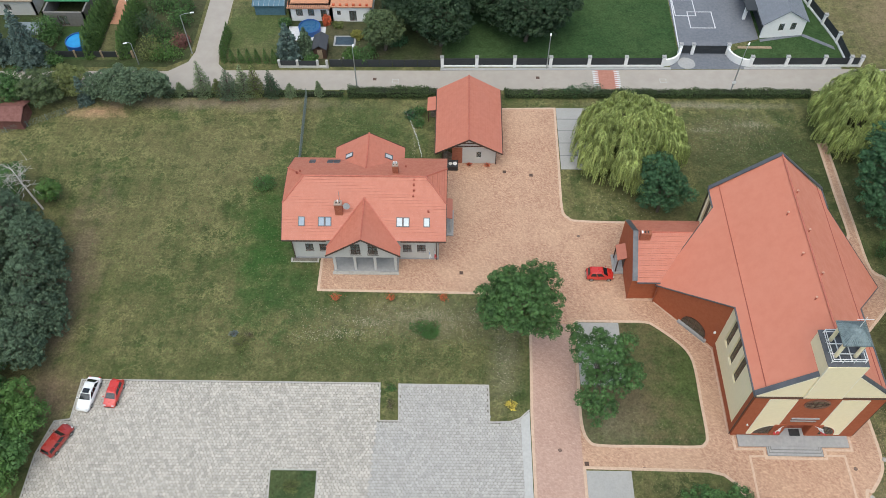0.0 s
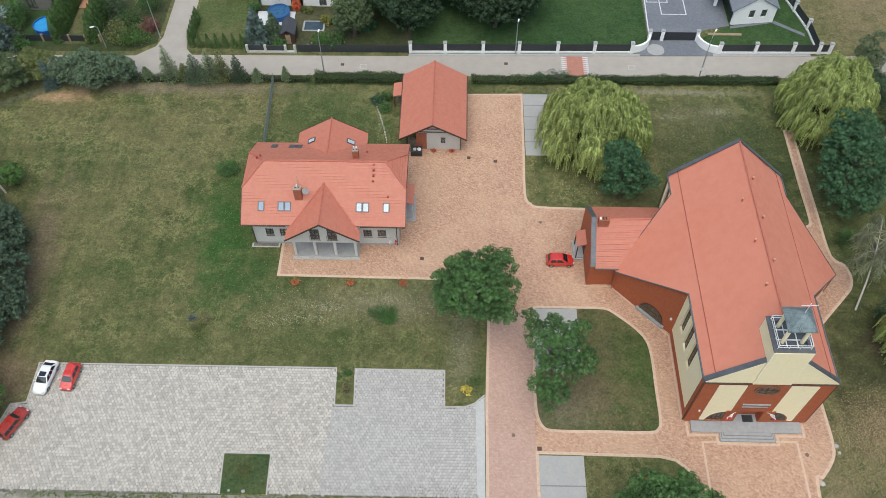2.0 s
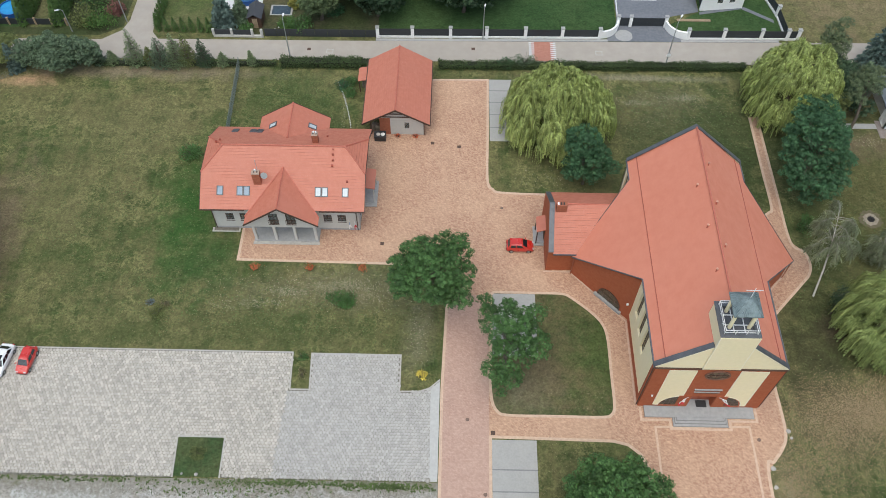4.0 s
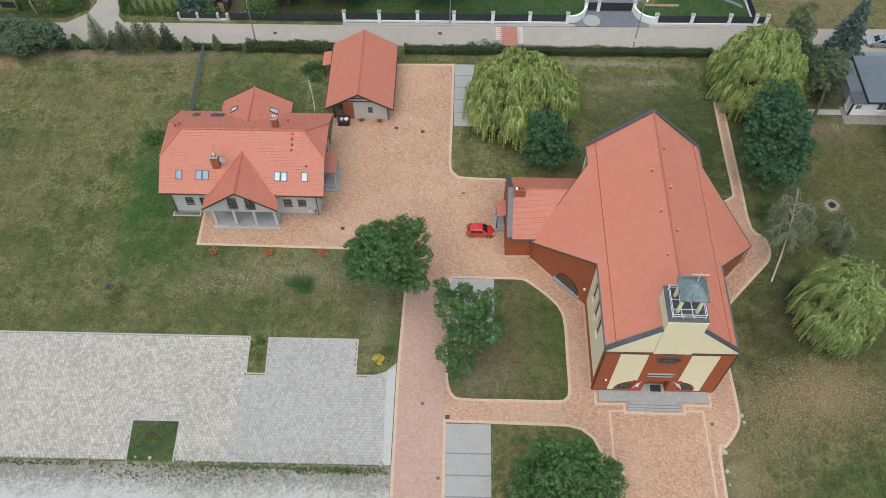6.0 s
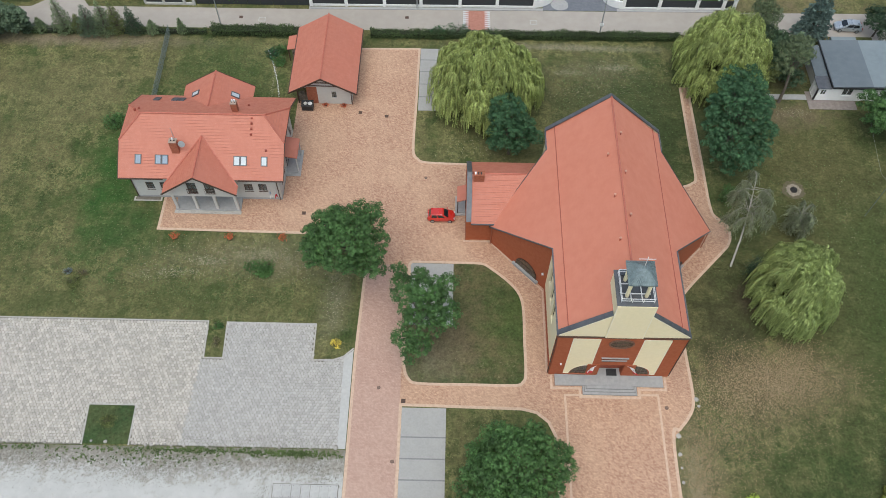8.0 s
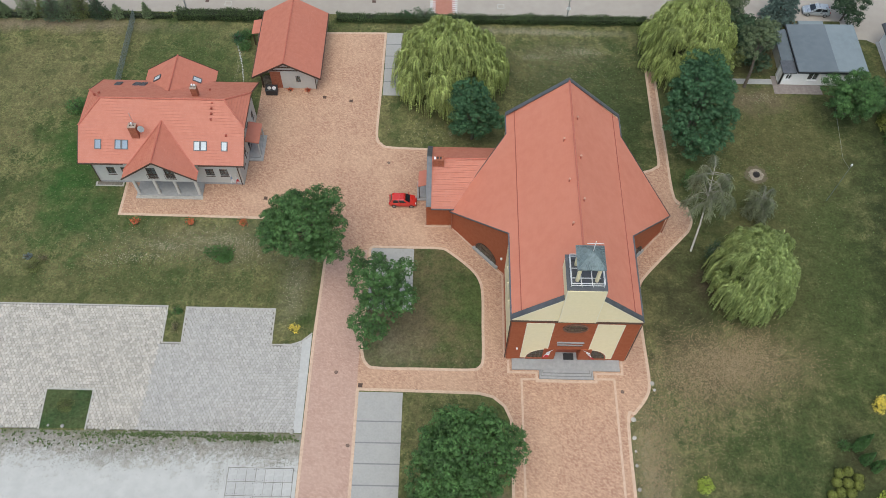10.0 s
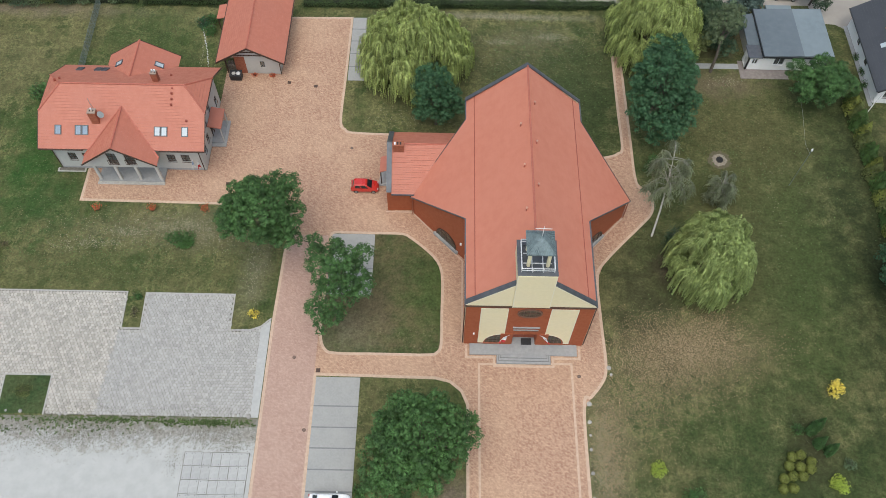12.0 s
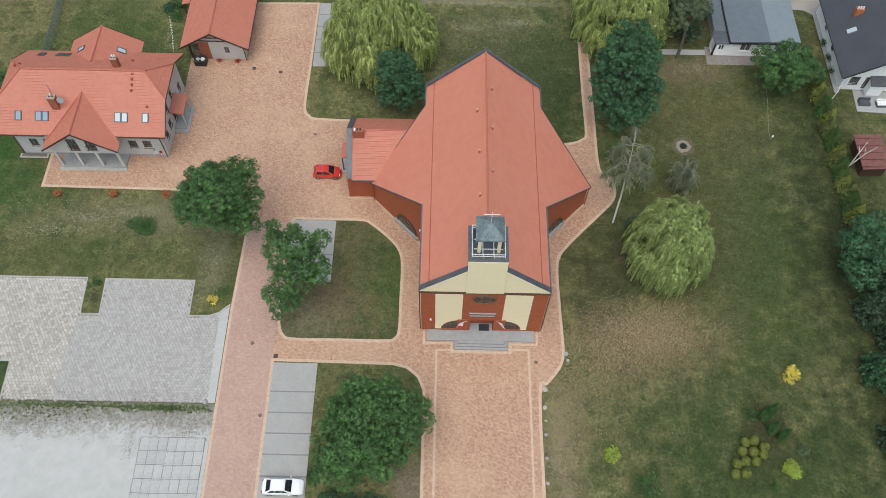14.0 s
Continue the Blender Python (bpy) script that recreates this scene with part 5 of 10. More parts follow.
for side in (-1, 1):
    part("gable_coping", beam((AX + side * 7.05, SOUTH + 0.28, EAVE + 0.16), (AX + side * 2.02, SOUTH + 0.28, 14.85), 0.58, 0.10), GREY_SHEET, church, "grey sheet-metal coping")
    part("verge_trim", beam((AX + side * 6.95, SOUTH - 0.015, EAVE + 0.02), (AX + side * 2.1, SOUTH - 0.015, 14.66), 0.04, 0.10), PALE_CREAM, church, "narrow white board under the coping")
    part("gable_coping", beam((AX + side * 7.05, NORTH - 0.20, EAVE + 0.16), (AX + side * 0.0, NORTH - 0.20, RIDGE + 0.08), 0.52, 0.10), GREY_SHEET, church, "grey sheet-metal coping")
    # cream panel, its inner foot cut by a low arch
    inner, outer = AX + side * 2.35, AX + side * 5.25
    foot = [(outer, 0.62)]
    for k in range(9):
        a = math.pi / 2 * k / 8
        foot.append((AX + side * (2.35 + 2.35 * math.cos(a)), 0.62 + 2.35 * math.sin(a)))
    shape = foot + [(inner, 9.45), (outer, 9.45)]
    part("cream_panel", solid([(x, SOUTH - 0.03, z) for x, z in shape], (0, 0.03, 0)), CREAM_WALL, church, "flat cream render panel")
    trim = bmesh.new()
    for (x0, z0), (x1, z1) in zip(shape, shape[1:] + shape[:1]):
        beam((x0, SOUTH - 0.035, z0), (x1, SOUTH - 0.035, z1), 0.10, 0.05, trim, (0, 1, 0))
    part("panel_trim", trim, PALE_CREAM, church, "narrow white border round the panel")
    arc = [(AX + side * 2.35, 0.62)] + [(AX + side * (2.35 + 2.15 * math.cos(a)), 0.62 + 2.15 * math.sin(a)) for a in (math.pi / 2 * k / 10 for k in range(11))]
    win = part("arched_window", solid([(x, SOUTH - 0.022, z) for x, z in arc], (0, 0.02, 0)), STAINED_GLASS, church, "low dark window under a quarter arch")
    for d in (0.75, 1.2, 1.65):
        x = AX + side * (2.35 + d)
        part("bar", beam((x, SOUTH - 0.04, 0.65), (x, SOUTH - 0.04, 0.60 + 2.15 * math.sqrt(1 - (d / 2.15) ** 2)), 0.06, 0.05, None, (0, 1, 0)), BROWN_WOOD, win)
    part("bar", beam((AX + side * 2.7, SOUTH - 0.04, 1.35), (AX + side * 4.3, SOUTH - 0.04, 1.35), 0.05, 0.07), BROWN_WOOD, win)
    part("sill", boxes((min(AX + side * 2.75, AX + side * 4.7), max(AX + side * 2.75, AX + side * 4.7), SOUTH - 0.16, SOUTH, 0.46, 0.60)), BRICK_RED, win)
    part("front_pier", boxes((min(AX + side * 1.45, AX + side * 2.75), max(AX + side * 1.45, AX + side * 2.75), SOUTH - 0.10, SOUTH, 0.3, 3.1)), RED_WALL, church)

# portal
part("portal_step", boxes((37.42, 40.08, SOUTH - 0.05, SOUTH + 0.85, 0.0, 0.30)), SIDEWALK, church)
part("portal_side", boxes((37.2, 37.4, SOUTH + 0.45, SOUTH + 1.4, 0, 3.1), (40.1, 40.3, SOUTH + 0.45, SOUTH + 1.4, 0, 3.1), (37.2, 40.3, SOUTH + 0.45, SOUTH + 1.4, 2.9, 3.1)), RED_WALL, church)
door = part("church_door", boxes((37.4, 38.73, SOUTH + 0.80, SOUTH + 0.90, 0.34, 2.9), (38.77, 40.1, SOUTH + 0.80, SOUTH + 0.90, 0.34, 2.9)), material("red_brown_door", (0.33, 0.085, 0.045), (0.27, 0.07, 0.038), fine=4, rough=0.6), church, "red-brown double door in a recess")
for x in (38.6, 38.9):
    part("handle", boxes((x - 0.03, x + 0.03, SOUTH + 0.72, SOUTH + 0.80, 1.4, 1.7)), GALVANISED, door)
canopy = part("portal_hood", boxes((37.2, 40.25, SOUTH - 0.16, SOUTH, 4.80, 4.90)), SIDEWALK, church, "narrow stone hood over the door")
part("hood_ledge", boxes((37.25, 40.2, SOUTH - 0.13, SOUTH, 4.62, 4.74)), BROWN_WOOD, canopy, "dark wooden ledge")
part("hood_ledge", boxes((37.3, 40.15, SOUTH - 0.12, SOUTH, 4.12, 4.22)), SIDEWALK, canopy, "pale stone ledge")
part("hood_ledge", boxes((37.4, 40.05, SOUTH - 0.09, SOUTH, 3.92, 4.04)), BROWN_WOOD, canopy, "dark wooden ledge")
ring = [(38.75 + 1.3 * math.cos(a), 8.45 + 0.95 * math.sin(a)) for a in (2 * math.pi * k / 28 for k in range(28))]
oval = part("oval_window", solid([(x, SOUTH - 0.03, z) for x, z in ring], (0, 0.028, 0)), STAINED_GLASS, church, "oval leaded window")
bm = bmesh.new()
for (x0, z0), (x1, z1) in zip(ring, ring[1:] + ring[:1]):
    beam((x0, SOUTH - 0.08, z0), (x1, SOUTH - 0.08, z1), 0.16, 0.12, bm, (0, 1, 0))
part("rim", bm, material("brown_stone", (0.21, 0.105, 0.07), (0.16, 0.08, 0.055), fine=4), oval)
bm = bmesh.new()
for d in (-0.65, 0.0, 0.65):
    h = 0.95 * math.sqrt(1 - (d / 1.3) ** 2)
    beam((38.75 + d, SOUTH - 0.06, 8.45 - h), (38.75 + d, SOUTH - 0.06, 8.45 + h), 0.07, 0.05, bm, (0, 1, 0))
beam((37.45, SOUTH - 0.06, 8.45), (40.05, SOUTH - 0.06, 8.45), 0.05, 0.07, bm)
part("glazing_bars", bm, BROWN_WOOD, oval)
for x in (32.88,):
    part("wall_lamp", boxes((x - 0.09, x + 0.09, SOUTH - 0.18, SOUTH, 2.95, 3.15)), WHITE_METAL, church, "small white wall lamp")

# belfry
TW, TE, TS, TN, TT = 36.72, 40.62, SOUTH - 0.02, 42.1, 17.0
part("tower_wall", boxes((TW, TE, TS, TS + 0.35, 10.1, TT), (TW, TE, TN - 0.35, TN, 12.5, TT), (TW, TW + 0.35, TS + 0.35, TN - 0.35, 12.5, TT), (TE - 0.35, TE, TS + 0.35, TN - 0.35, 12.5, TT)), CREAM_WALL, church)
part("tower_front", boxes((TW + 0.002, TE - 0.002, TS - 0.14, TS, 10.07, TT - 0.002)), CREAM_WALL, church, "flat cream panel running down from the belfry")
for x in (TW, TE):
    part("panel_trim", boxes((x - 0.05, x + 0.05, TS - 0.16, TS - 0.01, 10.07, TT - 0.004)), PALE_CREAM, church)
part("tower_floor", boxes((TW + 0.35, TE - 0.35, TS + 0.35, TN - 0.35, 16.72, 16.86)), GREY_SHEET, church)
part("tower_coping", boxes((TW - 0.08, TE + 0.08, TS - 0.08, TS + 0.50, TT, TT + 0.12), (TW - 0.08, TE + 0.08, TN - 0.50, TN + 0.08, TT, TT + 0.12), (TW - 0.08, TW + 0.50, TS + 0.50, TN - 0.50, TT, TT + 0.12), (TE - 0.50, TE + 0.08, TS + 0.50, TN - 0.50, TT, TT + 0.12)), GREY_SHEET, church, "broad grey metal coping")
rail = bmesh.new()
for z in (TT + 0.45, TT + 0.85):
    for p, q in (((TW + 0.3, TS + 0.3), (TE - 0.3, TS + 0.3)), ((TE - 0.3, TS + 0.3), (TE - 0.3, TN - 0.3)), ((TE - 0.3, TN - 0.3), (TW + 0.3, TN - 0.3)), ((TW + 0.3, TN - 0.3), (TW + 0.3, TS + 0.3))):
        beam((*p, z), (*q, z), 0.06, 0.06, rail)
for i in range(4):
    for j in range(4):
        if i in (0, 3) or j in (0, 3):
            x, y = TW + 0.3 + i * (TE - TW - 0.6) / 3, TS + 0.3 + j * (TN - TS - 0.6) / 3
            beam((x, y, TT), (x, y, TT + 0.9), 0.05, 0.05, rail)
part("railing", rail, WHITE_METAL, church, "white tubular railing")
for k in (1, 2):
    x, y = TW + 0.3 + k * (TE - TW - 0.6) / 3, TS + 0.3 + k * (TN - TS - 0.6) / 3
    part("floor_beam", beam((x, TS + 0.35, TT - 0.06), (x, TN - 0.35, TT - 0.06), 0.09, 0.09), WHITE_METAL, church)
    part("floor_beam", beam((TW + 0.35, y, TT - 0.05), (TE - 0.35, y, TT - 0.05), 0.09, 0.09), WHITE_METAL, church)
CX, CY = 38.72, 40.25
for sx in (-1, 1):
    for sy in (-1, 1):
        part("column", tube([(CX + sx * 0.98, CY + sy * 0.92, 16.2), (CX + sx * 0.98, CY + sy * 0.92, 19.8)], 0.2, 12), CREAM_WALL, church, "round cream column")
bell = part("bell", tube([(CX, CY, 18.0), (CX, CY, 18.12), (CX, CY, 18.5), (CX, CY, 18.75)], [0.42, 0.36, 0.24, 0.10], 14), GALVANISED, church)
half, base_z, apex = 1.37, 19.8, 21.1
cupola = bmesh.new()
rings = []
for f in (0.0, 0.25, 0.5, 0.75, 1.0):
    s, z = half * (1 - f) ** 0.9, base_z + (apex - base_z) * f
    rings.append((s, z))
for (s0, z0), (s1, z1) in zip(rings, rings[1:]):
    for k in range(4):
        a, b = math.pi / 2 * k + math.pi / 4, math.pi / 2 * (k + 1) + math.pi / 4
        c = lambda s, t: (CX + s * math.sqrt(2) * math.cos(t), CY + s * math.sqrt(2) * math.sin(t))
        pts = [(*c(s0, a), z0), (*c(s0, b), z0)] + ([(*c(s1, b), z1), (*c(s1, a), z1)] if s1 > 0.01 else [(CX, CY, z1)])
        cupola.faces.new([cupola.verts.new(p) for p in pts])
box(cupola, CX - half - 0.05, CX + half + 0.05, CY - half - 0.05, CY + half + 0.05, base_z - 0.14, base_z + 0.004)
canopy = part("cupola_roof", cupola, COPPER, church, "small patinated copper pyramid roof")
for k in range(4):
    for f in (-0.98, -0.8, -0.62, -0.44, -0.28, -0.13, 0.0, 0.13, 0.28, 0.44, 0.62, 0.8):
        a = math.pi / 2 * k
        out, lat = Vector((math.cos(a), math.sin(a), 0)), Vector((-math.sin(a), math.cos(a), 0))
        p = Vector((CX, CY, base_z + 0.02)) + out * half + lat * half * f
        c = Vector((CX, CY, base_z + (apex - base_z) * 0.86)) + out * half * 0.15 + lat * half * f * 0.15
        m = Vector((CX, CY, base_z + (apex - base_z) * 0.5)) + out * half * 0.5 ** 0.9 + lat * half * f * 0.5 ** 0.9
        part("standing_seam", tube([p, m, c], 0.032, 5), COPPER_SEAM, canopy)
cross = bmesh.new()
beam((CX, CY, apex - 0.1), (CX, CY, apex + 1.7), 0.05, 0.05, cross)
beam((CX - 0.8, CY, apex + 1.3), (CX + 0.8, CY, apex + 1.3), 0.05, 0.06, cross)
part("cross", cross, WHITE_METAL, church, "plain white metal cross")

cap(church, (AX, TN - 0.1, RIDGE + 0.02), (AX, NORTH - 0.4, RIDGE + 0.02), 0.12)
for x, y in ((37.68, 58.1), (37.9, 52.3), (37.93, 46.6), (39.35, 55.4), (39.3, 49.6), (39.35, 61.0)):
    z = roof_z(abs(x - AX))
    vent = part("roof_vent", tube([(x, y, z - 0.1), (x, y, z + 0.45)], 0.09, 9), RIDGE_TILE, church, "small roof vent pipe")
    part("vent_cowl", tube([(x, y, z + 0.42), (x, y, z + 0.50), (x, y, z + 0.56)], [0.12, 0.14, 0.05], 10), COWL, vent)

# vestry wing on the west
VW, VS, VN, VR, VE, VZ = 22.05, 56.35, 65.3, 61.3, 4.25, 7.85
pv = (VZ - VE) / (VR - VS)
vz_n = VZ - pv * (VN - VR)
part("vestry_wall", solid([(VW, VS + 0.2, 0), (VW, VN, 0), (VW, VN, vz_n + 0.12), (VW, VR, VZ + 0.2), (VW, VS + 0.2, VE + 0.14)], (0.6, 0, 0)), RED_WALL, church)
part("vestry_wall", boxes((VW + 0.6, 25.7, VS + 0.25, VS + 0.6, 0, VE)), RED_WALL, church)
part("vestry_wall", boxes((VW + 0.6, 30.5, VN - 0.5, VN - 0.15, 0, vz_n)), RED_WALL, church)
for y0, z0, y1, z1 in ((VS + 0.02, VE + 0.09, VR, VZ + 0.25), (VR, VZ + 0.25, VN, vz_n + 0.16)):
    part("wall_coping", beam((VW + 0.3, y0, z0), (VW + 0.3, y1, z1), 0.64, 0.08), GREY_SHEET, church, "grey sheet-metal coping")
ln = math.hypot(1, pv)
slope("vestry_roof", (0, VS - 0.1, VE - 0.1 * pv), (1, 0, 0), (0, 1, pv), [(VW + 0.6, 0), (25.7, 0), (30.2, (VR - VS + 0.1) * ln), (VW + 0.6, (VR - VS + 0.1) * ln)], church, ROOF_TILE, 0.30, 0.07)
slope("vestry_roof", (0, VN + 0.2, vz_n - 0.2 * pv), (1, 0, 0), (0, -1, pv), [(VW + 0.6, 0), (31.7, 0), (30.2, (VN - VR + 0.2) * ln), (VW + 0.6, (VN - VR + 0.2) * ln)], church, ROOF_TILE, 0.30, 0.07)
cap(church, (VW + 0.6, VR, VZ + 0.02), (30.0, VR, VZ + 0.02), 0.10)
part("gutter", beam((VW + 0.6, VS - 0.18, VE - 0.12), (25.7, VS - 0.18, VE - 0.12), 0.14, 0.12), GREY_SHEET, church)
chim = part("chimney", boxes((22.85, 24.15, 60.45, 61.15, 6.8, 8.45)), BRICK_RED, church, "short red brick chimney")
part("chimney_cap", boxes((22.83, 24.17, 60.43, 61.17, 8.45, 8.51)), BRICK_RED, chim)
for x in (22.95, 23.3, 23.65):
    part("flue", boxes((x, x + 0.2, 60.6, 61.0, 8.50, 8.54)), CHAR if x > 23 else WHITE_METAL, chim)
entry = part("entry_roof", solid([(20.9, 60.5, 2.75), (20.9, 62.9, 2.75), (22.05, 62.9, 3.25), (22.05, 60.5, 3.25)], (0, 0, 0.14)), ROOF_TILE, church, "small tiled canopy over the side door")
part("entry_post", boxes((20.95, 21.07, 60.55, 60.67, 0.1, 2.75)), BROWN_WOOD, entry)
part("entry_post", boxes((20.95, 21.07, 62.7, 62.82, 0.1, 2.75)), BROWN_WOOD, entry)
part("side_door", boxes((VW - 0.05, VW, 61.1, 62.2, 0.4, 2.5)), BROWN_WOOD, church)
part("side_steps", boxes((20.7, 22.05, 60.3, 63.3, 0, 0.2), (21.1, 22.05, 60.6, 63.0, 0.2, 0.38)), SIDEWALK, church)

# pale brick band at the foot of the walls
edging("band_foot", [(21.8, 56.35), (25.2, 56.3), (31.62, 49.25), (31.62, 38.4)], wide=0.20, high=0.05, label="narrow pale brick band at the foot of the church wall")
edging("band_foot_2", [(52.2, 56.1), (45.83, 49.25), (45.83, 38.4)], wide=0.20, high=0.05, label="narrow pale brick band at the foot of the church wall")

# porch of the front
porch = thing("porch_platform", (AX, 37.2, 0), "grey stone platform and steps before the church door", "steps")
part("platform", boxes((32.5, 36.05, 36.75, SOUTH - 0.05, 0.0, 0.26), (36.05, 41.3, 36.75, SOUTH - 0.05, 0.0, 0.30), (41.3, 45.0, 36.75, SOUTH - 0.05, 0.0, 0.26)), SIDEWALK, porch)
for k, d in enumerate((0.0, 0.34, 0.68)):
    part("step", boxes((35.65 + d * 0.6, 41.90 - d * 0.6, 35.68 + d, 36.75, 0.02, 0.09 + 0.08 * k)), SIDEWALK, porch)
    part("nosing", boxes((35.63 + d * 0.6, 41.92 - d * 0.6, 35.66 + d, 35.73 + d, 0.03, 0.095 + 0.08 * k), (35.63 + d * 0.6, 35.70 + d * 0.6, 35.73 + d, 36.74, 0.03, 0.095 + 0.08 * k), (41.85 - d * 0.6, 41.92 - d * 0.6, 35.73 + d, 36.74, 0.03, 0.095 + 0.08 * k)), SLAB_LINE, porch, "dark strip along the step edge")
edging("band_porch", [(32.1, 38.0), (32.1, 36.45), (35.35, 36.45), (35.35, 35.40), (42.2, 35.40), (42.2, 36.45), (45.3, 36.45), (45.3, 38.0)], wide=0.28, high=0.038, label="pale brick band round the porch steps")
mat_ob = thing("door_mat", (39.1, 38.4, 0.3), "black rubber mat before the church door", "door mat")
part("mat", boxes((38.5, 39.7, 38.0, 38.85, 0.30, 0.325)), BLACK_METAL, mat_ob)


def flag(x, y, z, lean_x, colours, group="flags on the buildings", label="white and red flag on a short wall pole", reach=0.9):
    ob = thing("flag", (x, y, z), label, "flag", group)
    tip = Vector((x + lean_x, y - reach, z + 0.8 * reach))
    part("pole", tube([(x, y, z), tip], 0.025, 6), WHITE_METAL, ob)
    for i, c in enumerate(colours):
        bm = bmesh.new()
        n = 7
        rows = []
        for k in range(n):
            f = k / (n - 1)
            a = Vector((x, y, z)).lerp(tip, 0.35 + 0.65 * f)
            fall = Vector((0.12 * math.sin(5 * f + i) + lean_x * 0.35, -0.22 - 0.08 * math.cos(6 * f), -0.42)) * min(1.0, 1.1 * reach)
            rows.append((a + fall * i, a + fall * (i + 1)))
        for (a, b), (c2, d) in zip(rows, rows[1:]):
            solid([a, c2, d, b], (0.012, -0.012, 0.004), bm)
        part("cloth", bm, c, ob)


flag(37.0, SOUTH - 0.12, 2.9, -0.8, (FLAG_WHITE, FLAG_WHITE, FLAG_RED), reach=0.5)
flag(40.45, SOUTH - 0.12, 2.9, 0.65, (FLAG_WHITE, FLAG_WHITE, FLAG_RED), reach=0.5)


# ---- the rectory ----
HW, HE, HS, HN, HR = -21.2, -2.15, 62.35, 74.0, 68.45
HEAVE, HTOP, HP = 5.05, 9.65, 0.62
house = thing("rectory_house", (-11.7, 68.2, 0), "pale grey house with terracotta tiled half-hipped roof and gabled porch", "house")
s_openings = [(1.7, 2.75, 1.75, 3.25), (3.55, 4.6, 1.75, 3.25), (14.45, 15.55, 1.75, 3.25), (16.3, 17.4, 1.75, 3.25), (6.2, 8.0, 0.35, 2.6), (10.6, 12.2, 0.35, 2.6)]
part("south_wall", wall((HW, HS), (HE, HS), 0, HEAVE, 0.4, s_openings), PALE_WALL, house)
for o in s_openings[:4]:
    window(house, (HW, HS), (HE, HS), *o, BROWN_WOOD, (1, 2), 0.10, BROWN_WOOD)
for o in s_openings[4:]:
    window(house, (HW, HS), (HE, HS), *o, BROWN_WOOD, (1, 0), 0.10, None, name="terrace_door")
e_openings = [(1.4, 2.4, 1.5, 2.9), (3.2, 4.2, 1.5, 2.9), (5.4, 6.5, 0.4, 2.6), (7.6, 8.6, 1.5, 2.9), (9.6, 10.6, 1.5, 2.9), (4.1, 5.0, 3.75, 4.9), (6.6, 7.5, 3.75, 4.9)]
part("east_wall", wall((HE, HS + 0.4), (HE, HN - 0.4), 0, 5.25, 0.4, [(u0 - 0.4, u1 - 0.4, z0, z1) for u0, u1, z0, z1 in e_openings]), PALE_WALL, house)
for o in e_openings:
    window(house, (HE, HS), (HE, HN), *o, BROWN_WOOD, (1, 1), 0.10, BROWN_WOOD)
w_openings = [(2.0, 3.0, 1.5, 2.9), (8.0, 9.0, 1.5, 2.9)]
part("west_wall", wall((HW, HN - 0.4), (HW, HS + 0.4), 0, 5.25, 0.4, [(u0 - 0.4, u1 - 0.4, z0, z1) for u0, u1, z0, z1 in w_openings]), PALE_WALL, house)
for o in w_openings:
    window(house, (HW, HN), (HW, HS), *o, BROWN_WOOD, (1, 1), 0.10, BROWN_WOOD)
part("north_wall", wall((HE, HN), (HW, HN), 0, HEAVE, 0.4), PALE_WALL, house)
for x in (HW, HE - 0.4):
    part("gable", solid([(x, HS + 0.4, 5.25), (x, HN - 0.4, 5.25), (x, HN - 0.4, 6.15), (x, 71.0, 7.7), (x, 65.7, 7.6), (x, HS + 0.4, 5.75)], (0.4, 0, 0)), PALE_WALL, house)
part("plinth", boxes((HW - 0.04, HE + 0.04, HS - 0.04, HS, 0, 0.35)), SIDEWALK, house)
part("floor_slab", boxes((HW + 0.4, HE - 0.4, HS + 0.4, HN - 0.4, 0.0, 0.3)), SIDEWALK, house)

RW, RE, RS, RN = -22.1, -1.1, 61.4, 75.5
ln = math.hypot(1, HP)
eave_z = HTOP - HP * (HR - RS)
full, hip_v = (HR - RS) * ln, (65.45 - RS) * ln
slope("roof_slope", (0, RS, eave_z), (1, 0, 0), (0, 1, HP), [(RW, 0), (RE, 0), (RE, hip_v), (-3.8, full), (-19.4, full), (RW, hip_v)], house, ROOF_TILE, 0.37, 0.05)
slope("roof_slope", (0, RN, HTOP - HP * (RN - HR)), (1, 0, 0), (0, -1, HP), [(RW, 0), (RE, 0), (RE, (RN - 71.4) * ln), (-3.8, (RN - HR) * ln), (-19.4, (RN - HR) * ln), (RW, (RN - 71.4) * ln)], house, ROOF_TILE, 0.37, 0.05)
hip_low = HTOP - HP * (HR - 65.45)
for side, x0, x1 in ((-1, RW, -19.4), (1, RE, -3.8)):
    up = Vector((x1 - x0, 0, HTOP - hip_low))
    slope("hip_slope", (x0, 0, hip_low), (0, 1, 0), up, [(65.45, 0), (71.4, 0), (HR, up.length)], house, ROOF_TILE, 0.37, 0.05)
    cap(house, (x0, 65.45, hip_low + 0.02), (x1, HR, HTOP + 0.03)), cap(house, (x0, 71.4, hip_low + 0.02), (x1, HR, HTOP + 0.03))
    part("bargeboard", beam((x0, RS, eave_z - 0.05), (x0, 65.45, hip_low - 0.05), 0.06, 0.2), BROWN_WOOD, house)
    part("bargeboard", beam((x0, RN, HTOP - HP * (RN - HR) - 0.05), (x0, 71.4, hip_low - 0.05), 0.06, 0.2), BROWN_WOOD, house)
    part("gutter", beam((x0, 65.45, hip_low - 0.1), (x0, 71.4, hip_low - 0.1), 0.14, 0.12), BROWN_WOOD, house)
cap(house, (-19.4, HR, HTOP + 0.03), (-3.8, HR, HTOP + 0.03))
part("gutter", beam((RW, RS - 0.06, eave_z - 0.08), (-16.4, RS - 0.06, eave_z - 0.08), 0.14, 0.12), BROWN_WOOD, house)
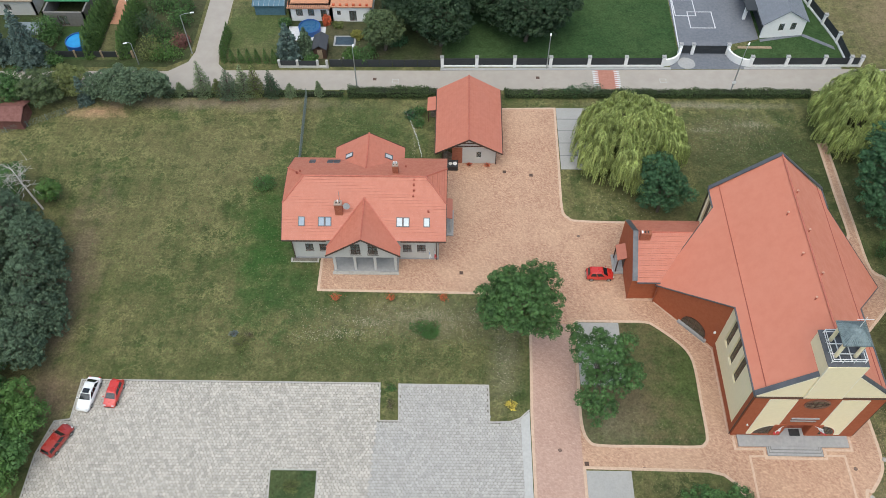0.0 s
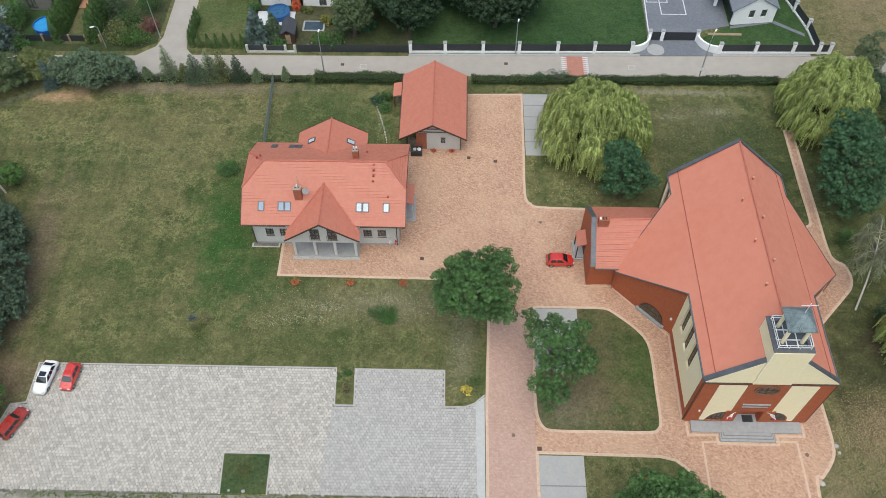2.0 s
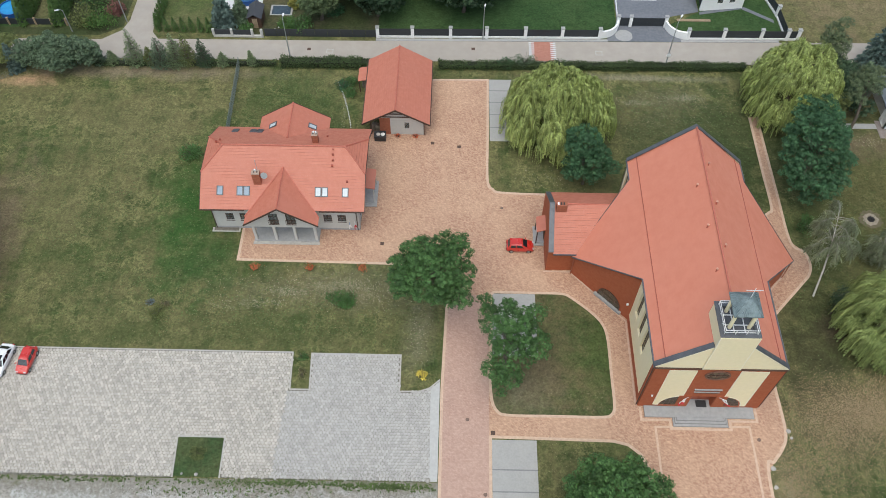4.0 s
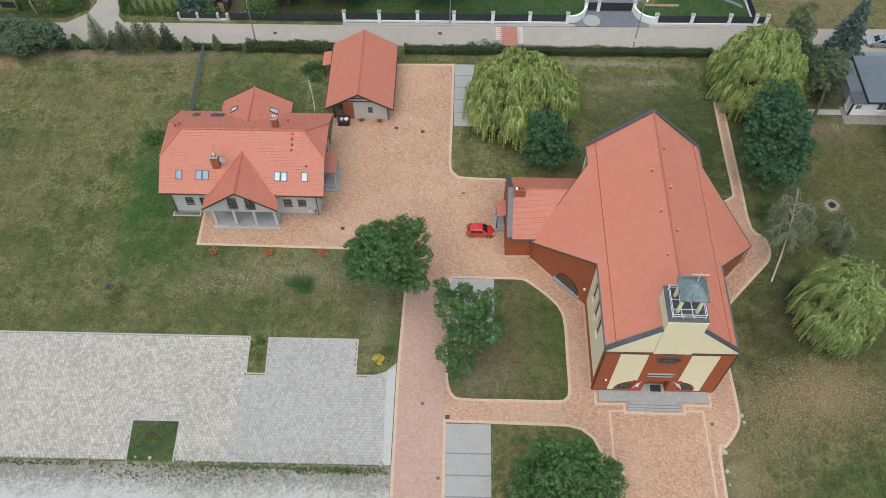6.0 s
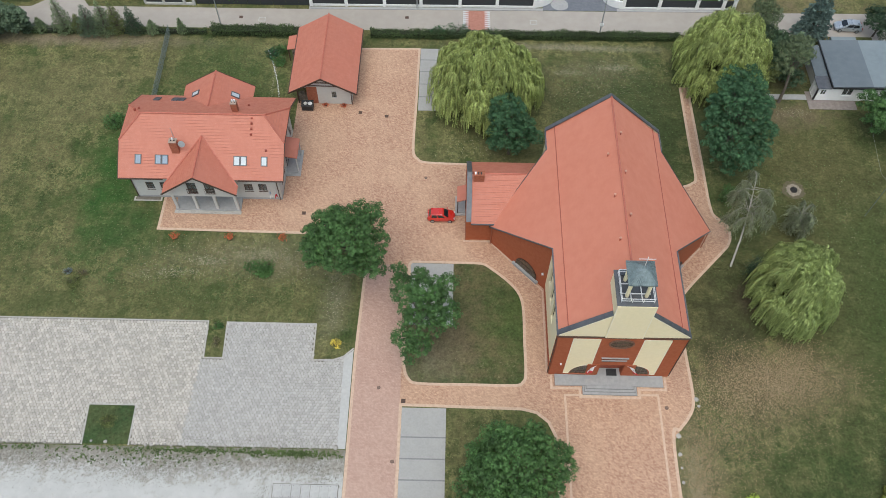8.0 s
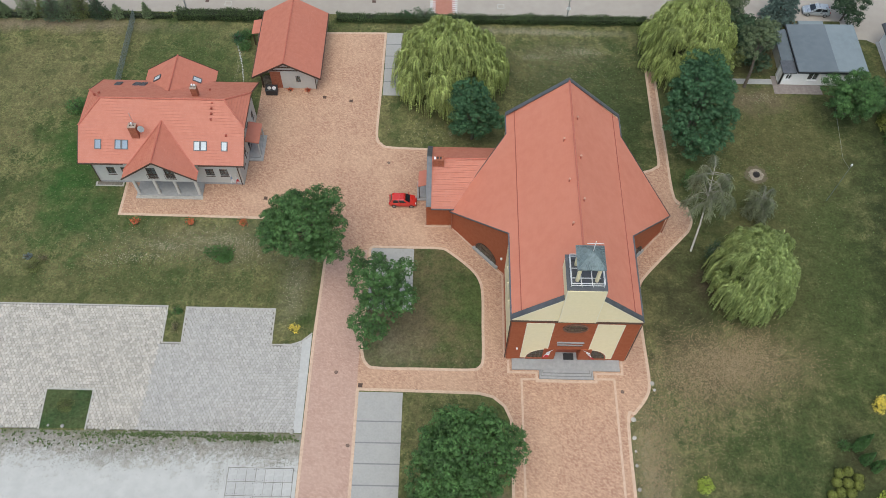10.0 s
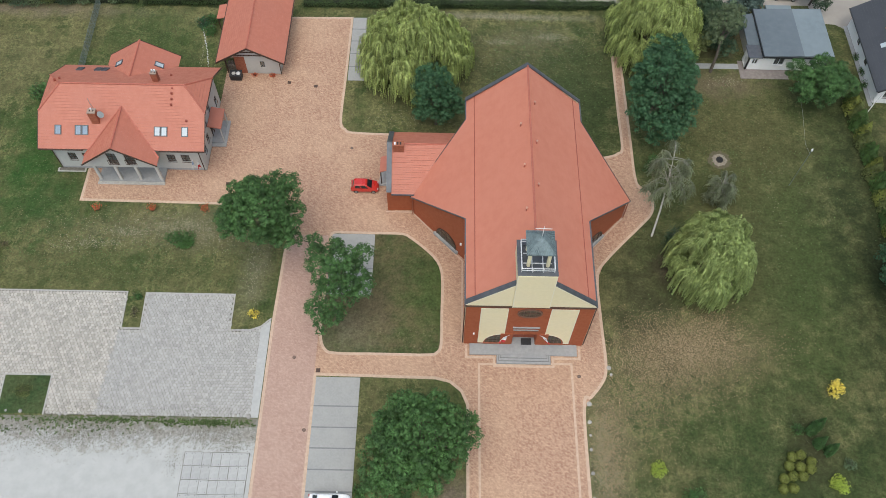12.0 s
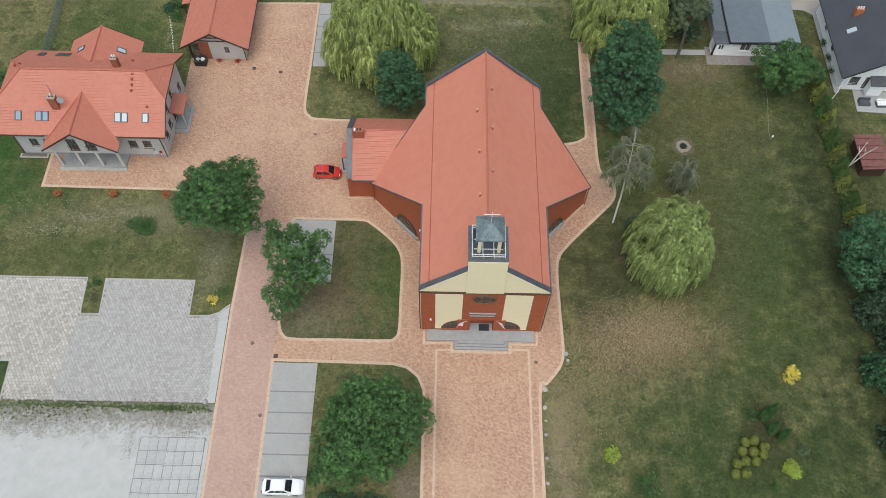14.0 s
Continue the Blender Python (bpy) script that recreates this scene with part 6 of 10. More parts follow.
part("gutter", beam((-6.9, RS - 0.06, eave_z - 0.08), (RE, RS - 0.06, eave_z - 0.08), 0.14, 0.12), BROWN_WOOD, house)
part("soffit", boxes((RW + 0.1, RE - 0.1, RS + 0.1, HS, eave_z - 0.20, eave_z - 0.14)), BROWN_WOOD, house)
for x in (HW + 0.1, HE - 0.25):
    part("downpipe", tube([(x, RS, eave_z - 0.1), (x, HS - 0.10, eave_z - 0.7), (x, HS - 0.10, 0.1)], 0.06, 7), BROWN_WOOD, house)

# gabled porch on the south
PX, PS, PE_, PT = -11.6, 59.4, 4.72, 8.15
hw = 4.72
pp = (PT - PE_) / hw
lp = math.hypot(1, pp)
cut = lambda z: RS + (z - eave_z) / HP
for side in (-1, 1):
    slope("porch_roof", (PX + side * hw, 0, PE_), (0, 1, 0), (-side, 0, pp), [(PS, 0), (cut(PE_) + 0.2, 0), (cut(PT) + 0.05, hw * lp), (PS, hw * lp)], house, ROOF_TILE, 0.42, 0.014)
    part("bargeboard", beam((PX + side * (hw + 0.05), PS - 0.03, PE_ - 0.06), (PX, PS - 0.03, PT - 0.04), 0.06, 0.22, None, (0, 0, 1)), BROWN_WOOD, house)
    part("valley", beam((PX + side * hw, cut(PE_) + 0.15, PE_ + 0.12), (PX, cut(PT) + 0.05, PT + 0.10), 0.20, 0.03), RIDGE_TILE, house)
cap(house, (PX, PS, PT + 0.03), (PX, cut(PT), PT + 0.05))
GS, GW, GE = 60.3, -15.75, -7.45
doors = [(2.55, 3.75, 3.75, 6.0), (4.75, 5.95, 3.75, 6.0)]
part("porch_wall", wall((GW, GS), (GE, GS), 3.2, 4.95, 0.3, [(a, b, 3.75, 4.95) for a, b, _, _ in doors]), PALE_WALL, house)
up_z = lambda u: PT - pp * abs(GW + u - PX) - 0.18
bm = bmesh.new()
for ua, ub in ((0.3, doors[0][0]), (doors[0][1], doors[1][0]), (doors[1][1], GE - GW - 0.3)):
    us = sorted({ua, ub, *([PX - GW] if ua < PX - GW < ub else [])})
    pts = [(GW + ua, GS, 4.95), (GW + ub, GS, 4.95)] + [(GW + u, GS, max(4.96, up_z(u))) for u in us[::-1]]
    solid(pts, (0, 0.3, 0), bm)
for d in doors:
    us = (d[0], d[1])
    if min(up_z(u) for u in us) > 6.05:
        solid([(GW + us[0], GS, 6.0), (GW + us[1], GS, 6.0), (GW + us[1], GS, up_z(us[1])), (GW + us[0], GS, up_z(us[0]))], (0, 0.3, 0), bm)
part("porch_gable", bm, PALE_WALL, house)
for d in doors:
    win = window(house, (GW, GS), (GE, GS), d[0], d[1], d[2], d[3], BROWN_WOOD, (1, 2), 0.08, None, name="balcony_door")
    bm = bmesh.new()
    u0, u1 = GW + d[0] - 0.1, GW + d[1] + 0.1
    for z in (3.85, 4.75):
        beam((u0, GS - 0.12, z), (u1, GS - 0.12, z), 0.05, 0.05, bm)
    k = 0
    while u0 + k * 0.2 < u1:
        beam((u0 + k * 0.2, GS - 0.12, 3.85), (u0 + k * 0.2, GS - 0.12, 4.75), 0.03, 0.03, bm)
        k += 1
    part("balcony_rail", bm, BROWN_WOOD, win)
for side, x in ((-1, GW), (1, GE - 0.3)):
    part("porch_side_wall", boxes((x, x + 0.3, GS + 0.3, HS, 3.2, PE_ - 0.05)), PALE_WALL, house)
part("porch_ceiling", boxes((GW + 0.3, GE - 0.3, GS + 0.3, HS, 3.2, 3.4)), PALE_WALL, house)
for x in (GW + 0.2, GW + 2.85, GE - 2.85, GE - 0.2):
    part("column", boxes((x - 0.17, x + 0.17, GS + 0.02, GS + 0.34, 0.3, 3.2)), PALE_WALL, house, "square pale column")
part("porch_floor", boxes((GW - 0.1, GE + 0.1, GS - 0.1, HS, 0, 0.3)), SIDEWALK, house)
part("porch_step", boxes((GW - 0.2, GE + 0.2, GS - 0.55, GS - 0.1, 0, 0.15)), KERB_STONE, house, "grey cobbled step")

# rear wing
WX, WZ0, WT, WN = -11.8, 4.95, 7.85, 77.75
hw2 = 4.78
wp = (WT - WZ0) / hw2
lw = math.hypot(1, wp)
north_cut = lambda z: HR + (HTOP - z) / HP
for side in (-1, 1):
    slope("wing_roof", (WX + side * hw2, 0, WZ0), (0, 1, 0), (-side, 0, wp), [(north_cut(WZ0) - 0.1, 0), (WN, 0), (WN, hw2 * lw), (north_cut(WT) - 0.05, hw2 * lw)], house, ROOF_TILE, 0.40, 0.012)
    part("bargeboard", beam((WX + side * (hw2 + 0.05), WN, WZ0 - 0.06), (WX, WN, WT - 0.04), 0.06, 0.2), BROWN_WOOD, house)
cap(house, (WX, north_cut(WT), WT + 0.03), (WX, WN, WT + 0.03))
part("wing_wall", boxes((WX - 3.9, WX - 3.6, HN, 76.9, 0, WZ0 + 0.3), (WX + 3.6, WX + 3.9, HN, 76.9, 0, WZ0 + 0.3)), PALE_WALL, house)
part("wing_gable", solid([(WX - 3.9, 76.9, 0), (WX + 3.9, 76.9, 0), (WX + 3.9, 76.9, WZ0 + 0.35), (WX, 76.9, WT - 0.2), (WX - 3.9, 76.9, WZ0 + 0.35)], (0, -0.3, 0)), PALE_WALL, house)


def roof_window(centre, along, upward, w, h, pane_mat):
    c, a, b = Vector(centre), Vector(along).normalized(), Vector(upward).normalized()
    n = a.cross(b).normalized()
    n = n if n.z > 0 else -n
    ring = bmesh.new()
    f = 0.10
    for u0, u1, v0, v1 in ((-w / 2, w / 2, -h / 2, -h / 2 + f), (-w / 2, w / 2, h / 2 - f, h / 2), (-w / 2, -w / 2 + f, -h / 2 + f, h / 2 - f), (w / 2 - f, w / 2, -h / 2 + f, h / 2 - f)):
        solid([c + a * u + b * v - n * 0.02 for u, v in ((u0, v0), (u1, v0), (u1, v1), (u0, v1))], n * 0.15, ring)
    win = part("roof_window", ring, GREY_SHEET, house)
    part("pane", solid([c + a * u + b * v + n * 0.05 for u, v in ((-w / 2 + f, -h / 2 + f), (w / 2 - f, -h / 2 + f), (w / 2 - f, h / 2 - f), (-w / 2 + f, h / 2 - f))], n * 0.02), pane_mat, win)


for x, m in ((-19.55, BLIND_BLUE), (-17.0, BLIND_BLUE), (-16.15, BLIND_BLUE), (-7.05, BLIND_WHITE), (-6.2, BLIND_WHITE), (-3.6, BLIND_WHITE)):
    roof_window((x, 63.45, eave_z + HP * (63.45 - RS)), (1, 0, 0), (0, 1, HP), 0.82, 1.22, m)
roof_window((-14.4, 75.0, WT - wp * 2.6), (0, 1, 0), (1, 0, wp), 0.8, 1.2, BLIND_WHITE)
roof_window((-9.1, 74.9, WT - wp * 2.7), (0, 1, 0), (-1, 0, wp), 0.8, 1.2, BLIND_WHITE)
for x in (-19.3, -16.9, -16.0):
    roof_window((x, 73.8, HTOP - HP * (73.8 - HR)), (1, 0, 0), (0, -1, HP), 0.8, 1.2, GREY_SHEET)


CHIMNEY_TOP = material("weathered_flaunching", (0.40, 0.30, 0.24), (0.30, 0.21, 0.16), fine=4)


def chimney(x, y, w, d, z0, z1, pots):
    ch = part("chimney", boxes((x - w / 2, x + w / 2, y - d / 2, y + d / 2, z0, z1)), BRICK_RED, house, "red clinker chimney")
    part("chimney_cap", boxes((x - w / 2 - 0.03, x + w / 2 + 0.03, y - d / 2 - 0.03, y + d / 2 + 0.03, z1, z1 + 0.06)), CHIMNEY_TOP, ch)
    for px, py in pots:
        part("chimney_pot", tube([(x + px, y + py, z1 + 0.05), (x + px, y + py, z1 + 0.34)], 0.10, 9), WHITE_METAL, ch)
    for px in (-0.2, 0.2):
        part("flue", boxes((x + px - 0.09, x + px + 0.09, y - 0.1, y + 0.1, z1 + 0.055, z1 + 0.075)), CHAR, ch)


chimney(-14.75, 64.5, 0.95, 0.75, 6.6, 9.0, ((-0.05, 0.2),))
chimney(-7.75, 69.9, 0.75, 0.7, 8.4, 10.3, ((-0.15, 0.15), (0.15, 0.15)))
dish = part("satellite_dish", tube([(-13.7, 64.45, 8.55), (-13.7, 64.38, 8.58), (-13.7, 64.30, 8.62)], [0.12, 0.36, 0.44], 16), GALVANISED, house, "round grey satellite dish")
part("dish_arm", beam((-14.28, 64.6, 8.4), (-13.7, 64.45, 8.55), 0.05, 0.05), GALVANISED, dish)
part("antenna_mast", tube([(-14.5, 64.7, 8.8), (-14.5, 64.7, 11.2)], 0.03, 6), GALVANISED, house)
vents = ((-5.35, 66.3), (-5.3, 66.9), (-5.3, 67.5), (-5.25, 68.1), (-20.5, 69.4), (-20.2, 70.0), (-3.4, 64.6), (-12.0, 63.0), (-6.6, 72.0))
for x, y in vents:
    z = min(HTOP - HP * abs(y - HR), 9.3)
    part("roof_vent", boxes((x - 0.12, x + 0.12, y - 0.1, y + 0.1, z - 0.1, z + 0.22)), ROOF_SEAM, house)

# side entrance
ent = part("entry_canopy", solid([(-2.1, 66.85, 3.35), (-2.1, 70.2, 3.35), (-0.35, 70.2, 2.95), (-0.35, 66.85, 2.95)], (0, 0, 0.14)), ROOF_TILE, house, "small tiled canopy over the side entrance")
for y in (67.0, 70.05):
    part("canopy_post", boxes((-0.6, -0.46, y - 0.07, y + 0.07, 0.2, 2.95)), PALE_WALL, ent)
part("entry_steps", boxes((-2.15, -0.2, 66.2, 70.6, 0, 0.18), (-2.15, -0.6, 66.7, 70.2, 0.18, 0.36)), SIDEWALK, house)
part("apron", boxes((HW - 0.5, -18.0, 61.65, HS - 0.04, 0, 0.09)), KERB_STONE, house)
bed = thing("gravel_bed", (-20, 62, 0.09), "dark stone bed with low plants beside the house wall", "planting bed")
part("stones", boxes((HW - 0.25, -18.2, 61.8, HS - 0.08, 0.05, 0.14)), DARK_STONE, bed)
flag(-3.5, HS - 0.05, 2.3, 0.25, (FLAG_BLUE, FLAG_WHITE), label="white and blue flag hanging from a wall pole")
flag(-2.8, HS - 0.05, 2.3, 0.25, (FLAG_WHITE, FLAG_RED), label="white and red flag hanging from a wall pole")

# ---- the garage ----
garage = thing("garage_building", (1.85, 85, 0), "pale garage with terracotta gable roof and timber store", "garage")
GX, GS0, GN0, GEV, GRD, GH = 1.85, 78.55, 91.6, 2.95, 5.8, 4.75
gp = (GRD - GEV) / GH
lg = math.hypot(1, gp)
for side in (-1, 1):
    slope("roof_slope", (GX + side * GH, 0, GEV), (0, 1, 0), (-side, 0, gp), [(GS0, 0), (GN0, 0), (GN0, GH * lg), (GS0, GH * lg)], garage, ROOF_TILE, 0.40, 0.010)
    part("bargeboard", beam((GX + side * (GH + 0.04), GS0 - 0.03, GEV - 0.08), (GX, GS0 - 0.03, GRD - 0.06), 0.06, 0.24), BROWN_WOOD, garage)
    part("gutter", beam((GX + side * (GH + 0.07), GS0, GEV - 0.1), (GX + side * (GH + 0.07), GN0, GEV - 0.1), 0.13, 0.12), BROWN_WOOD, garage)
    part("side_wall", boxes(((-2.0, -1.75) if side < 0 else (5.45, 5.7)) + (79.4 if side > 0 else 83.0, 91.0, 0, GEV + 0.4)), PALE_WALL, garage)
cap(garage, (GX, GS0, GRD + 0.02), (GX, GN0, GRD + 0.02))
part("front_wall", wall((0.95, 79.4), (5.45, 79.4), 0, 3.1, 0.25, [(1.95, 2.75, 1.15, 2.5)]), PALE_WALL, garage)
window(garage, (0.95, 79.4), (5.45, 79.4), 1.95, 2.75, 1.15, 2.5, PALE_WALL, (0, 0), 0.05)
part("front_gable", solid([(-1.9, 79.45, 3.1), (5.6, 79.45, 3.1), (GX, 79.45, GRD - 0.25)], (0, 0.12, 0)), PALE_WALL, garage)
for z, h in ((3.5, 2.9), (4.1, 2.2), (4.65, 1.3)):
    part("gable_board", boxes((GX - h, GX + h, 79.36, 79.42, z, z + 0.14)), BROWN_WOOD, garage)
part("store_wall", boxes((-0.55, 0.95, 79.42, 79.62, 0, 3.3)), BRICK_RED, garage, "rust-red store wall")
part("store_post", boxes((-1.95, -1.75, 79.4, 79.6, 0, 3.05)), BROWN_WOOD, garage)
part("back_wall", boxes((-1.75, 5.45, 90.75, 91.0, 0, GEV + 0.45)), PALE_WALL, garage)
part("downpipe", tube([(5.75, 79.25, 2.9), (5.75, 79.25, 0.1)], 0.06, 7), BROWN_WOOD, garage)
part("lean_to", solid([(-4.3, 87.6, 2.3), (-4.3, 90.4, 2.3), (-2.2, 90.4, 2.75), (-2.2, 87.6, 2.75)], (0, 0, 0.1)), ROOF_TILE, garage, "small tiled lean-to roof")
for y in (87.8, 90.2):
    part("lean_to_post", boxes((-4.2, -4.05, y - 0.07, y + 0.07, 0, 2.3)), BROWN_WOOD, garage)

rng = random.Random(5)
for bx, by, n, tagline in ((-1.15, 79.75, 40, "stacked split firewood under the garage eaves"), (-3.2, 88.6, 26, "split firewood under the lean-to")):
    pile = thing("firewood_pile", (bx, by, 0), tagline, "firewood")
    for k in range(n):
        x, z = bx - 0.55 + 0.18 * (k % 7) + rng.uniform(-0.03, 0.03), 0.12 + 0.24 * (k // 7)
        part("log", tube([(x, by, z), (x, by + 0.5 + rng.uniform(0, 0.3), z)], rng.uniform(0.08, 0.12), 6), LOG_WOOD, pile)
bin_ob = thing("waste_bin", (-0.35, 78.4, 0.03), "black lidded waste container with white sacks", "waste bin")
part("body", boxes((-1.3, 0.3, 77.9, 78.9, 0.1, 0.95)), BLACK_METAL, bin_ob)
part("lid", solid([(-1.35, 77.85, 0.95), (0.35, 77.85, 0.95), (0.35, 78.95, 1.12), (-1.35, 78.95, 1.12)], (0, 0, 0.06)), BLACK_METAL, bin_ob)
part("sack", tube([(-0.1, 78.3, 1.05), (-0.1, 78.3, 1.2), (-0.1, 78.3, 1.42)], [0.25, 0.32, 0.08], 9), FLAG_WHITE, bin_ob, "white refuse sack")
part("sack", tube([(-0.75, 78.3, 1.05), (-0.75, 78.3, 1.2), (-0.75, 78.3, 1.36)], [0.22, 0.28, 0.08], 9), PALE_WALL, bin_ob, "pale refuse sack")
for x in (2.0, 4.5):
    shrub("flower_shrub", x, 78.95, 0.55, 0.4, 0.45, RED_FLOWER, "low red flowering plant at the garage wall", int(x * 3), 260, 0.10)


# ---- cars ----
def round_off(bm, by):
    bmesh.ops.recalc_face_normals(bm, faces=bm.faces)
    sharp = [e for e in bm.edges if len(e.link_faces) == 2 and e.calc_face_angle() > 0.35]
    bmesh.ops.bevel(bm, geom=sharp, offset=by, segments=2, affect="EDGES", clamp_overlap=True)


def car(x, y, turn, length, width, height, paint, label, style="hatch", z=0.03):
    ob = thing("car", (x, y, z), label, "car", "parked cars", turn, True)
    w = width / 2
    L = length
    belt = height * 0.62
    if style == "sedan":
        hood, boot, cab = 0.28, 0.13, (0.09, 0.25, 0.55, 0.745)
    elif style == "estate":
        hood, boot, cab = 0.30, 0.0, (0.012, 0.07, 0.58, 0.72)
    else:
        hood, boot, cab = 0.25, 0.0, (0.045, 0.13, 0.56, 0.78)
    stations = [(0.0, 0.80, 0.36, belt * 0.72), (0.03, 0.93, 0.24, belt * (0.95 if boot else 0.99)), (0.12, 0.99, 0.20, belt * (0.985 if boot else 1.0)), (0.35, 1.0, 0.19, belt), (0.68, 1.0, 0.19, belt), (1 - hood + 0.02, 0.99, 0.19, belt * 0.97), (0.90, 0.96, 0.20, belt * 0.84), (0.97, 0.88, 0.23, belt * 0.70), (1.0, 0.74, 0.32, belt * 0.56)]
    bm = bmesh.new()
    rings = []
    for f, k, zb, zt in stations:
        px, hw = (f - 0.5) * L, w * k
        half = [(hw * 0.90, zb), (hw, zb + (zt - zb) * 0.30), (hw, zb + (zt - zb) * 0.72), (hw * 0.90, zt), (hw * 0.45, zt + 0.025)]
        rings.append([bm.verts.new((px, s, q)) for s, q in half] + [bm.verts.new((px, -s, q)) for s, q in half[::-1]])
    for a, b in zip(rings, rings[1:]):
        for k in range(10):
            bm.faces.new((a[k], a[(k + 1) % 10], b[(k + 1) % 10], b[k]))
    bm.faces.new(rings[0]), bm.faces.new(rings[-1][::-1])
    round_off(bm, 0.035)
    body = part("body", bm, paint, ob)
    r0, r1, f1, f0 = [(c - 0.5) * L for c in cab]
    lo, hi = w * 0.88, w * 0.68
    base = [(r0, lo), (f0, lo), (f0, -lo), (r0, -lo)]
    top = [(r1, hi), (f1, hi), (f1, -hi), (r1, -hi)]
    bm = bmesh.new()
    mid = [((a[0] + (b[0] - a[0]) * 0.93), a[1] + (b[1] - a[1]) * 0.9) for a, b in zip(base, top)]
    levels = [(base, belt - 0.03), (mid, height * 0.955), ([(p[0] * 0.94 + 0.03 * (r1 + f1), p[1] * 0.9) for p in top], height)]
    vs = [[bm.verts.new((*p, q)) for p in ps] for ps, q in levels]
    for a, b in zip(vs, vs[1:]):
        for k in range(4):
            bm.faces.new((a[k], a[(k + 1) % 4], b[(k + 1) % 4], b[k]))
    bm.faces.new(vs[-1])
    round_off(bm, 0.05)
    part("cabin", bm, paint, ob)
    zb, zt = belt + 0.02, height * 0.93

    def pane(name, a, b, s0, s1):
        """A pane on the cabin's side between base corner pair and top corner pair, inset."""
        A, B = Vector((*base[a], belt - 0.03)), Vector((*base[b], belt - 0.03))
        C, D = Vector((*mid[b], height * 0.955)), Vector((*mid[a], height * 0.955))
        g = lambda s, t: (A.lerp(B, s)).lerp(D.lerp(C, s), t)
        n = (B - A).cross(D - A).normalized()
        c = (A + B + C + D) / 4
        n = n if n.dot(c - Vector((0, 0, height * 0.7))) > 0 else -n
        part(name, solid([g(s0, 0.12) + n * 0.004, g(s1, 0.12) + n * 0.004, g(s1, 0.90) + n * 0.004, g(s0, 0.90) + n * 0.004], n * 0.012), CAR_GLASS, ob)
    pane("windscreen", 1, 2, 0.06, 0.94)
    pane("rear_window", 3, 0, 0.08, 0.92)
    for a, b in ((0, 1), (2, 3)):
        for s0, s1 in (((0.12, 0.44), (0.49, 0.84)) if style == "hatch" else ((0.08, 0.36), (0.39, 0.64), (0.67, 0.93))) if a == 0 else (((0.16, 0.51), (0.56, 0.88)) if style == "hatch" else ((0.08, 0.36), (0.39, 0.64), (0.67, 0.93))):
            pane("side_window", a, b, s0, s1)
    for fx in (0.185, 0.815):
        for sy in (-1, 1):
            px, r = (fx - 0.5) * L, height * 0.205
            wheel = part("wheel", tube([(px, sy * (w - 0.20), r), (px, sy * (w + 0.005), r)], r, 16), RUBBER, ob)
            part("rim", tube([(px, sy * (w + 0.004), r), (px, sy * (w + 0.018), r)], r * 0.62, 12), GALVANISED, wheel)
    for sy in (-1, 1):
        part("headlight", boxes((0.455 * L, 0.487 * L, sy * w * 0.62 - 0.14, sy * w * 0.62 + 0.14, belt * 0.62, belt * 0.74)), LAMP_CLEAR, ob)
        part("tail_light", boxes((-0.500 * L, -0.472 * L, sy * w * 0.70 - 0.10, sy * w * 0.70 + 0.10, belt * 0.66, belt * 0.92)), LAMP_RED, ob)
        mx = (cab[3] - 0.5) * L - 0.25
        part("mirror", boxes((mx - 0.06, mx + 0.06, sy * (w + 0.08) - 0.08, sy * (w + 0.08) + 0.08, belt, belt + 0.12)), paint, ob)
    part("bumper", boxes((0.478 * L, 0.503 * L, -w * 0.70, w * 0.70, 0.26, 0.40)), paint if style != "hatch" else BLACK_METAL, ob)
    part("bumper", boxes((-0.506 * L, -0.485 * L, -w * 0.76, w * 0.76, 0.28, 0.44)), paint if style != "hatch" else BLACK_METAL, ob)
    part("number_plate", boxes((-0.512 * L, -0.506 * L, -0.25, 0.25, 0.45, 0.56)), WHITE_METAL, ob)
    return ob


car(18.9, 59.9, 0, 3.55, 1.62, 1.48, CAR_RED, "small red hatchback parked on the brick yard")
car(17.7, 19.5, 0, 4.35, 1.75, 1.42, CAR_WHITE, "white saloon car parked in a grey bay", "sedan", 0.08)
saloon = car(-43.15, 42.0, -97, 4.3, 1.72, 1.40, CAR_WHITE, "white saloon car with a black roof hatch on the hexagon paving", "sedan")
part("roof_hatch", boxes((-0.28, 0.32, -0.40, 0.40, 1.39, 1.412)), CAR_GLASS, saloon, "black glass roof hatch")
car(-40.2, 42.1, -96, 3.5, 1.58, 1.42, CAR_RED, "small red hatchback on the hexagon paving")
car(-45.15, 36.2, 66, 4.0, 1.66, 1.42, CAR_DARK_RED, "dark red estate car on the hexagon paving", "estate")
car(80.8, 96.9, 176, 4.05, 1.72, 1.48, CAR_SILVER, "silver hatchback parked on the lane", "hatch", 0.02)


# ---- street: fence, gate, lamps ----
fence = thing("boundary_fence", (30, 100.4, 0), "white pillared wall with dark panels along the lane", "fence")
fy = lambda x: 99.95 + 0.0125 * x


def pillar(x, y, h=2.0, s=0.5, parent=fence):
    p = part("pillar", boxes((x - s / 2, x + s / 2, y - s / 2, y + s / 2, 0, h)), WHITE_WALL, parent)
    part("pillar_cap", boxes((x - s / 2 - 0.06, x + s / 2 + 0.06, y - s / 2 - 0.06, y + s / 2 + 0.06, h, h + 0.10)), SIDEWALK, p)


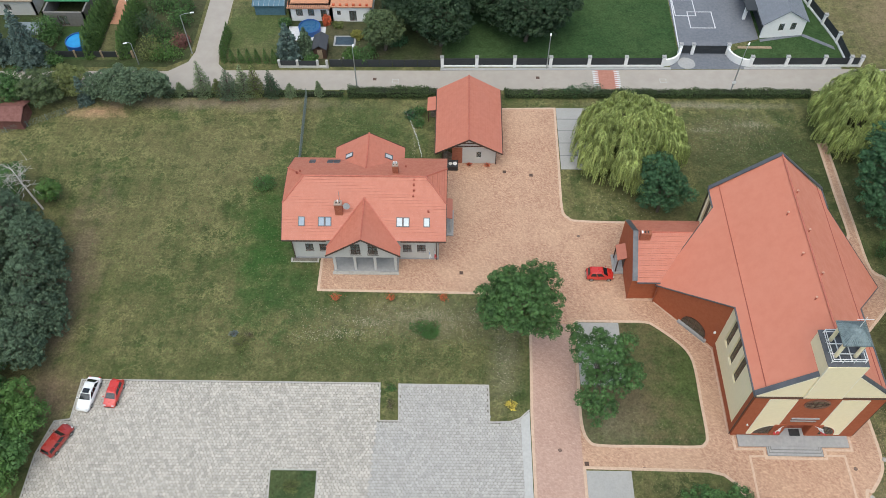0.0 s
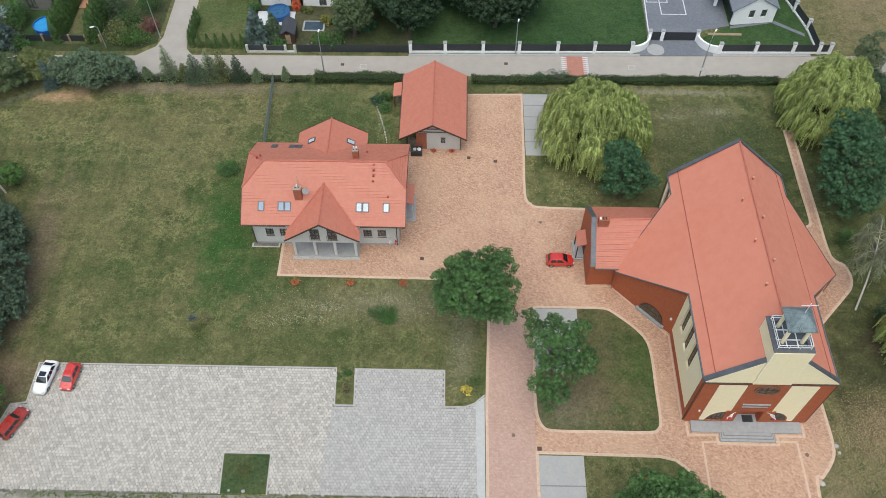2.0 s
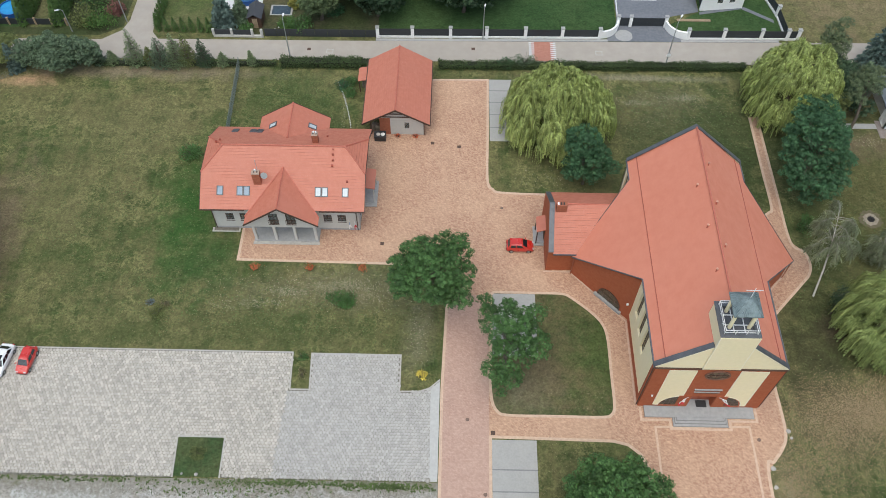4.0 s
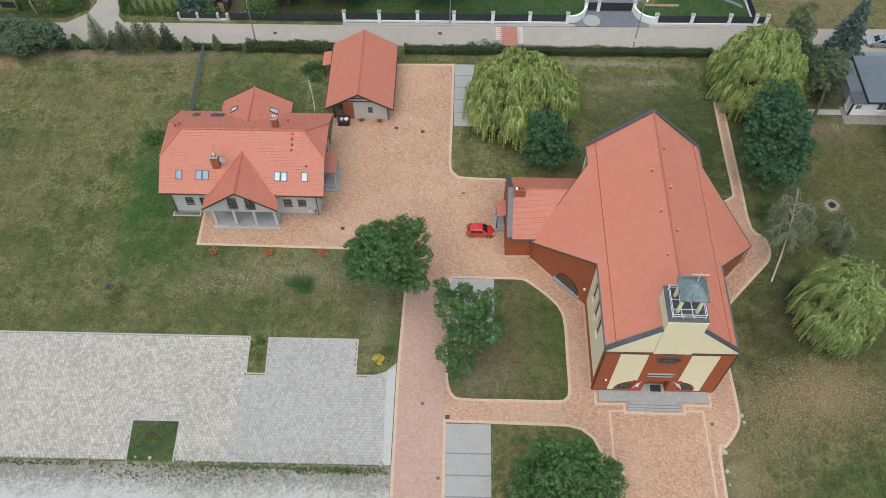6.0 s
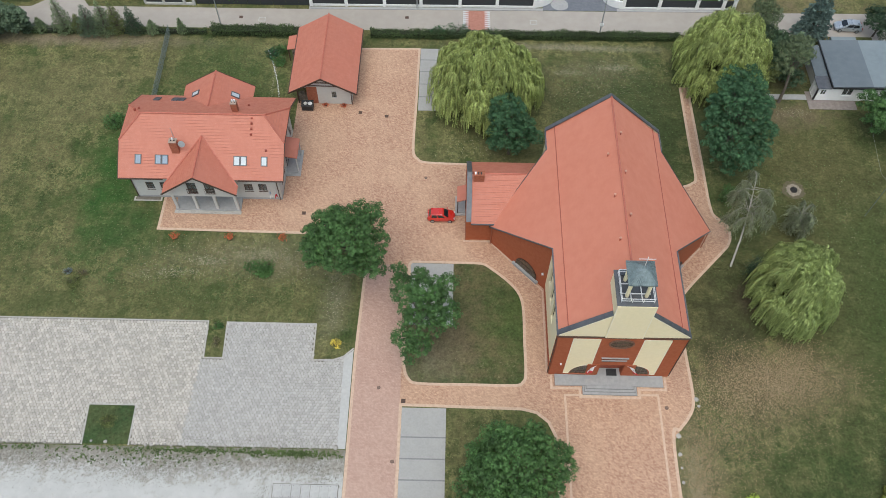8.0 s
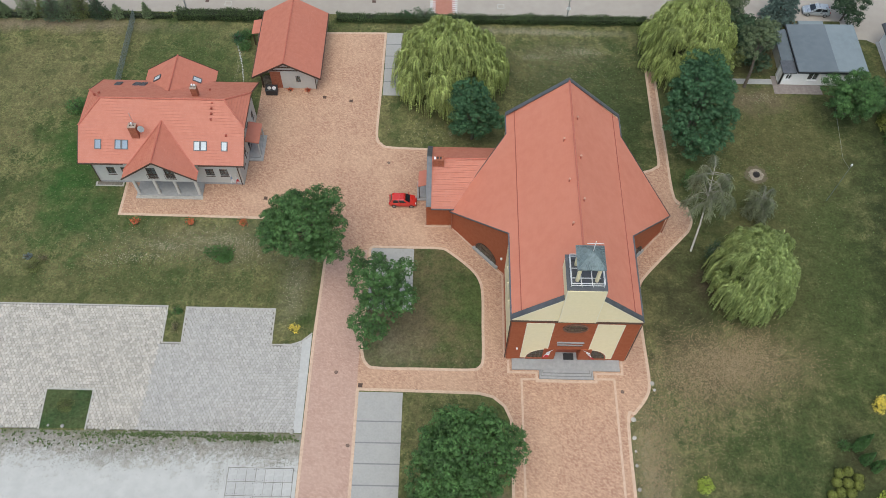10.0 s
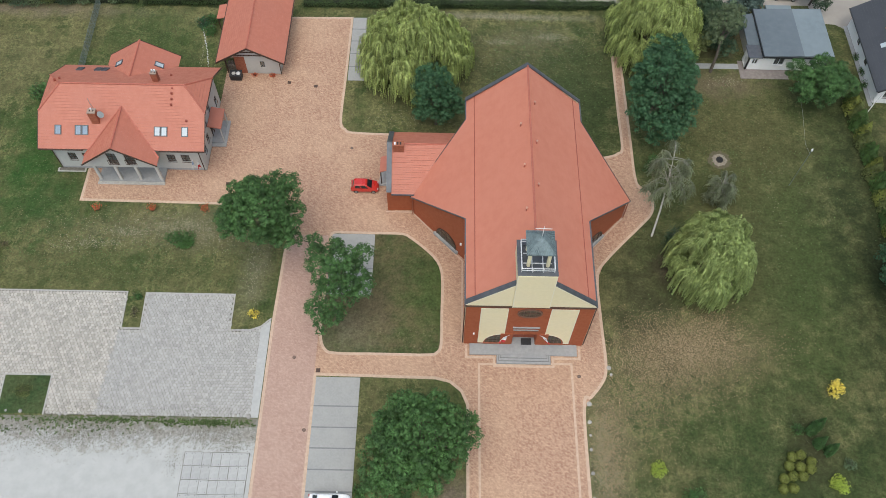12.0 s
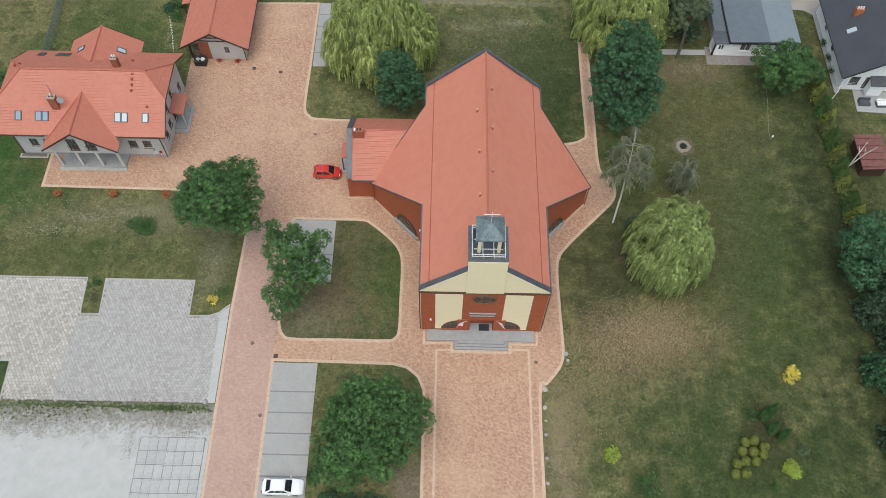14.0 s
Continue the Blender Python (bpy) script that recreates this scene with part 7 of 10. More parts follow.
def run_of_panel(p, q, parent=fence, h=1.65, base=0.35):
    p, q = Vector((*p, 0)), Vector((*q, 0))
    part("base_wall", beam(p + Vector((0, 0, base / 2)), q + Vector((0, 0, base / 2)), 0.28, base), WHITE_WALL, parent)
    panel = part("panel", beam(p + Vector((0, 0, base + 0.06)), q + Vector((0, 0, base + 0.06)), 0.06, 0.06), BLACK_METAL, parent)
    n = 9
    for k in range(n):
        z = base + 0.14 + (h - base - 0.14) * k / (n - 1)
        part("slat", beam(p + Vector((0, 0, z)), q + Vector((0, 0, z)), 0.025, 0.125), FENCE_PANEL, panel)


xs = [-2.3, 3.2, 9.2, 14.9, 21.0, 26.8, 32.7]
for x in xs:
    pillar(x, fy(x))
for a, b in zip(xs, xs[1:]):
    run_of_panel((a + 0.25, fy(a)), (b - 0.25, fy(b)))
xs2 = [46.6, 52.2, 58.1, 62.2, 63.9]
for x in xs2:
    pillar(x, fy(x))
for a, b in zip(xs2[:3], xs2[1:4]):
    run_of_panel((a + 0.25, fy(a)), (b - 0.25, fy(b)))
run_of_panel((62.45, fy(62.2)), (63.65, fy(63.9)))
for (cx, cy), a0, a1 in (((32.9, 103.4), -90, 0), ((46.4, 103.5), 270, 180)):
    r = 2.9
    arc = [(cx + r * math.cos(radians(a0 + (a1 - a0) * k / 10)), cy + r * math.sin(radians(a0 + (a1 - a0) * k / 10))) for k in range(11)]
    part("curved_wall", strip(arc, 0.3, 0, 1.35), WHITE_WALL, fence, "curved white wing wall beside the gate")
pillar(35.85, 103.4), pillar(37.85, 103.4), pillar(43.45, 103.4)
gate = thing("sliding_gate", (40.6, 103.4, 0), "dark slatted sliding gate between white pillars", "gate")
part("gate_frame", boxes((38.1, 43.2, 103.37, 103.43, 0.12, 0.2), (38.1, 43.2, 103.37, 103.43, 1.6, 1.68), (40.6, 40.7, 103.36, 103.44, 0.2, 1.6)), BLACK_METAL, gate)
for k in range(9):
    part("slat", boxes((38.1, 43.2, 103.385, 103.415, 0.24 + 0.15 * k, 0.37 + 0.15 * k)), FENCE_PANEL, gate)
wicket = thing("wicket_gate", (36.85, 103.4, 0), "dark slatted wicket gate between white pillars", "gate")
part("gate_rail", boxes((36.1, 37.6, 103.37, 103.43, 0.12, 0.2)), BLACK_METAL, wicket)
part("gate_rail", boxes((36.1, 37.6, 103.37, 103.43, 1.6, 1.68)), BLACK_METAL, wicket)
for k in range(9):
    part("slat", boxes((36.1, 37.6, 103.385, 103.415, 0.24 + 0.15 * k, 0.37 + 0.15 * k)), FENCE_PANEL, wicket)
east = [(62.2, 101.4), (61.9, 106.4), (60.8, 111.0), (59.6, 115.6), (58.3, 121.0)]
for p in east[1:]:
    pillar(*p)
for a, b in zip(east, east[1:]):
    run_of_panel(a, b)

# the garden plot behind it
setting("lawn_plot", prism([(-2.4, 100.3), (32.7, 100.6), (35.7, 103.4), (36.4, 140), (-2.4, 140)], -0.05, 0.03), DEEP_GRASS, "dense dark green watered lawn", "lawn")
setting("lawn_plot_2", prism([(46.6, 100.8), (62.0, 101.0), (61.7, 106.4), (58.3, 121), (57, 140), (49.3, 140), (49.5, 107), (43.6, 103.5)], -0.05, 0.03), DEEP_GRASS, "dense dark green watered lawn", "lawn")
drive = setting("driveway_pavers", prism([(34.0, 99.7), (46.0, 99.85), (46.0, 100.7), (44.4, 101.6), (43.6, 103.3), (44.0, 105.6), (49.4, 107.1), (49.2, 140), (36.5, 140), (35.9, 103.3), (35.2, 101.5), (34.0, 100.7)], -0.05, 0.045), BLUE_PAVERS, "blue-grey paved drive with white line squares", "driveway")
for x0, x1, y0, y1 in ((36.6, 40.2, 112.8, 117.2), (38.7, 42.9, 109.7, 114.0)):
    part("line_square", boxes((x0, x1, y0, y0 + 0.16, 0, 0.052), (x0, x1, y1 - 0.16, y1, 0, 0.052), (x0, x0 + 0.16, y0 + 0.16, y1 - 0.16, 0, 0.052), (x1 - 0.16, x1, y0 + 0.16, y1 - 0.16, 0, 0.052)), WHITE_PAVERS, drive)
part("edge_line", strip([(36.05, 104), (36.6, 120)], 0.18, 0, 0.056), WHITE_PAVERS, drive)
setting("path_pavers", prism([(49.5, 106.4), (56.5, 107.9), (61.2, 104.6), (61.2, 105.4), (56.6, 108.7), (49.5, 107.0)], 0, 0.055), BLUE_PAVERS, "blue-grey garden path", "path")
patch = thing("round_cover", (36.6, 101.0, 0.04), "pale round concrete patch before the gate", "drain")
part("disc", disc(36.7, 101.1, 1.35, 0.0, 0.058, 28, None, 0.05, 3), SIDEWALK, patch)
timber = thing("timber_stack", (48.4, 104.9, 0.03), "long pale boards lying on the grass", "timber")
for k in range(4):
    part("board", boxes((45.6, 51.0, 104.7 + 0.14 * k, 104.81 + 0.14 * k, 0.03, 0.12)), RAW_WOOD, timber)

bungalow = thing("white_bungalow", (53, 113, 0), "white gabled bungalow with grey roof", "house")
t = 0.12
south = lambda x: 107.3 + t * (x - 49.6)
wl = ((49.6, south(49.6)), (56.6, south(56.6)))
holes = [(2.6, 3.5, 1.3, 2.7), (4.6, 5.5, 1.3, 2.7)]
part("front_wall", wall(*wl, 0, 3.0, 0.3, holes), WHITE_WALL, bungalow)
for h in holes:
    window(bungalow, *wl, *h, BLACK_METAL, (1, 0), 0.08)
part("front_gable", solid([(49.6, south(49.6), 3.0), (56.6, south(56.6), 3.0), (53.1, south(53.1), 5.2)], (0, 0.3, 0)), WHITE_WALL, bungalow)
part("side_wall", wall((56.6, south(56.6)), (56.6, 125), 0, 3.0, 0.3), WHITE_WALL, bungalow)
part("side_wall", boxes((49.9, 50.15, 108, 125, 0, 3.0)), FENCE_PANEL, bungalow, "dark recessed side wall")
for x0, x1, s in ((49.2, 53.1, 1), (57.0, 53.1, -1)):
    up = Vector((x1 - x0, 0, 2.45))
    slope("roof_slope", (x0, 0, 2.85), (0, 1, 0), up, [(south(x0) - 0.25, 0), (125, 0), (125, up.length), (south(x1) - 0.25, up.length)], bungalow, material("grey_tile_%s" % ("a" if s > 0 else "b"), (0.20, 0.215, 0.245), (0.17, 0.185, 0.21), fine=1.5, rough=0.6), 0.4, 0.02)
part("gutter", beam((49.15, south(49.2) - 0.2, 2.8), (49.15, 125, 2.8), 0.14, 0.12), BLACK_METAL, bungalow)
part("column", boxes((47.7, 48.15, 112.0, 112.45, 0.045, 2.75)), WHITE_WALL, bungalow)
part("column", boxes((47.7, 48.15, 118.0, 118.45, 0.045, 2.75)), WHITE_WALL, bungalow)
part("car_port_roof", boxes((47.4, 49.9, 110.8, 125, 2.75, 2.9)), FENCE_PANEL, bungalow)


def street_lamp(x, y, h, arm, way, label="slim grey street lamp with a flat head"):
    ob = thing("street_lamp", (x, y, 0), label, "street lamp", "street lamps")
    a = Vector((math.cos(radians(way)), math.sin(radians(way)), 0))
    top = Vector((x, y, h))
    part("pole", tube([(x, y, 0), (x, y, h * 0.5), top], [0.10, 0.08, 0.055], 8), GALVANISED, ob)
    part("arm", tube([top, top + a * arm * 0.5 + Vector((0, 0, 0.25)), top + a * arm + Vector((0, 0, 0.3))], 0.04, 6), GALVANISED, ob)
    tip = top + a * (arm + 0.3) + Vector((0, 0, 0.3))
    part("lamp_head", beam(tip - a * 0.3, tip + a * 0.3, 0.22, 0.10), WHITE_METAL, ob)


street_lamp(-42.9, 102.6, 7.6, 1.6, 10)
street_lamp(-51.0, 100.0, 4.2, 0.5, 200)
street_lamp(-15.4, 94.2, 8.0, 0.5, 90)
street_lamp(14.3, 99.55, 6.0, 0.4, 80)
street_lamp(42.4, 94.5, 8.2, 1.2, 62)
plate = thing("round_sign", (42.4, 94.3, 0), "small round white plate on the lamp pole", "sign")
part("plate", tube([(42.4, 94.36, 2.2), (42.4, 94.40, 2.2)], 0.32, 18), WHITE_METAL, plate)
part("clamp", boxes((42.37, 42.43, 94.40, 94.45, 2.1, 2.3)), GALVANISED, plate)
post = thing("garden_lamp", (74.6, 61.6, 0), "tall thin pole with a small white globe on the lawn", "garden lamp")
part("pole", tube([(74.6, 61.6, 0), (74.6, 61.6, 7.6)], 0.035, 7), WIRE, post)
part("globe", tube([(74.6, 61.6, 7.5), (74.6, 61.6, 7.6), (74.6, 61.6, 7.75), (74.6, 61.6, 7.9), (74.6, 61.6, 7.95)], [0.05, 0.11, 0.14, 0.10, 0.02], 12), WHITE_METAL, post)


def mesh_fence(points, h, label, name="wire_fence", gap=0.16, thick=1.0):
    ob = thing(name, (*points[0], 0), label, "fence")
    for (x0, y0), (x1, y1) in zip(points, points[1:]):
        run = math.hypot(x1 - x0, y1 - y0)
        n = max(1, round(run / 2.5))
        for k in range(n):
            f = k / n
            x, y = x0 + (x1 - x0) * f, y0 + (y1 - y0) * f
            part("post", boxes((x - 0.04, x + 0.04, y - 0.04, y + 0.04, 0, h + 0.1)), WIRE, ob)
        wires = bmesh.new()
        for k in range(7):
            z = 0.1 + (h - 0.1) * k / 6
            beam((x0, y0, z), (x1, y1, z), 0.03 * thick, 0.035 * thick, wires)
        m = int(run / gap)
        for k in range(m):
            f = k / m
            beam((x0 + (x1 - x0) * f, y0 + (y1 - y0) * f, 0.08), (x0 + (x1 - x0) * f, y0 + (y1 - y0) * f, h), 0.022 * thick, 0.022 * thick, wires, (0.3, 1, 0))
        part("mesh_panel", wires, WIRE, ob)


mesh_fence([(-23.1, 92.9), (-22.4, 75.9)], 1.7, "tall grey-green wire mesh fence across the lawn")
mesh_fence([(-70, 83.5), (-64.5, 86.0), (-57.0, 90.2)], 1.1, "low wire mesh fence at the meadow's corner", gap=0.5, thick=0.4)
mesh_fence([(-28.4, 93.4), (-58, 92.6)], 1.2, "low wire mesh fence along the lane", gap=0.5, thick=0.4)
line = thing("garden_wire", (78.6, 80.0, 0), "thin wire stretched over the lawn to a lamp", "wire")
part("wire", tube([(78.6, 80.0, 2.2), (78.0, 72, 1.7), (76.4, 66, 3.4), (74.6, 61.6, 7.0)], 0.012, 5), GALVANISED, line)

# ---- houses and gardens beyond the lane ----
setting("lawn_garden", prism([(-37.6, 100.4), (-28.3, 100.2), (-28.3, 116), (-38.2, 116)], -0.05, 0.02), GARDEN_GRASS, "pale mown garden lawn", "lawn")
setting("garden_soil", prism([(-28.3, 99.6), (-2.4, 99.9), (-2.4, 130), (-28.3, 130)], -0.05, 0.015), lawn("shaded_garden", (0.050, 0.065, 0.026), (0.085, 0.080, 0.045), (0.035, 0.046, 0.020), flecks=0.2), "shady garden ground", "ground")
setting("garden_soil_2", prism([(-95, 98.6), (-46.5, 99.4), (-43.2, 101.5), (-43.0, 130), (-95, 130)], -0.05, 0.015), lawn("shaded_garden_west", (0.045, 0.062, 0.024), (0.075, 0.075, 0.040), (0.032, 0.044, 0.018), flecks=0.2), "shady garden ground", "ground")
gf = thing("garden_fence", (-24.3, 99.6, 0), "low cream wall with dark panels and pillars", "fence")
part("base_wall", boxes((-28.3, -20.4, 99.35, 99.65, 0, 0.35)), PALE_WALL, gf)
for x in (-28.2, -25.3, -22.1, -20.6):
    part("pillar", boxes((x - 0.18, x + 0.18, 99.32, 99.68, 0.35, 1.5)), PALE_WALL, gf)
for a, b in ((-28.0, -25.5), (-25.1, -22.3)):
    part("panel", boxes((a, b, 99.47, 99.53, 0.45, 1.4)), FENCE_PANEL, gf)
gf2 = thing("garden_fence", (-56, 101.8, 0), "dark board fence with pale posts", "fence")
for k, x in enumerate((-66, -61.5, -57.2, -54.6, -52.2)):
    part("post", boxes((x - 0.14, x + 0.14, 101.4, 101.7, 0, 1.4)), RAW_WOOD, gf2)
for a, b in zip((-66, -61.5, -57.2, -54.6), (-61.5, -57.2, -54.6, -52.2)):
    part("panel", boxes((a + 0.14, b - 0.14, 101.52, 101.58, 0.1, 1.25)), FENCE_PANEL, gf2)
gf3 = thing("garden_fence", (-11, 99.85, 0), "long dark board fence along the lane", "fence")
for k in range(9):
    x = -20.2 + 2.0 * k
    part("panel", boxes((x, x + 1.94, 99.7 + 0.01 * k, 99.76 + 0.01 * k, 0.05, 1.5)), FENCE_PANEL, gf3)


def block_house(name, x0, x1, y0, y1, h, roof_mat, label, holes, terrace=True, wall_mat=None):
    ob = thing(name, ((x0 + x1) / 2, y0, 0), label, "house")
    wm = wall_mat or WHITE_WALL
    part("front_wall", wall((x0, y0), (x1, y0), 0, h, 0.3, holes), wm, ob)
    for o in holes:
        window(ob, (x0, y0), (x1, y0), *o, BROWN_WOOD, (1, 0), 0.1)
    part("side_wall", wall((x1, y0), (x1, y1), 0, h, 0.3), wm, ob)
    part("side_wall", wall((x0, y1), (x0, y0), 0, h, 0.3), wm, ob)
    part("back_wall", wall((x1, y1), (x0, y1), 0, h, 0.3), wm, ob)
    return ob


row_a = block_house("terraced_house", -28.0, -21.0, 111.0, 122, 3.2, TERRACE_TILE, "white terraced house with a tiled balcony", [(1.2, 2.3, 1.0, 2.4), (3.2, 4.2, 1.0, 2.4), (5.3, 6.3, 0.2, 2.3)])
part("balcony_floor", boxes((-28.1, -20.95, 110.2, 113.0, 3.0, 3.2)), TERRACE_TILE, row_a)
bm = bmesh.new()
for k in range(24):
    box(bm, -28.0 + k * 0.30, -27.95 + k * 0.30, 110.25, 110.30, 3.2, 4.1)
box(bm, -28.1, -20.95, 110.23, 110.32, 4.1, 4.18)
part("balcony_rail", bm, BROWN_WOOD, row_a)
part("upper_wall", boxes((-28.0, -21.0, 113.0, 113.3, 3.2, 6.0)), WHITE_WALL, row_a)
row_b = block_house("terraced_house", -20.95, -14.2, 110.9, 122, 3.0, TERRACE_TILE, "white terraced house with a red-tiled terrace above", [(1.0, 1.6, 1.3, 2.2), (3.0, 4.2, 0.1, 2.2)])
part("terrace_roof", boxes((-21.0, -14.0, 110.6, 116.0, 3.0, 3.2)), TERRACE_TILE, row_b)
for k in range(6):
    part("flower_box", boxes((-20.6 + 1.1 * k, -20.2 + 1.1 * k, 110.8, 111.1, 3.2, 3.5)), RED_FLOWER, row_b)
part("upper_wall", boxes((-20.95, -14.2, 115.6, 115.9, 3.2, 6.0)), WHITE_WALL, row_b)
shed = thing("lean_to_shed", (-31.5, 113, 0), "low shed with a sloping blue plastic roof", "shed")
part("wall", boxes((-34.0, -29.0, 112.4, 116.0, 0, 2.0)), TEAL_SHEET, shed)
part("roof", solid([(-34.3, 112.0, 2.1), (-28.8, 112.0, 2.1), (-28.8, 116.2, 2.9), (-34.3, 116.2, 2.9)], (0, 0, 0.08)), TEAL_SHEET, shed)
for k in range(7):
    part("rib", beam((-34.0 + 0.85 * k, 112.0, 2.21), (-34.0 + 0.85 * k, 116.2, 3.01), 0.06, 0.05), GALVANISED, shed)
house_w = block_house("grey_house", -68.5, -61.6, 109.2, 118, 2.8, SIDEWALK, "low grey house with a flat roof", [(2.3, 3.9, 0.2, 2.2)], True, material("drab_render", (0.20, 0.19, 0.175), (0.16, 0.15, 0.14), fine=2))
part("flat_roof", boxes((-68.8, -61.3, 112.0, 118.3, 2.8, 3.0)), material("green_sheet_roof", (0.05, 0.22, 0.10), (0.04, 0.18, 0.085), fine=2), house_w)
house_x = block_house("old_house", -82, -71, 112, 122, 3.0, RUST_ROOF, "pale house with low roof behind trees", [(2, 3, 1, 2.2), (6, 7, 1, 2.2)], True, PALE_WALL)
part("flat_roof", boxes((-82.3, -70.7, 111.6, 122.3, 3.0, 3.2)), material("tan_terrace_boards", (0.36, 0.29, 0.22), (0.26, 0.20, 0.15), fine=2), house_x)
frame_ob = thing("cold_frame", (-70.5, 108.5, 0), "low white glazed garden frame", "garden frame")
part("sides", boxes((-73.5, -68.8, 107.0, 107.15, 0, 0.5), (-73.5, -68.8, 109.4, 109.55, 0, 0.5), (-73.5, -73.35, 107.15, 109.4, 0, 0.5), (-68.95, -68.8, 107.15, 109.4, 0, 0.5)), WHITE_METAL, frame_ob)
part("lights", boxes((-73.5, -68.8, 107.0, 109.55, 0.5, 0.54)), FELT_ROOF_PALE, frame_ob)
setting("lawn_pool", prism([(-65.6, 101.0), (-60.0, 101.0), (-60.0, 109.1), (-65.6, 109.1)], -0.05, 0.02), DEEP_GRASS, "dark green mown lawn round a pool", "lawn")
setting("lawn_strip", prism([(-58.1, 101.0), (-54.6, 101.0), (-54.8, 109.75), (-58.1, 109.75)], -0.05, 0.02), GARDEN_GRASS, "narrow mown lawn between arborvitae rows", "lawn")
setting("terrace_west", prism([(-58.2, 109.8), (-54.7, 109.8), (-54.6, 124), (-58.4, 124)], 0, 0.05), TERRACE_TILE, "terracotta paved garden terrace", "terrace")
table_ob = thing("garden_table", (-55.8, 115.5, 0.05), "white garden table on the terrace", "table")
part("top", boxes((-56.7, -54.9, 114.9, 116.0, 0.75, 0.8)), WHITE_METAL, table_ob)
for x in (-56.55, -55.05):
    for y in (115.05, 115.85):
        part("leg", boxes((x - 0.04, x + 0.04, y - 0.04, y + 0.04, 0.05, 0.75)), WHITE_METAL, table_ob)


def pool(x, y, r, h, water, wall_mat, label):
    ob = thing("garden_pool", (x, y, 0), label, "swimming pool")
    n = 28
    ring = [(x + r * math.cos(2 * math.pi * k / n), y + r * math.sin(2 * math.pi * k / n)) for k in range(n)]
    part("pool_wall", strip(ring, 0.10, 0, h, True), wall_mat, ob)
    part("water", disc(x, y, r - 0.04, 0.1, h - 0.12, n), water, ob)
    part("rim", strip(ring, 0.16, h, h + 0.06, True), wall_mat, ob)


pool(-61.8, 104.4, 1.9, 1.1, POOL_WATER, POOL_WALL, "round above-ground pool with bright blue water")
pool(-24.4, 108.5, 1.75, 0.9, material("sun_cover", (0.04, 0.13, 0.26), (0.03, 0.10, 0.21), fine=1.5, rough=0.3), POOL_WALL, "round above-ground pool under a dark blue cover")
setting("pool_deck", prism([(-28.0, 106.0), (-21.8, 106.0), (-21.8, 109.5), (-28.0, 109.5)], 0, 0.03), WHITE_PAVERS, "pale paving round a pool", "terrace")
pond = thing("garden_pond", (-18.4, 106.0, 0), "small dark garden pond with a paved rim", "pond")
part("rim", boxes((-20.2, -16.6, 104.7, 107.2, 0, 0.06)), SIDEWALK, pond)
part("water", boxes((-19.9, -16.9, 104.95, 106.95, 0.02, 0.075)), DARK_WATER, pond)
edge_row = thing("stone_edging", (-6, 85, 0), "curved row of small white edging stones in the lawn", "edging")
rng = random.Random(18)
for k in range(30):
    f = k / 29
    x, y = -7.57 + 2.64 * f + 0.25 * math.sin(f * 3.1), 89.66 - 9.1 * f
    part("stone", disc(x + rng.uniform(-0.05, 0.05), y, rng.uniform(0.06, 0.10), 0, 0.06, 7, None, 0.2, k), WHITE_PAVERS, edge_row)
steps = thing("stepping_stones", (-17.5, 102.5, 0), "row of pale stepping stones in a garden", "stepping stones")
for k in range(7):
    part("stone", disc(-18.9 + 0.6 * k, 101.4 + 0.42 * k, 0.17, 0, 0.05, 8, None, 0.1, k), STONE, steps)
hut = thing("garden_hut", (-21.9, 103.4, 0), "narrow dark wooden garden hut with a grey roof", "garden hut")
part("wall", boxes((-22.9, -20.9, 101.6, 104.6, 0, 2.0)), BROWN_WOOD, hut)
for x0, x1 in ((-23.1, -21.9), (-20.7, -21.9)):
    part("roof", solid([(x0, 101.3, 1.95), (x1, 101.3, 2.75), (x1, 104.9, 2.75), (x0, 104.9, 1.95)], (0, 0, 0.08)), DARK_ROOF, hut)
part("door", boxes((-22.3, -21.5, 101.56, 101.6, 0, 1.8)), RAW_WOOD, hut)
barn = thing("meadow_shed", (-67.4, 87.2, 0), "brown shed with a faded red sloping roof", "shed")
part("wall", boxes((-70.4, -64.8, 85.4, 89.0, 0, 2.0)), RUST_ROOF, barn)
for y0, y1 in ((85.0, 87.2), (89.4, 87.2)):
    part("roof", solid([(-70.6, y0, 2.0), (-64.4, y0, 2.0), (-64.4, y1, 2.9), (-70.6, y1, 2.9)], (0, 0, 0.1)), RUST_ROOF, barn)

# ---- the plots on the east ----
cottage = thing("grey_roofed_cottage", (79, 86, 0), "low white cottage with a flat blue-grey felt roof", "house")
holes = [(1.6, 3.1, 1.0, 2.3), (5.2, 5.8, 1.4, 2.2)]
part("south_wall", wall((74.3, 82.0), (83.6, 82.0), 0, 2.85, 0.3, holes), WHITE_WALL, cottage)
for h in holes:
    window(cottage, (74.3, 82.0), (83.6, 82.0), *h, WHITE_METAL, (1, 0), 0.08, WHITE_METAL)
part("west_wall", wall((74.3, 90.8), (74.3, 84.2), 0, 2.85, 0.3), WHITE_WALL, cottage)
part("east_wall", wall((83.6, 82.0), (83.6, 90.8), 0, 3.0, 0.3), WHITE_WALL, cottage)
part("roof", solid([(74.1, 81.7, 2.85), (79.7, 81.7, 3.0), (79.7, 91.1, 3.0), (74.1, 91.1, 2.85)], (0, 0, 0.16)), FELT_ROOF, cottage, "dark blue-grey felt")
part("roof", solid([(79.7, 81.7, 3.0), (83.9, 81.7, 3.05), (83.9, 91.1, 3.05), (79.7, 91.1, 3.0)], (0, 0, 0.16)), FELT_ROOF_PALE, cottage, "faded pale felt")
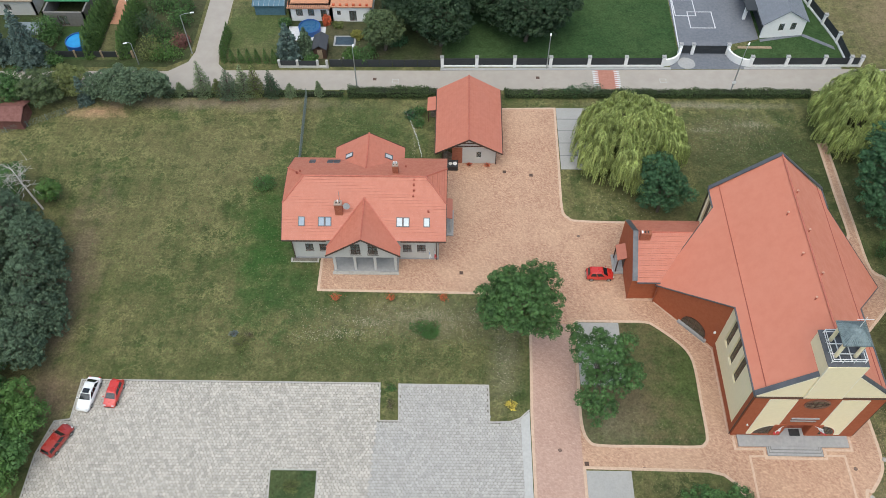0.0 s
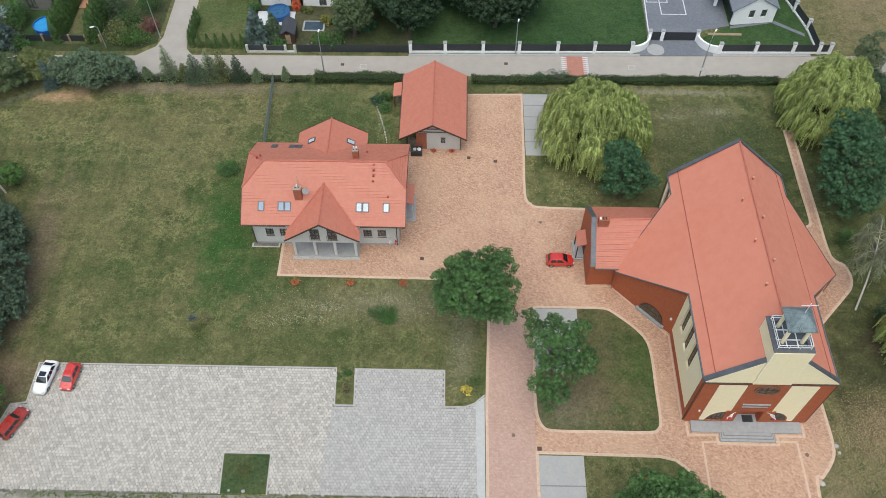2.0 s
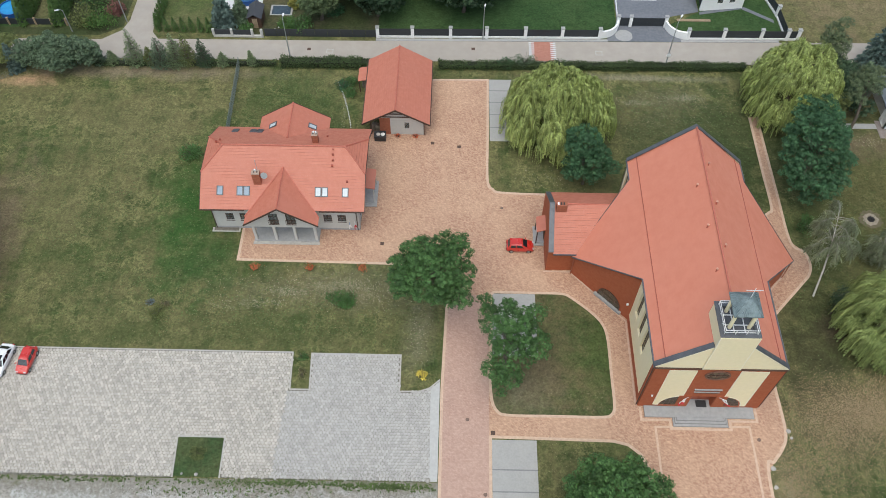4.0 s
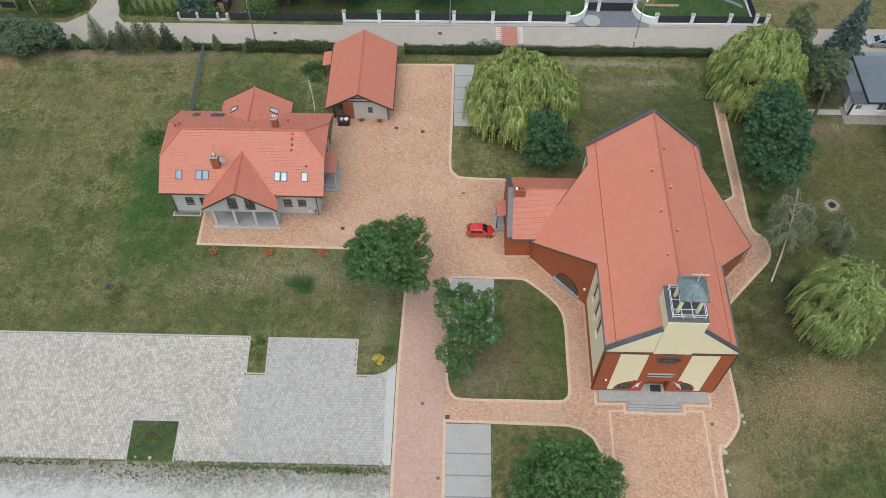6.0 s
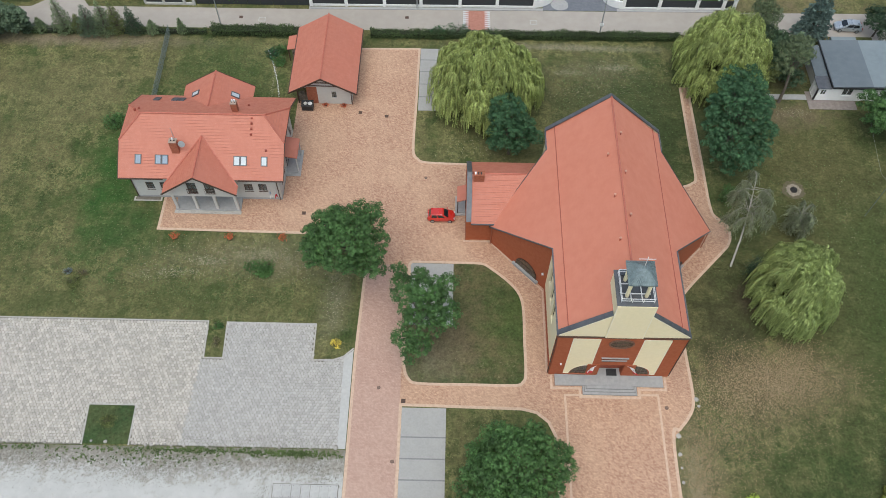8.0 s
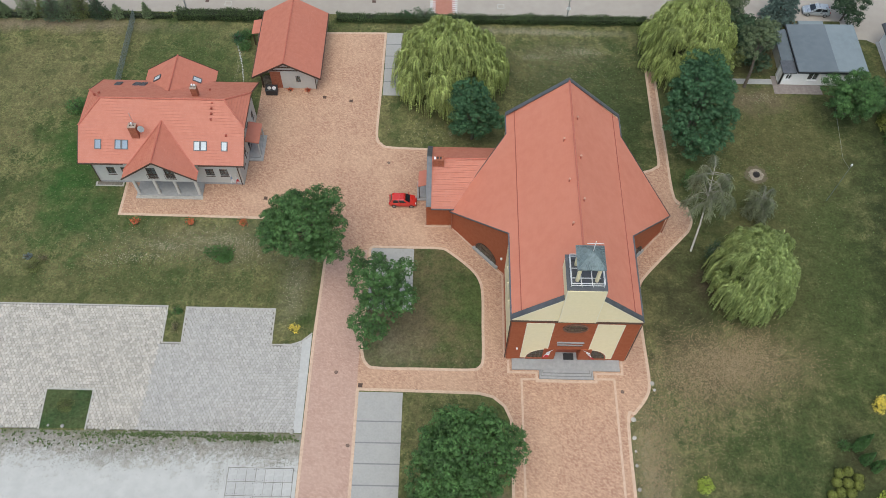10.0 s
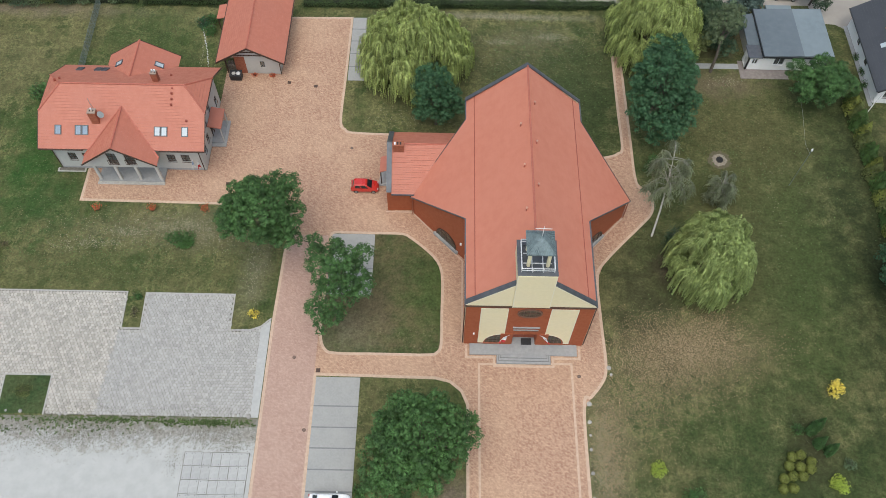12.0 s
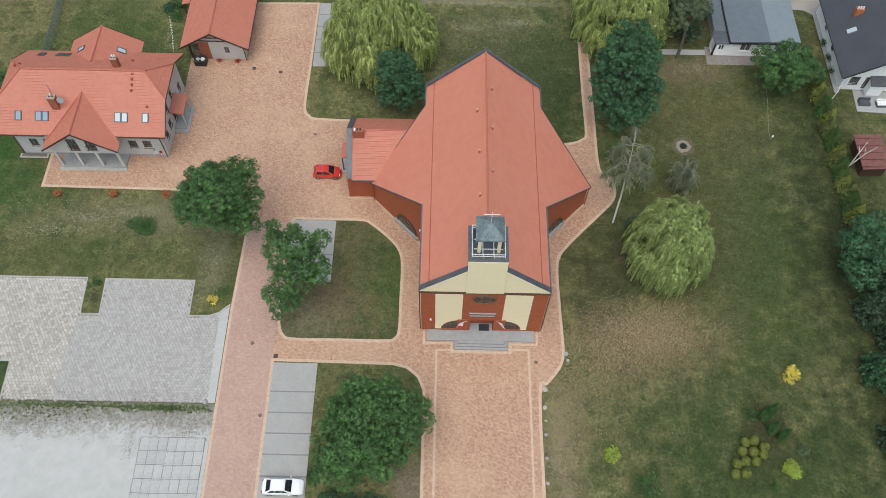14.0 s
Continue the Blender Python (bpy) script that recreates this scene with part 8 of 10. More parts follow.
part("edge_trim", boxes((74.0, 83.95, 81.58, 81.7, 2.72, 2.98), (73.98, 74.1, 81.58, 91.1, 2.72, 3.02)), BLACK_METAL, cottage)
part("porch_wall", wall((72.2, 82.0), (74.28, 82.0), 0, 2.5, 0.2, [(0.6, 1.4, 1.1, 2.1)]), WHITE_WALL, cottage)
window(cottage, (72.2, 82.0), (74.28, 82.0), 0.6, 1.4, 1.1, 2.1, WHITE_METAL, (1, 0), 0.06)
part("porch_wall", wall((72.2, 84.0), (72.2, 82.0), 0, 2.5, 0.2, [(0.5, 1.5, 0.1, 2.1)]), WHITE_WALL, cottage)
part("porch_door", boxes((72.3, 72.36, 82.5, 83.5, 0.1, 2.1)), WHITE_METAL, cottage)
part("porch_roof", boxes((72.0, 74.0, 81.75, 84.2, 2.5, 2.62)), GREY_SHEET, cottage)
part("west_lean_to", solid([(72.5, 84.3, 2.0), (74.0, 84.3, 2.5), (74.0, 90.6, 2.5), (72.5, 90.6, 2.0)], (0, 0, 0.1)), FELT_ROOF, cottage)
part("lean_to_wall", boxes((72.7, 74.2, 84.3, 90.4, 0, 2.0)), PALE_WALL, cottage)
part("rear_shed", boxes((76.5, 80.2, 91.15, 92.8, 0, 2.2)), FELT_ROOF_PALE, cottage)
setting("pavement_cottage", prism([(71.4, 80.2), (78.3, 80.2), (78.3, 81.9), (72.1, 82.0), (72.1, 83.6), (71.4, 83.6)], 0, 0.06), material("weathered_apron", (0.25, 0.215, 0.20), (0.19, 0.16, 0.145), fine=2, coarse=0.6), "concrete apron round the cottage", "pavement")
setting("path_cottage", prism([(57.5, 81.9), (71.4, 82.0), (71.4, 83.0), (57.5, 82.9)], 0, 0.04), SIDEWALK, "narrow concrete garden path", "path")
setting("yard_east", prism([(84.2, 91.6), (87.4, 91.3), (93, 87.5), (99, 88), (120, 90), (120, 97), (84.2, 95.4)], -0.05, 0.014), ASPHALT, "pale hard-standing beside the lane", "driveway")

villa = thing("white_villa", (95, 83, 0), "white house with a steep anthracite roof and roof window", "house")
holes = [(0.9, 2.2, 1.1, 2.6), (2.9, 3.9, 0.6, 2.6), (4.9, 5.9, 0.3, 2.6)]
part("south_wall", wall((89.2, 76.2), (101.5, 75.7), 0, 3.2, 0.35, holes), WHITE_WALL, villa)
for h in holes:
    window(villa, (89.2, 76.2), (101.5, 75.7), *h, BROWN_WOOD, (1, 1), 0.08, BROWN_WOOD)
part("south_gable", solid([(89.2, 76.2, 3.2), (101.5, 75.7, 3.2), (95.4, 75.95, 7.6)], (0, 0.35, 0)), WHITE_WALL, villa)
part("west_wall", wall((89.2, 91.0), (89.2, 76.2), 0, 3.6, 0.35, [(4.0, 5.0, 1.0, 2.2), (8.0, 9.0, 1.0, 2.2)]), WHITE_WALL, villa)
for h in ((4.0, 5.0, 1.0, 2.2), (8.0, 9.0, 1.0, 2.2)):
    window(villa, (89.2, 91.0), (89.2, 76.2), *h, BROWN_WOOD, (1, 0), 0.08)
for x0, x1 in ((88.4, 95.4), (102.4, 95.4)):
    up = Vector((x1 - x0, 0, 4.55))
    slope("roof_slope", (x0, 0, 3.15), (0, 1, 0), up, [(75.4, 0), (91.5, 0), (91.5, up.length), (75.4, up.length)], villa, DARK_ROOF, 0.4, 0.012)
part("bargeboard", beam((88.4, 75.35, 3.05), (95.4, 75.35, 7.6), 0.08, 0.25), BLACK_METAL, villa)
part("gutter", beam((88.35, 75.4, 3.1), (88.35, 91.5, 3.1), 0.14, 0.12), BLACK_METAL, villa)
part("roof_window", solid([(90.15, 82.45, 4.29), (90.15, 83.15, 4.29), (91.2, 83.15, 4.97), (91.2, 82.45, 4.97)], (-0.07, 0, 0.1)), BLIND_WHITE, villa)
chv = part("chimney", boxes((91.2, 92.3, 85.0, 85.7, 4.7, 6.3)), material("orange_brick", (0.48, 0.17, 0.07), (0.38, 0.13, 0.055), fine=4), villa, "orange brick chimney")
for x in (91.4, 91.75, 92.1):
    part("chimney_pot", tube([(x, 85.35, 6.3), (x, 85.35, 6.6)], 0.12, 9), WHITE_METAL, chv)
part("bay_window", boxes((92.6, 94.6, 74.9, 75.95, 0.2, 2.4)), WHITE_WALL, villa)
part("bay_roof", solid([(92.4, 74.6, 2.4), (94.8, 74.6, 2.4), (94.8, 76.0, 2.9), (92.4, 76.0, 2.9)], (0, 0, 0.12)), DARK_ROOF, villa)
setting("terrace_villa", prism([(91.0, 72.2), (99, 71.6), (99, 75.6), (91.2, 76.0)], 0, 0.06), SIDEWALK, "grey paved terrace with a pale kerb", "terrace")
setting("path_villa", prism([(88.6, 75.5), (89.2, 75.5), (89.2, 91), (88.6, 91)], 0, 0.05), SIDEWALK, "narrow paved strip at the wall", "path")
for x, y in ((92.2, 73.6), (94.6, 73.4)):
    sofa = thing("garden_sofa", (x, y, 0.06), "low garden seat with white cushions on the terrace", "garden seat")
    part("frame", boxes((x - 0.8, x + 0.8, y - 0.5, y + 0.5, 0.06, 0.38)), GREY_SHEET, sofa)
    part("cushion", boxes((x - 0.72, x + 0.72, y - 0.42, y + 0.3, 0.38, 0.52)), FLAG_WHITE if x > 93 else GREY_SHEET, sofa)
    part("backrest", boxes((x - 0.8, x + 0.8, y + 0.3, y + 0.5, 0.38, 0.8)), FLAG_WHITE if x > 93 else GREY_SHEET, sofa)
rshed = thing("rusty_shed", (90, 63.6, 0), "low shed with a faded brown sheet roof", "shed")
part("wall", boxes((88.6, 91.6, 61.4, 66.2, 0, 1.9)), BROWN_WOOD, rshed)
part("roof", solid([(88.3, 61.0, 1.9), (91.9, 61.0, 2.15), (91.9, 66.6, 2.15), (88.3, 66.6, 1.9)], (0, 0, 0.09)), RUST_ROOF, rshed)
for k in range(5):
    part("rib", boxes((88.3, 91.9, 61.3 + 1.15 * k, 61.36 + 1.15 * k, 2.05, 2.27)), RUST_ROOF, rshed)


# ---- trees and shrubs ----
broadleaf("maple_tree", 8.2, 51.6, [(7.6, 51.2, 7.6, 4.6, 4.4, 3.6), (10.3, 49.5, 6.4, 2.4, 2.4, 2.2), (6.0, 53.0, 7.2, 2.8, 2.6, 2.4), (9.6, 53.2, 8.0, 2.6, 2.4, 2.4)], LEAF_DARK, "dense round-crowned dark green tree beside the drive", clumps=560, per=62, clump_r=0.48, leaf=0.21, seed=11, limb_share=0.10)
broadleaf("young_oak", 16.3, 42.0, [(17.0, 45.4, 6.2, 3.2, 2.6, 1.9), (18.6, 42.6, 5.6, 2.5, 2.2, 1.7), (16.0, 39.4, 4.8, 2.0, 2.0, 1.6), (15.4, 42.6, 5.6, 1.2, 2.0, 1.3), (14.0, 47.8, 5.8, 0.9, 0.9, 0.6), (19.2, 46.0, 5.8, 1.7, 1.6, 1.2)], LEAF_DARK, "loose open-crowned dark green tree over parking bays", clumps=260, per=62, clump_r=0.47, leaf=0.21, seed=12, trunk=0.22, limb_share=0.14)
broadleaf("maple_tree", 27.3, 25.8, [(27.3, 25.4, 5.6, 4.6, 4.4, 3.6), (24.8, 26.0, 4.8, 2.6, 2.8, 2.4), (29.2, 23.2, 4.6, 2.6, 2.6, 2.2), (27.6, 21.8, 4.0, 2.6, 2.2, 2.0), (23.6, 21.4, 3.2, 2.5, 2.5, 2.2), (30.0, 25.6, 5.4, 2.8, 3.0, 2.6), (23.4, 24.2, 3.6, 2.2, 2.4, 2.0)], LEAF_DARK, "dense dark green tree on the lawn by the forecourt", clumps=680, per=62, clump_r=0.48, leaf=0.21, seed=13, limb_share=0.10)
willow(24.8, 80.7, 7.4, 7.0, 11.0, LEAF_WILLOW, "large yellow-green weeping willow on the lawn", 21, 1500)
willow(59.2, 86.2, 6.0, 6.7, 11.0, LEAF_WILLOW, "large yellow-green weeping willow by the lane", 22, 1300)
willow(61.30, 48.0, 4.35, 5.3, 10.9, foliage("willow_leaves_green", (0.310, 0.372, 0.140), (0.155, 0.205, 0.070), vary_by=0.18, contrast=0.36), "rounded green weeping willow on the lawn", 23, 1300, domes=30, lift=1.2)
broadleaf("round_tree", 27.9, 70.8, [(27.5, 72.6, 5.6, 2.7, 2.5, 2.9), (29.1, 71.2, 3.5, 2.8, 2.6, 2.9), (27.3, 71.4, 3.2, 2.4, 2.4, 2.6)], LEAF_BLUE, "compact two-lobed blue-green tree beside the willow", clumps=330, per=80, clump_r=0.42, leaf=0.15, trunk=0.18, seed=14, limb_share=0.1)
broadleaf("chestnut_tree", 57.7, 73.0, [(57.6, 72.8, 6.6, 4.4, 4.3, 4.4), (57.6, 69.0, 4.2, 4.2, 3.4, 3.2), (57.8, 71.0, 5.6, 4.8, 3.6, 3.6), (58.6, 76.4, 7.6, 3.2, 3.0, 3.0)], LEAF_BLUE, "tall dense blue-green tree beside the garden path", clumps=700, per=56, clump_r=0.46, leaf=0.20, seed=15, limb_share=0.10)
broadleaf("fruit_tree", 80.4, 76.6, [(80.2, 75.9, 4.0, 3.9, 3.6, 2.9), (82.6, 76.6, 3.6, 2.4, 2.6, 2.2), (79.0, 77.6, 3.6, 2.2, 2.0, 2.0)], LEAF_DARK, "bushy dark green fruit tree before the cottage", clumps=210, per=130, clump_r=0.62, leaf=0.18, trunk=0.18, seed=16)


BIRCH_LEAF = foliage("sparse_birch_leaves", (0.200, 0.225, 0.140), (0.130, 0.150, 0.090), contrast=0.4)
GREY_TWIG = material("grey_twigs", (0.34, 0.33, 0.28), (0.22, 0.21, 0.18), fine=4, rough=0.9)


def bare_tree(x, y, top, spread_r, label, mat, seed, twigs=60, r=0.16, leafy=None):
    rng = np.random.default_rng(seed)
    ob = thing("bare_tree", (x, y, 0), label, "tree")
    part("trunk", tube([(x, y, -0.1), (x + (top[0] - x) * 0.4, y + (top[1] - y) * 0.35, top[2] * 0.42), top], [r * 1.2, r, r * 0.35], 8), mat, ob)
    bm = bmesh.new()
    tips = []
    for k in range(twigs):
        f = rng.uniform(0.45, 1.0)
        s = Vector((x, y, 0)).lerp(Vector(top), f)
        s.z = top[2] * f
        a = rng.uniform(0, 6.28)
        ln = spread_r * rng.uniform(0.4, 1.0)
        e = s + Vector((math.cos(a) * ln, math.sin(a) * ln, ln * rng.uniform(-0.15, 0.55)))
        m = s.lerp(e, 0.5) + Vector((0, 0, 0.15 * ln))
        tube([s, m, e], [0.032, 0.020, 0.008], 4, bm)
        for j in range(3):
            q = s.lerp(e, rng.uniform(0.4, 0.95))
            e2 = q + Vector(rng.normal(size=3) * 0.32 * ln)
            tube([q, e2], [0.026, 0.008], 4, bm)
            tips.append(tuple(e2))
            tips.append(tuple(q.lerp(e2, 0.4)))
    part("branchwork", bm, GREY_TWIG if leafy else mat, ob)
    if leafy:
        p = np.repeat(np.array(tips), 24, 0) + rng.normal(size=(len(tips) * 24, 3)) * 0.32 - np.array([0, 0, 0.2])
        leaves("foliage", leaf_quads(rng, p, 0.14), leafy, ob)


def weeping_birch(x, y, bend, top, spread_r, label, seed, limbs=26, r=0.15, hang=1.6):
    """A thin leaning trunk, arching pale limbs, and sparse hanging twigs with small leaves."""
    rng = np.random.default_rng(seed)
    ob = thing("birch_tree", (x, y, 0), label, "tree")
    line = [Vector((x, y, -0.1)), Vector((x, y, 0)).lerp(Vector(bend), 0.5) + Vector((0.1, 0, 0)), Vector(bend), Vector(top)]
    part("trunk", tube(line, [r * 1.25, r * 1.05, r * 0.75, r * 0.12], 8), PALE_BARK, ob)
    bm = bmesh.new()
    starts = []
    for k in range(limbs):
        s = line[2].lerp(line[3], rng.uniform(0.0, 0.95)) if k % 4 else line[1].lerp(line[2], rng.uniform(0.75, 1.0))
        a = k * 2.4 + rng.uniform(-0.4, 0.4)
        ln = spread_r * rng.uniform(0.55, 1.05)
        way = Vector((math.cos(a), math.sin(a), 0))
        arc = [s, s + way * ln * 0.45 + Vector((0, 0, 0.30 * ln)), s + way * ln * 0.8 + Vector((0, 0, 0.22 * ln)), s + way * ln + Vector((0, 0, -0.12 * ln))]
        tube(arc, [0.055, 0.038, 0.026, 0.012], 5, bm)
        for j in range(11):
            f = rng.uniform(0.25, 1.0) * 3
            i = min(2, int(f))
            starts.append(tuple(arc[i].lerp(arc[i + 1], f - i)))
    part("branchwork", bm, GREY_TWIG, ob)
    p = np.repeat(np.array(starts), 7, 0)
    n, k = len(p), 8
    p = p + rng.normal(size=(n, 3)) * 0.12
    drop = hang * rng.uniform(0.35, 1.1, n)
    drop = np.minimum(drop, p[:, 2] - 0.3)
    drift = rng.normal(size=(n, 2)) * 0.35
    t = np.linspace(0, 1, k + 1)[None, :, None]
    nodes = p[:, None, :] + np.concatenate([drift, np.zeros((n, 1))], 1)[:, None, :] * t - np.array([0, 0, 1.0]) * drop[:, None, None] * t ** 1.3
    nodes += np.cumsum(rng.normal(size=nodes.shape) * 0.03, axis=1)
    nodes[:, :, 2] = np.maximum(nodes[:, :, 2], 0.2)
    link_mesh("foliage", strand_mesh("foliage", nodes, rng.uniform(0.035, 0.075, n), rng), BIRCH_LEAF, ob)


weeping_birch(55.6, 53.4, (56.7, 57.6, 5.8), (57.3, 60.2, 8.0), 3.4, "leaning white-barked birch with sparse hanging twigs", 31, 26, 0.105)
weeping_birch(65.2, 58.2, (64.9, 58.9, 1.6), (64.6, 59.6, 3.9), 2.1, "small half-dead birch with grey hanging twigs", 32, 20, 0.10, 1.3)
bare_tree(-57.4, 70.2, (-60.0, 72.2, 7.0), 3.0, "bleached dead tree with bare white branches", PALE_BARK, 33, 34, 0.13)
bare_tree(57.0, 50.8, (57.8, 51.2, 4.6), 1.2, "small dark half-dead shrub beside the willow", BARK, 34, 30, 0.08, NEEDLE_DARK)
shrub("garden_shrub", 56.9, 63.7, 1.4, 1.6, 2.3, LEAF_DARK, "dark green rounded shrub on the lawn", 41, 900)
shrub("garden_shrub", 59.6, 52.6, 2.2, 1.6, 2.2, LEAF_DEEP, "dark spreading shrub beside the willow", 58, 1300)
for x, y, dx, dy in ((60.8, 53.0, 0.3, 0.9), (58.9, 52.4, -0.4, 0.3)):
    stick = thing("dead_branch", (x, y, 0), "bleached bare branch standing in a dark shrub", "dead branch")
    part("branch", tube([(x, y, 0.1), (x + dx * 0.4, y + dy * 0.3, 1.5), (x + dx, y + dy, 3.0)], [0.07, 0.055, 0.02], 6), PALE_BARK, stick)
    part("twig", tube([(x + dx * 0.4, y + dy * 0.3, 1.5), (x + dx * 0.4 - 0.35, y + dy * 0.5, 2.3)], [0.035, 0.015], 5), PALE_BARK, stick)
shrub("garden_shrub", -27.0, 74.6, 1.6, 1.4, 1.9, LEAF_MID, "loose green shrub on the meadow", 42, 900)
shrub("garden_shrub", -3.6, 51.4, 1.9, 1.6, 1.5, LEAF_MID, "wide green shrub on the lawn", 43, 1400)
shrub("garden_shrub", 6.8, 41.3, 0.75, 0.7, 0.7, LEAF_YELLOW, "small yellow flowering shrub", 44, 420, 0.12)
shrub("perennial_clump", -26.3, 49.2, 1.3, 1.1, 0.8, LEAF_OLIVE, "clump of green and straw-coloured perennials", 45, 650, 0.13)
shrub("perennial_clump", -27.4, 50.6, 0.7, 0.6, 0.6, foliage("grey_blue_leaves", (0.14, 0.17, 0.17), (0.08, 0.10, 0.10)), "clump of greyish perennials", 46, 260, 0.12)
shrub("perennial_clump", -25.6, 50.4, 1.0, 0.5, 0.5, DRY_TUFT, "clump of withered straw-coloured perennials", 47, 300, 0.12)
shrub("bed_shrub", -7.5, 43.3, 0.7, 0.7, 0.8, LEAF_MID, "small green shrub in a narrow bed", 48, 350, 0.12)
shrub("bed_shrub", -7.4, 41.3, 0.6, 0.9, 0.35, DRY_TUFT, "patch of withered plants in a narrow bed", 49, 260, 0.12)
shrub("garden_shrub", 52.8, 23.7, 1.0, 1.0, 1.2, LEAF_LIME, "small bright green shrub on the lawn", 50, 700, 0.14)
shrub("garden_shrub", 56.4, 20.4, 1.6, 1.4, 1.6, LEAF_MID, "green bushy shrub on the lawn", 51, 1000, 0.16)
shrub("garden_shrub", 74.0, 33.0, 0.85, 1.2, 2.0, LEAF_YELLOW, "golden yellow shrub on the lawn", 52, 850, 0.17)
shrub("garden_shrub", 72.2, 22.4, 1.15, 1.1, 1.1, LEAF_LIME, "lime green shrub in a garden bed", 53, 800, 0.15)
shrub("garden_shrub", 73.9, 24.6, 0.8, 0.7, 0.8, foliage("grey_green_leaves", (0.11, 0.16, 0.08), (0.07, 0.10, 0.05)), "small grey-green garden shrub", 54, 350, 0.14)
shrub("garden_shrub", 70.2, 20.4, 0.7, 0.6, 0.6, LEAF_MID, "small green shrub in a garden bed", 55, 300, 0.13)
shrub("garden_shrub", 68.9, 28.4, 0.8, 0.7, 1.0, LEAF_DARK, "small dark green garden shrub", 56, 350, 0.13)
for i, (x, y, r, h) in enumerate(((22.6, 18.6, 1.1, 1.2), (24.9, 18.3, 1.4, 1.5), (27.4, 18.2, 1.3, 1.3))):
    shrub("garden_shrub", x, y, r, r * 0.9, h, LEAF_BLUE, "low blue-green shrub under the tree", 410 + i, 700)
shrub("garden_shrub", 20.9, 20.8, 0.9, 1.1, 0.8, LEAF_DARK, "low dark shrub at the edge of the lawn", 57, 420)
for i, (x, y) in enumerate(((67.6, 25.3), (68.6, 25.5), (69.6, 24.8), (67.1, 24.3), (68.3, 24.2), (69.4, 24.0), (66.3, 22.9), (67.3, 23.2), (68.4, 23.2), (66.0, 21.8), (67.1, 21.9))):
    ball_shrub("ball_thuja", x, y, 0.56, 1.0, THUJA_OLIVE, "small clipped olive-green conifer ball", 60 + i, 800, 0.12, "conifer balls in the bed")
for i, (x, y, h) in enumerate(((70.2, 28.2, 2.2), (71.0, 28.8, 2.0), (70.8, 26.8, 1.8), (71.8, 26.0, 2.0))):
    thuja(x, y, h + 1.2, 0.55, LEAF_DARK, "slim dark green upright conifer in the bed", 80 + i, 1500, "slim conifers in the bed", 0.14)

shrub("perennial_clump", -17.9, 31.3, 1.1, 0.9, 0.35, LEAF_OLIVE, "low clump of olive weeds in a grass bed", 92, 420, 0.13)

# conifer belt on the west edge
NEEDLE_BELT = foliage("grey_green_pine_needles", (0.084, 0.126, 0.076), (0.038, 0.062, 0.038), vary_by=0.3, contrast=0.35)
belt = [(-58.0, 64.5, 9.5, 3.6, NEEDLE_BELT), (-54.0, 61.0, 9.0, 3.8, NEEDLE_BELT), (-59.0, 57.5, 9.5, 3.6, NEEDLE_BELT), (-52.6, 56.0, 8.5, 3.8, NEEDLE_BELT), (-56.5, 51.5, 9.0, 3.6, NEEDLE_BELT), (-51.2, 51.0, 8.0, 3.6, NEEDLE_BELT), (-61.5, 66.5, 9, 3.6, NEEDLE_BELT), (-63, 60, 9.5, 3.6, NEEDLE_BELT), (-62, 52, 9, 3.6, NEEDLE_BELT), (-52.0, 46.8, 7.5, 3.2, NEEDLE_BELT)]
for i, (x, y, h, r, m) in enumerate(belt):
    broadleaf("pine_tree", x, y, [(x, y, h * 0.34, r, r, h * 0.34), (x + 0.2, y, h * 0.62, r * 0.72, r * 0.72, h * 0.30), (x, y + 0.2, h * 0.84, r * 0.36, r * 0.36, h * 0.18)], m, "full grey-green pine in a dense belt", clumps=520, per=34, clump_r=0.36, leaf=0.20, trunk=0.17, seed=100 + i, trunk_to=(x, y, h * 0.94), group="pines of the western belt", limb_share=0.12)
for i, (x, y, rx, h, m) in enumerate(((-57.5, 46.5, 3.4, 6.5, LEAF_DARK), (-56, 41, 3.6, 6.5, LEAF_DARK), (-49.4, 39.0, 2.9, 5.6, LEAF_BRIGHT), (-50.6, 35.2, 3.2, 5.4, LEAF_MID), (-55.5, 34.5, 3.6, 6.0, LEAF_DARK), (-51.5, 31.5, 3.2, 5.0, LEAF_BRIGHT), (-56, 28, 3.6, 5.5, LEAF_DARK), (-62, 44, 4, 6.5, LEAF_DARK), (-62, 34, 4, 6.5, LEAF_MID), (-63.5, 73.0, 2.8, 4.2, LEAF_DARK), (-56.3, 72.4, 1.2, 2.6, LEAF_BRIGHT))):
    broadleaf("bushy_tree", x, y, [(x, y, h * 0.55, rx, rx, h * 0.45), (x + rx * 0.4, y - rx * 0.4, h * 0.42, rx * 0.7, rx * 0.7, h * 0.36)], m, "bushy broad-leaved tree at the edge of the parking ground", clumps=120, per=100, clump_r=0.75, leaf=0.24, trunk=0.16, seed=120 + i)

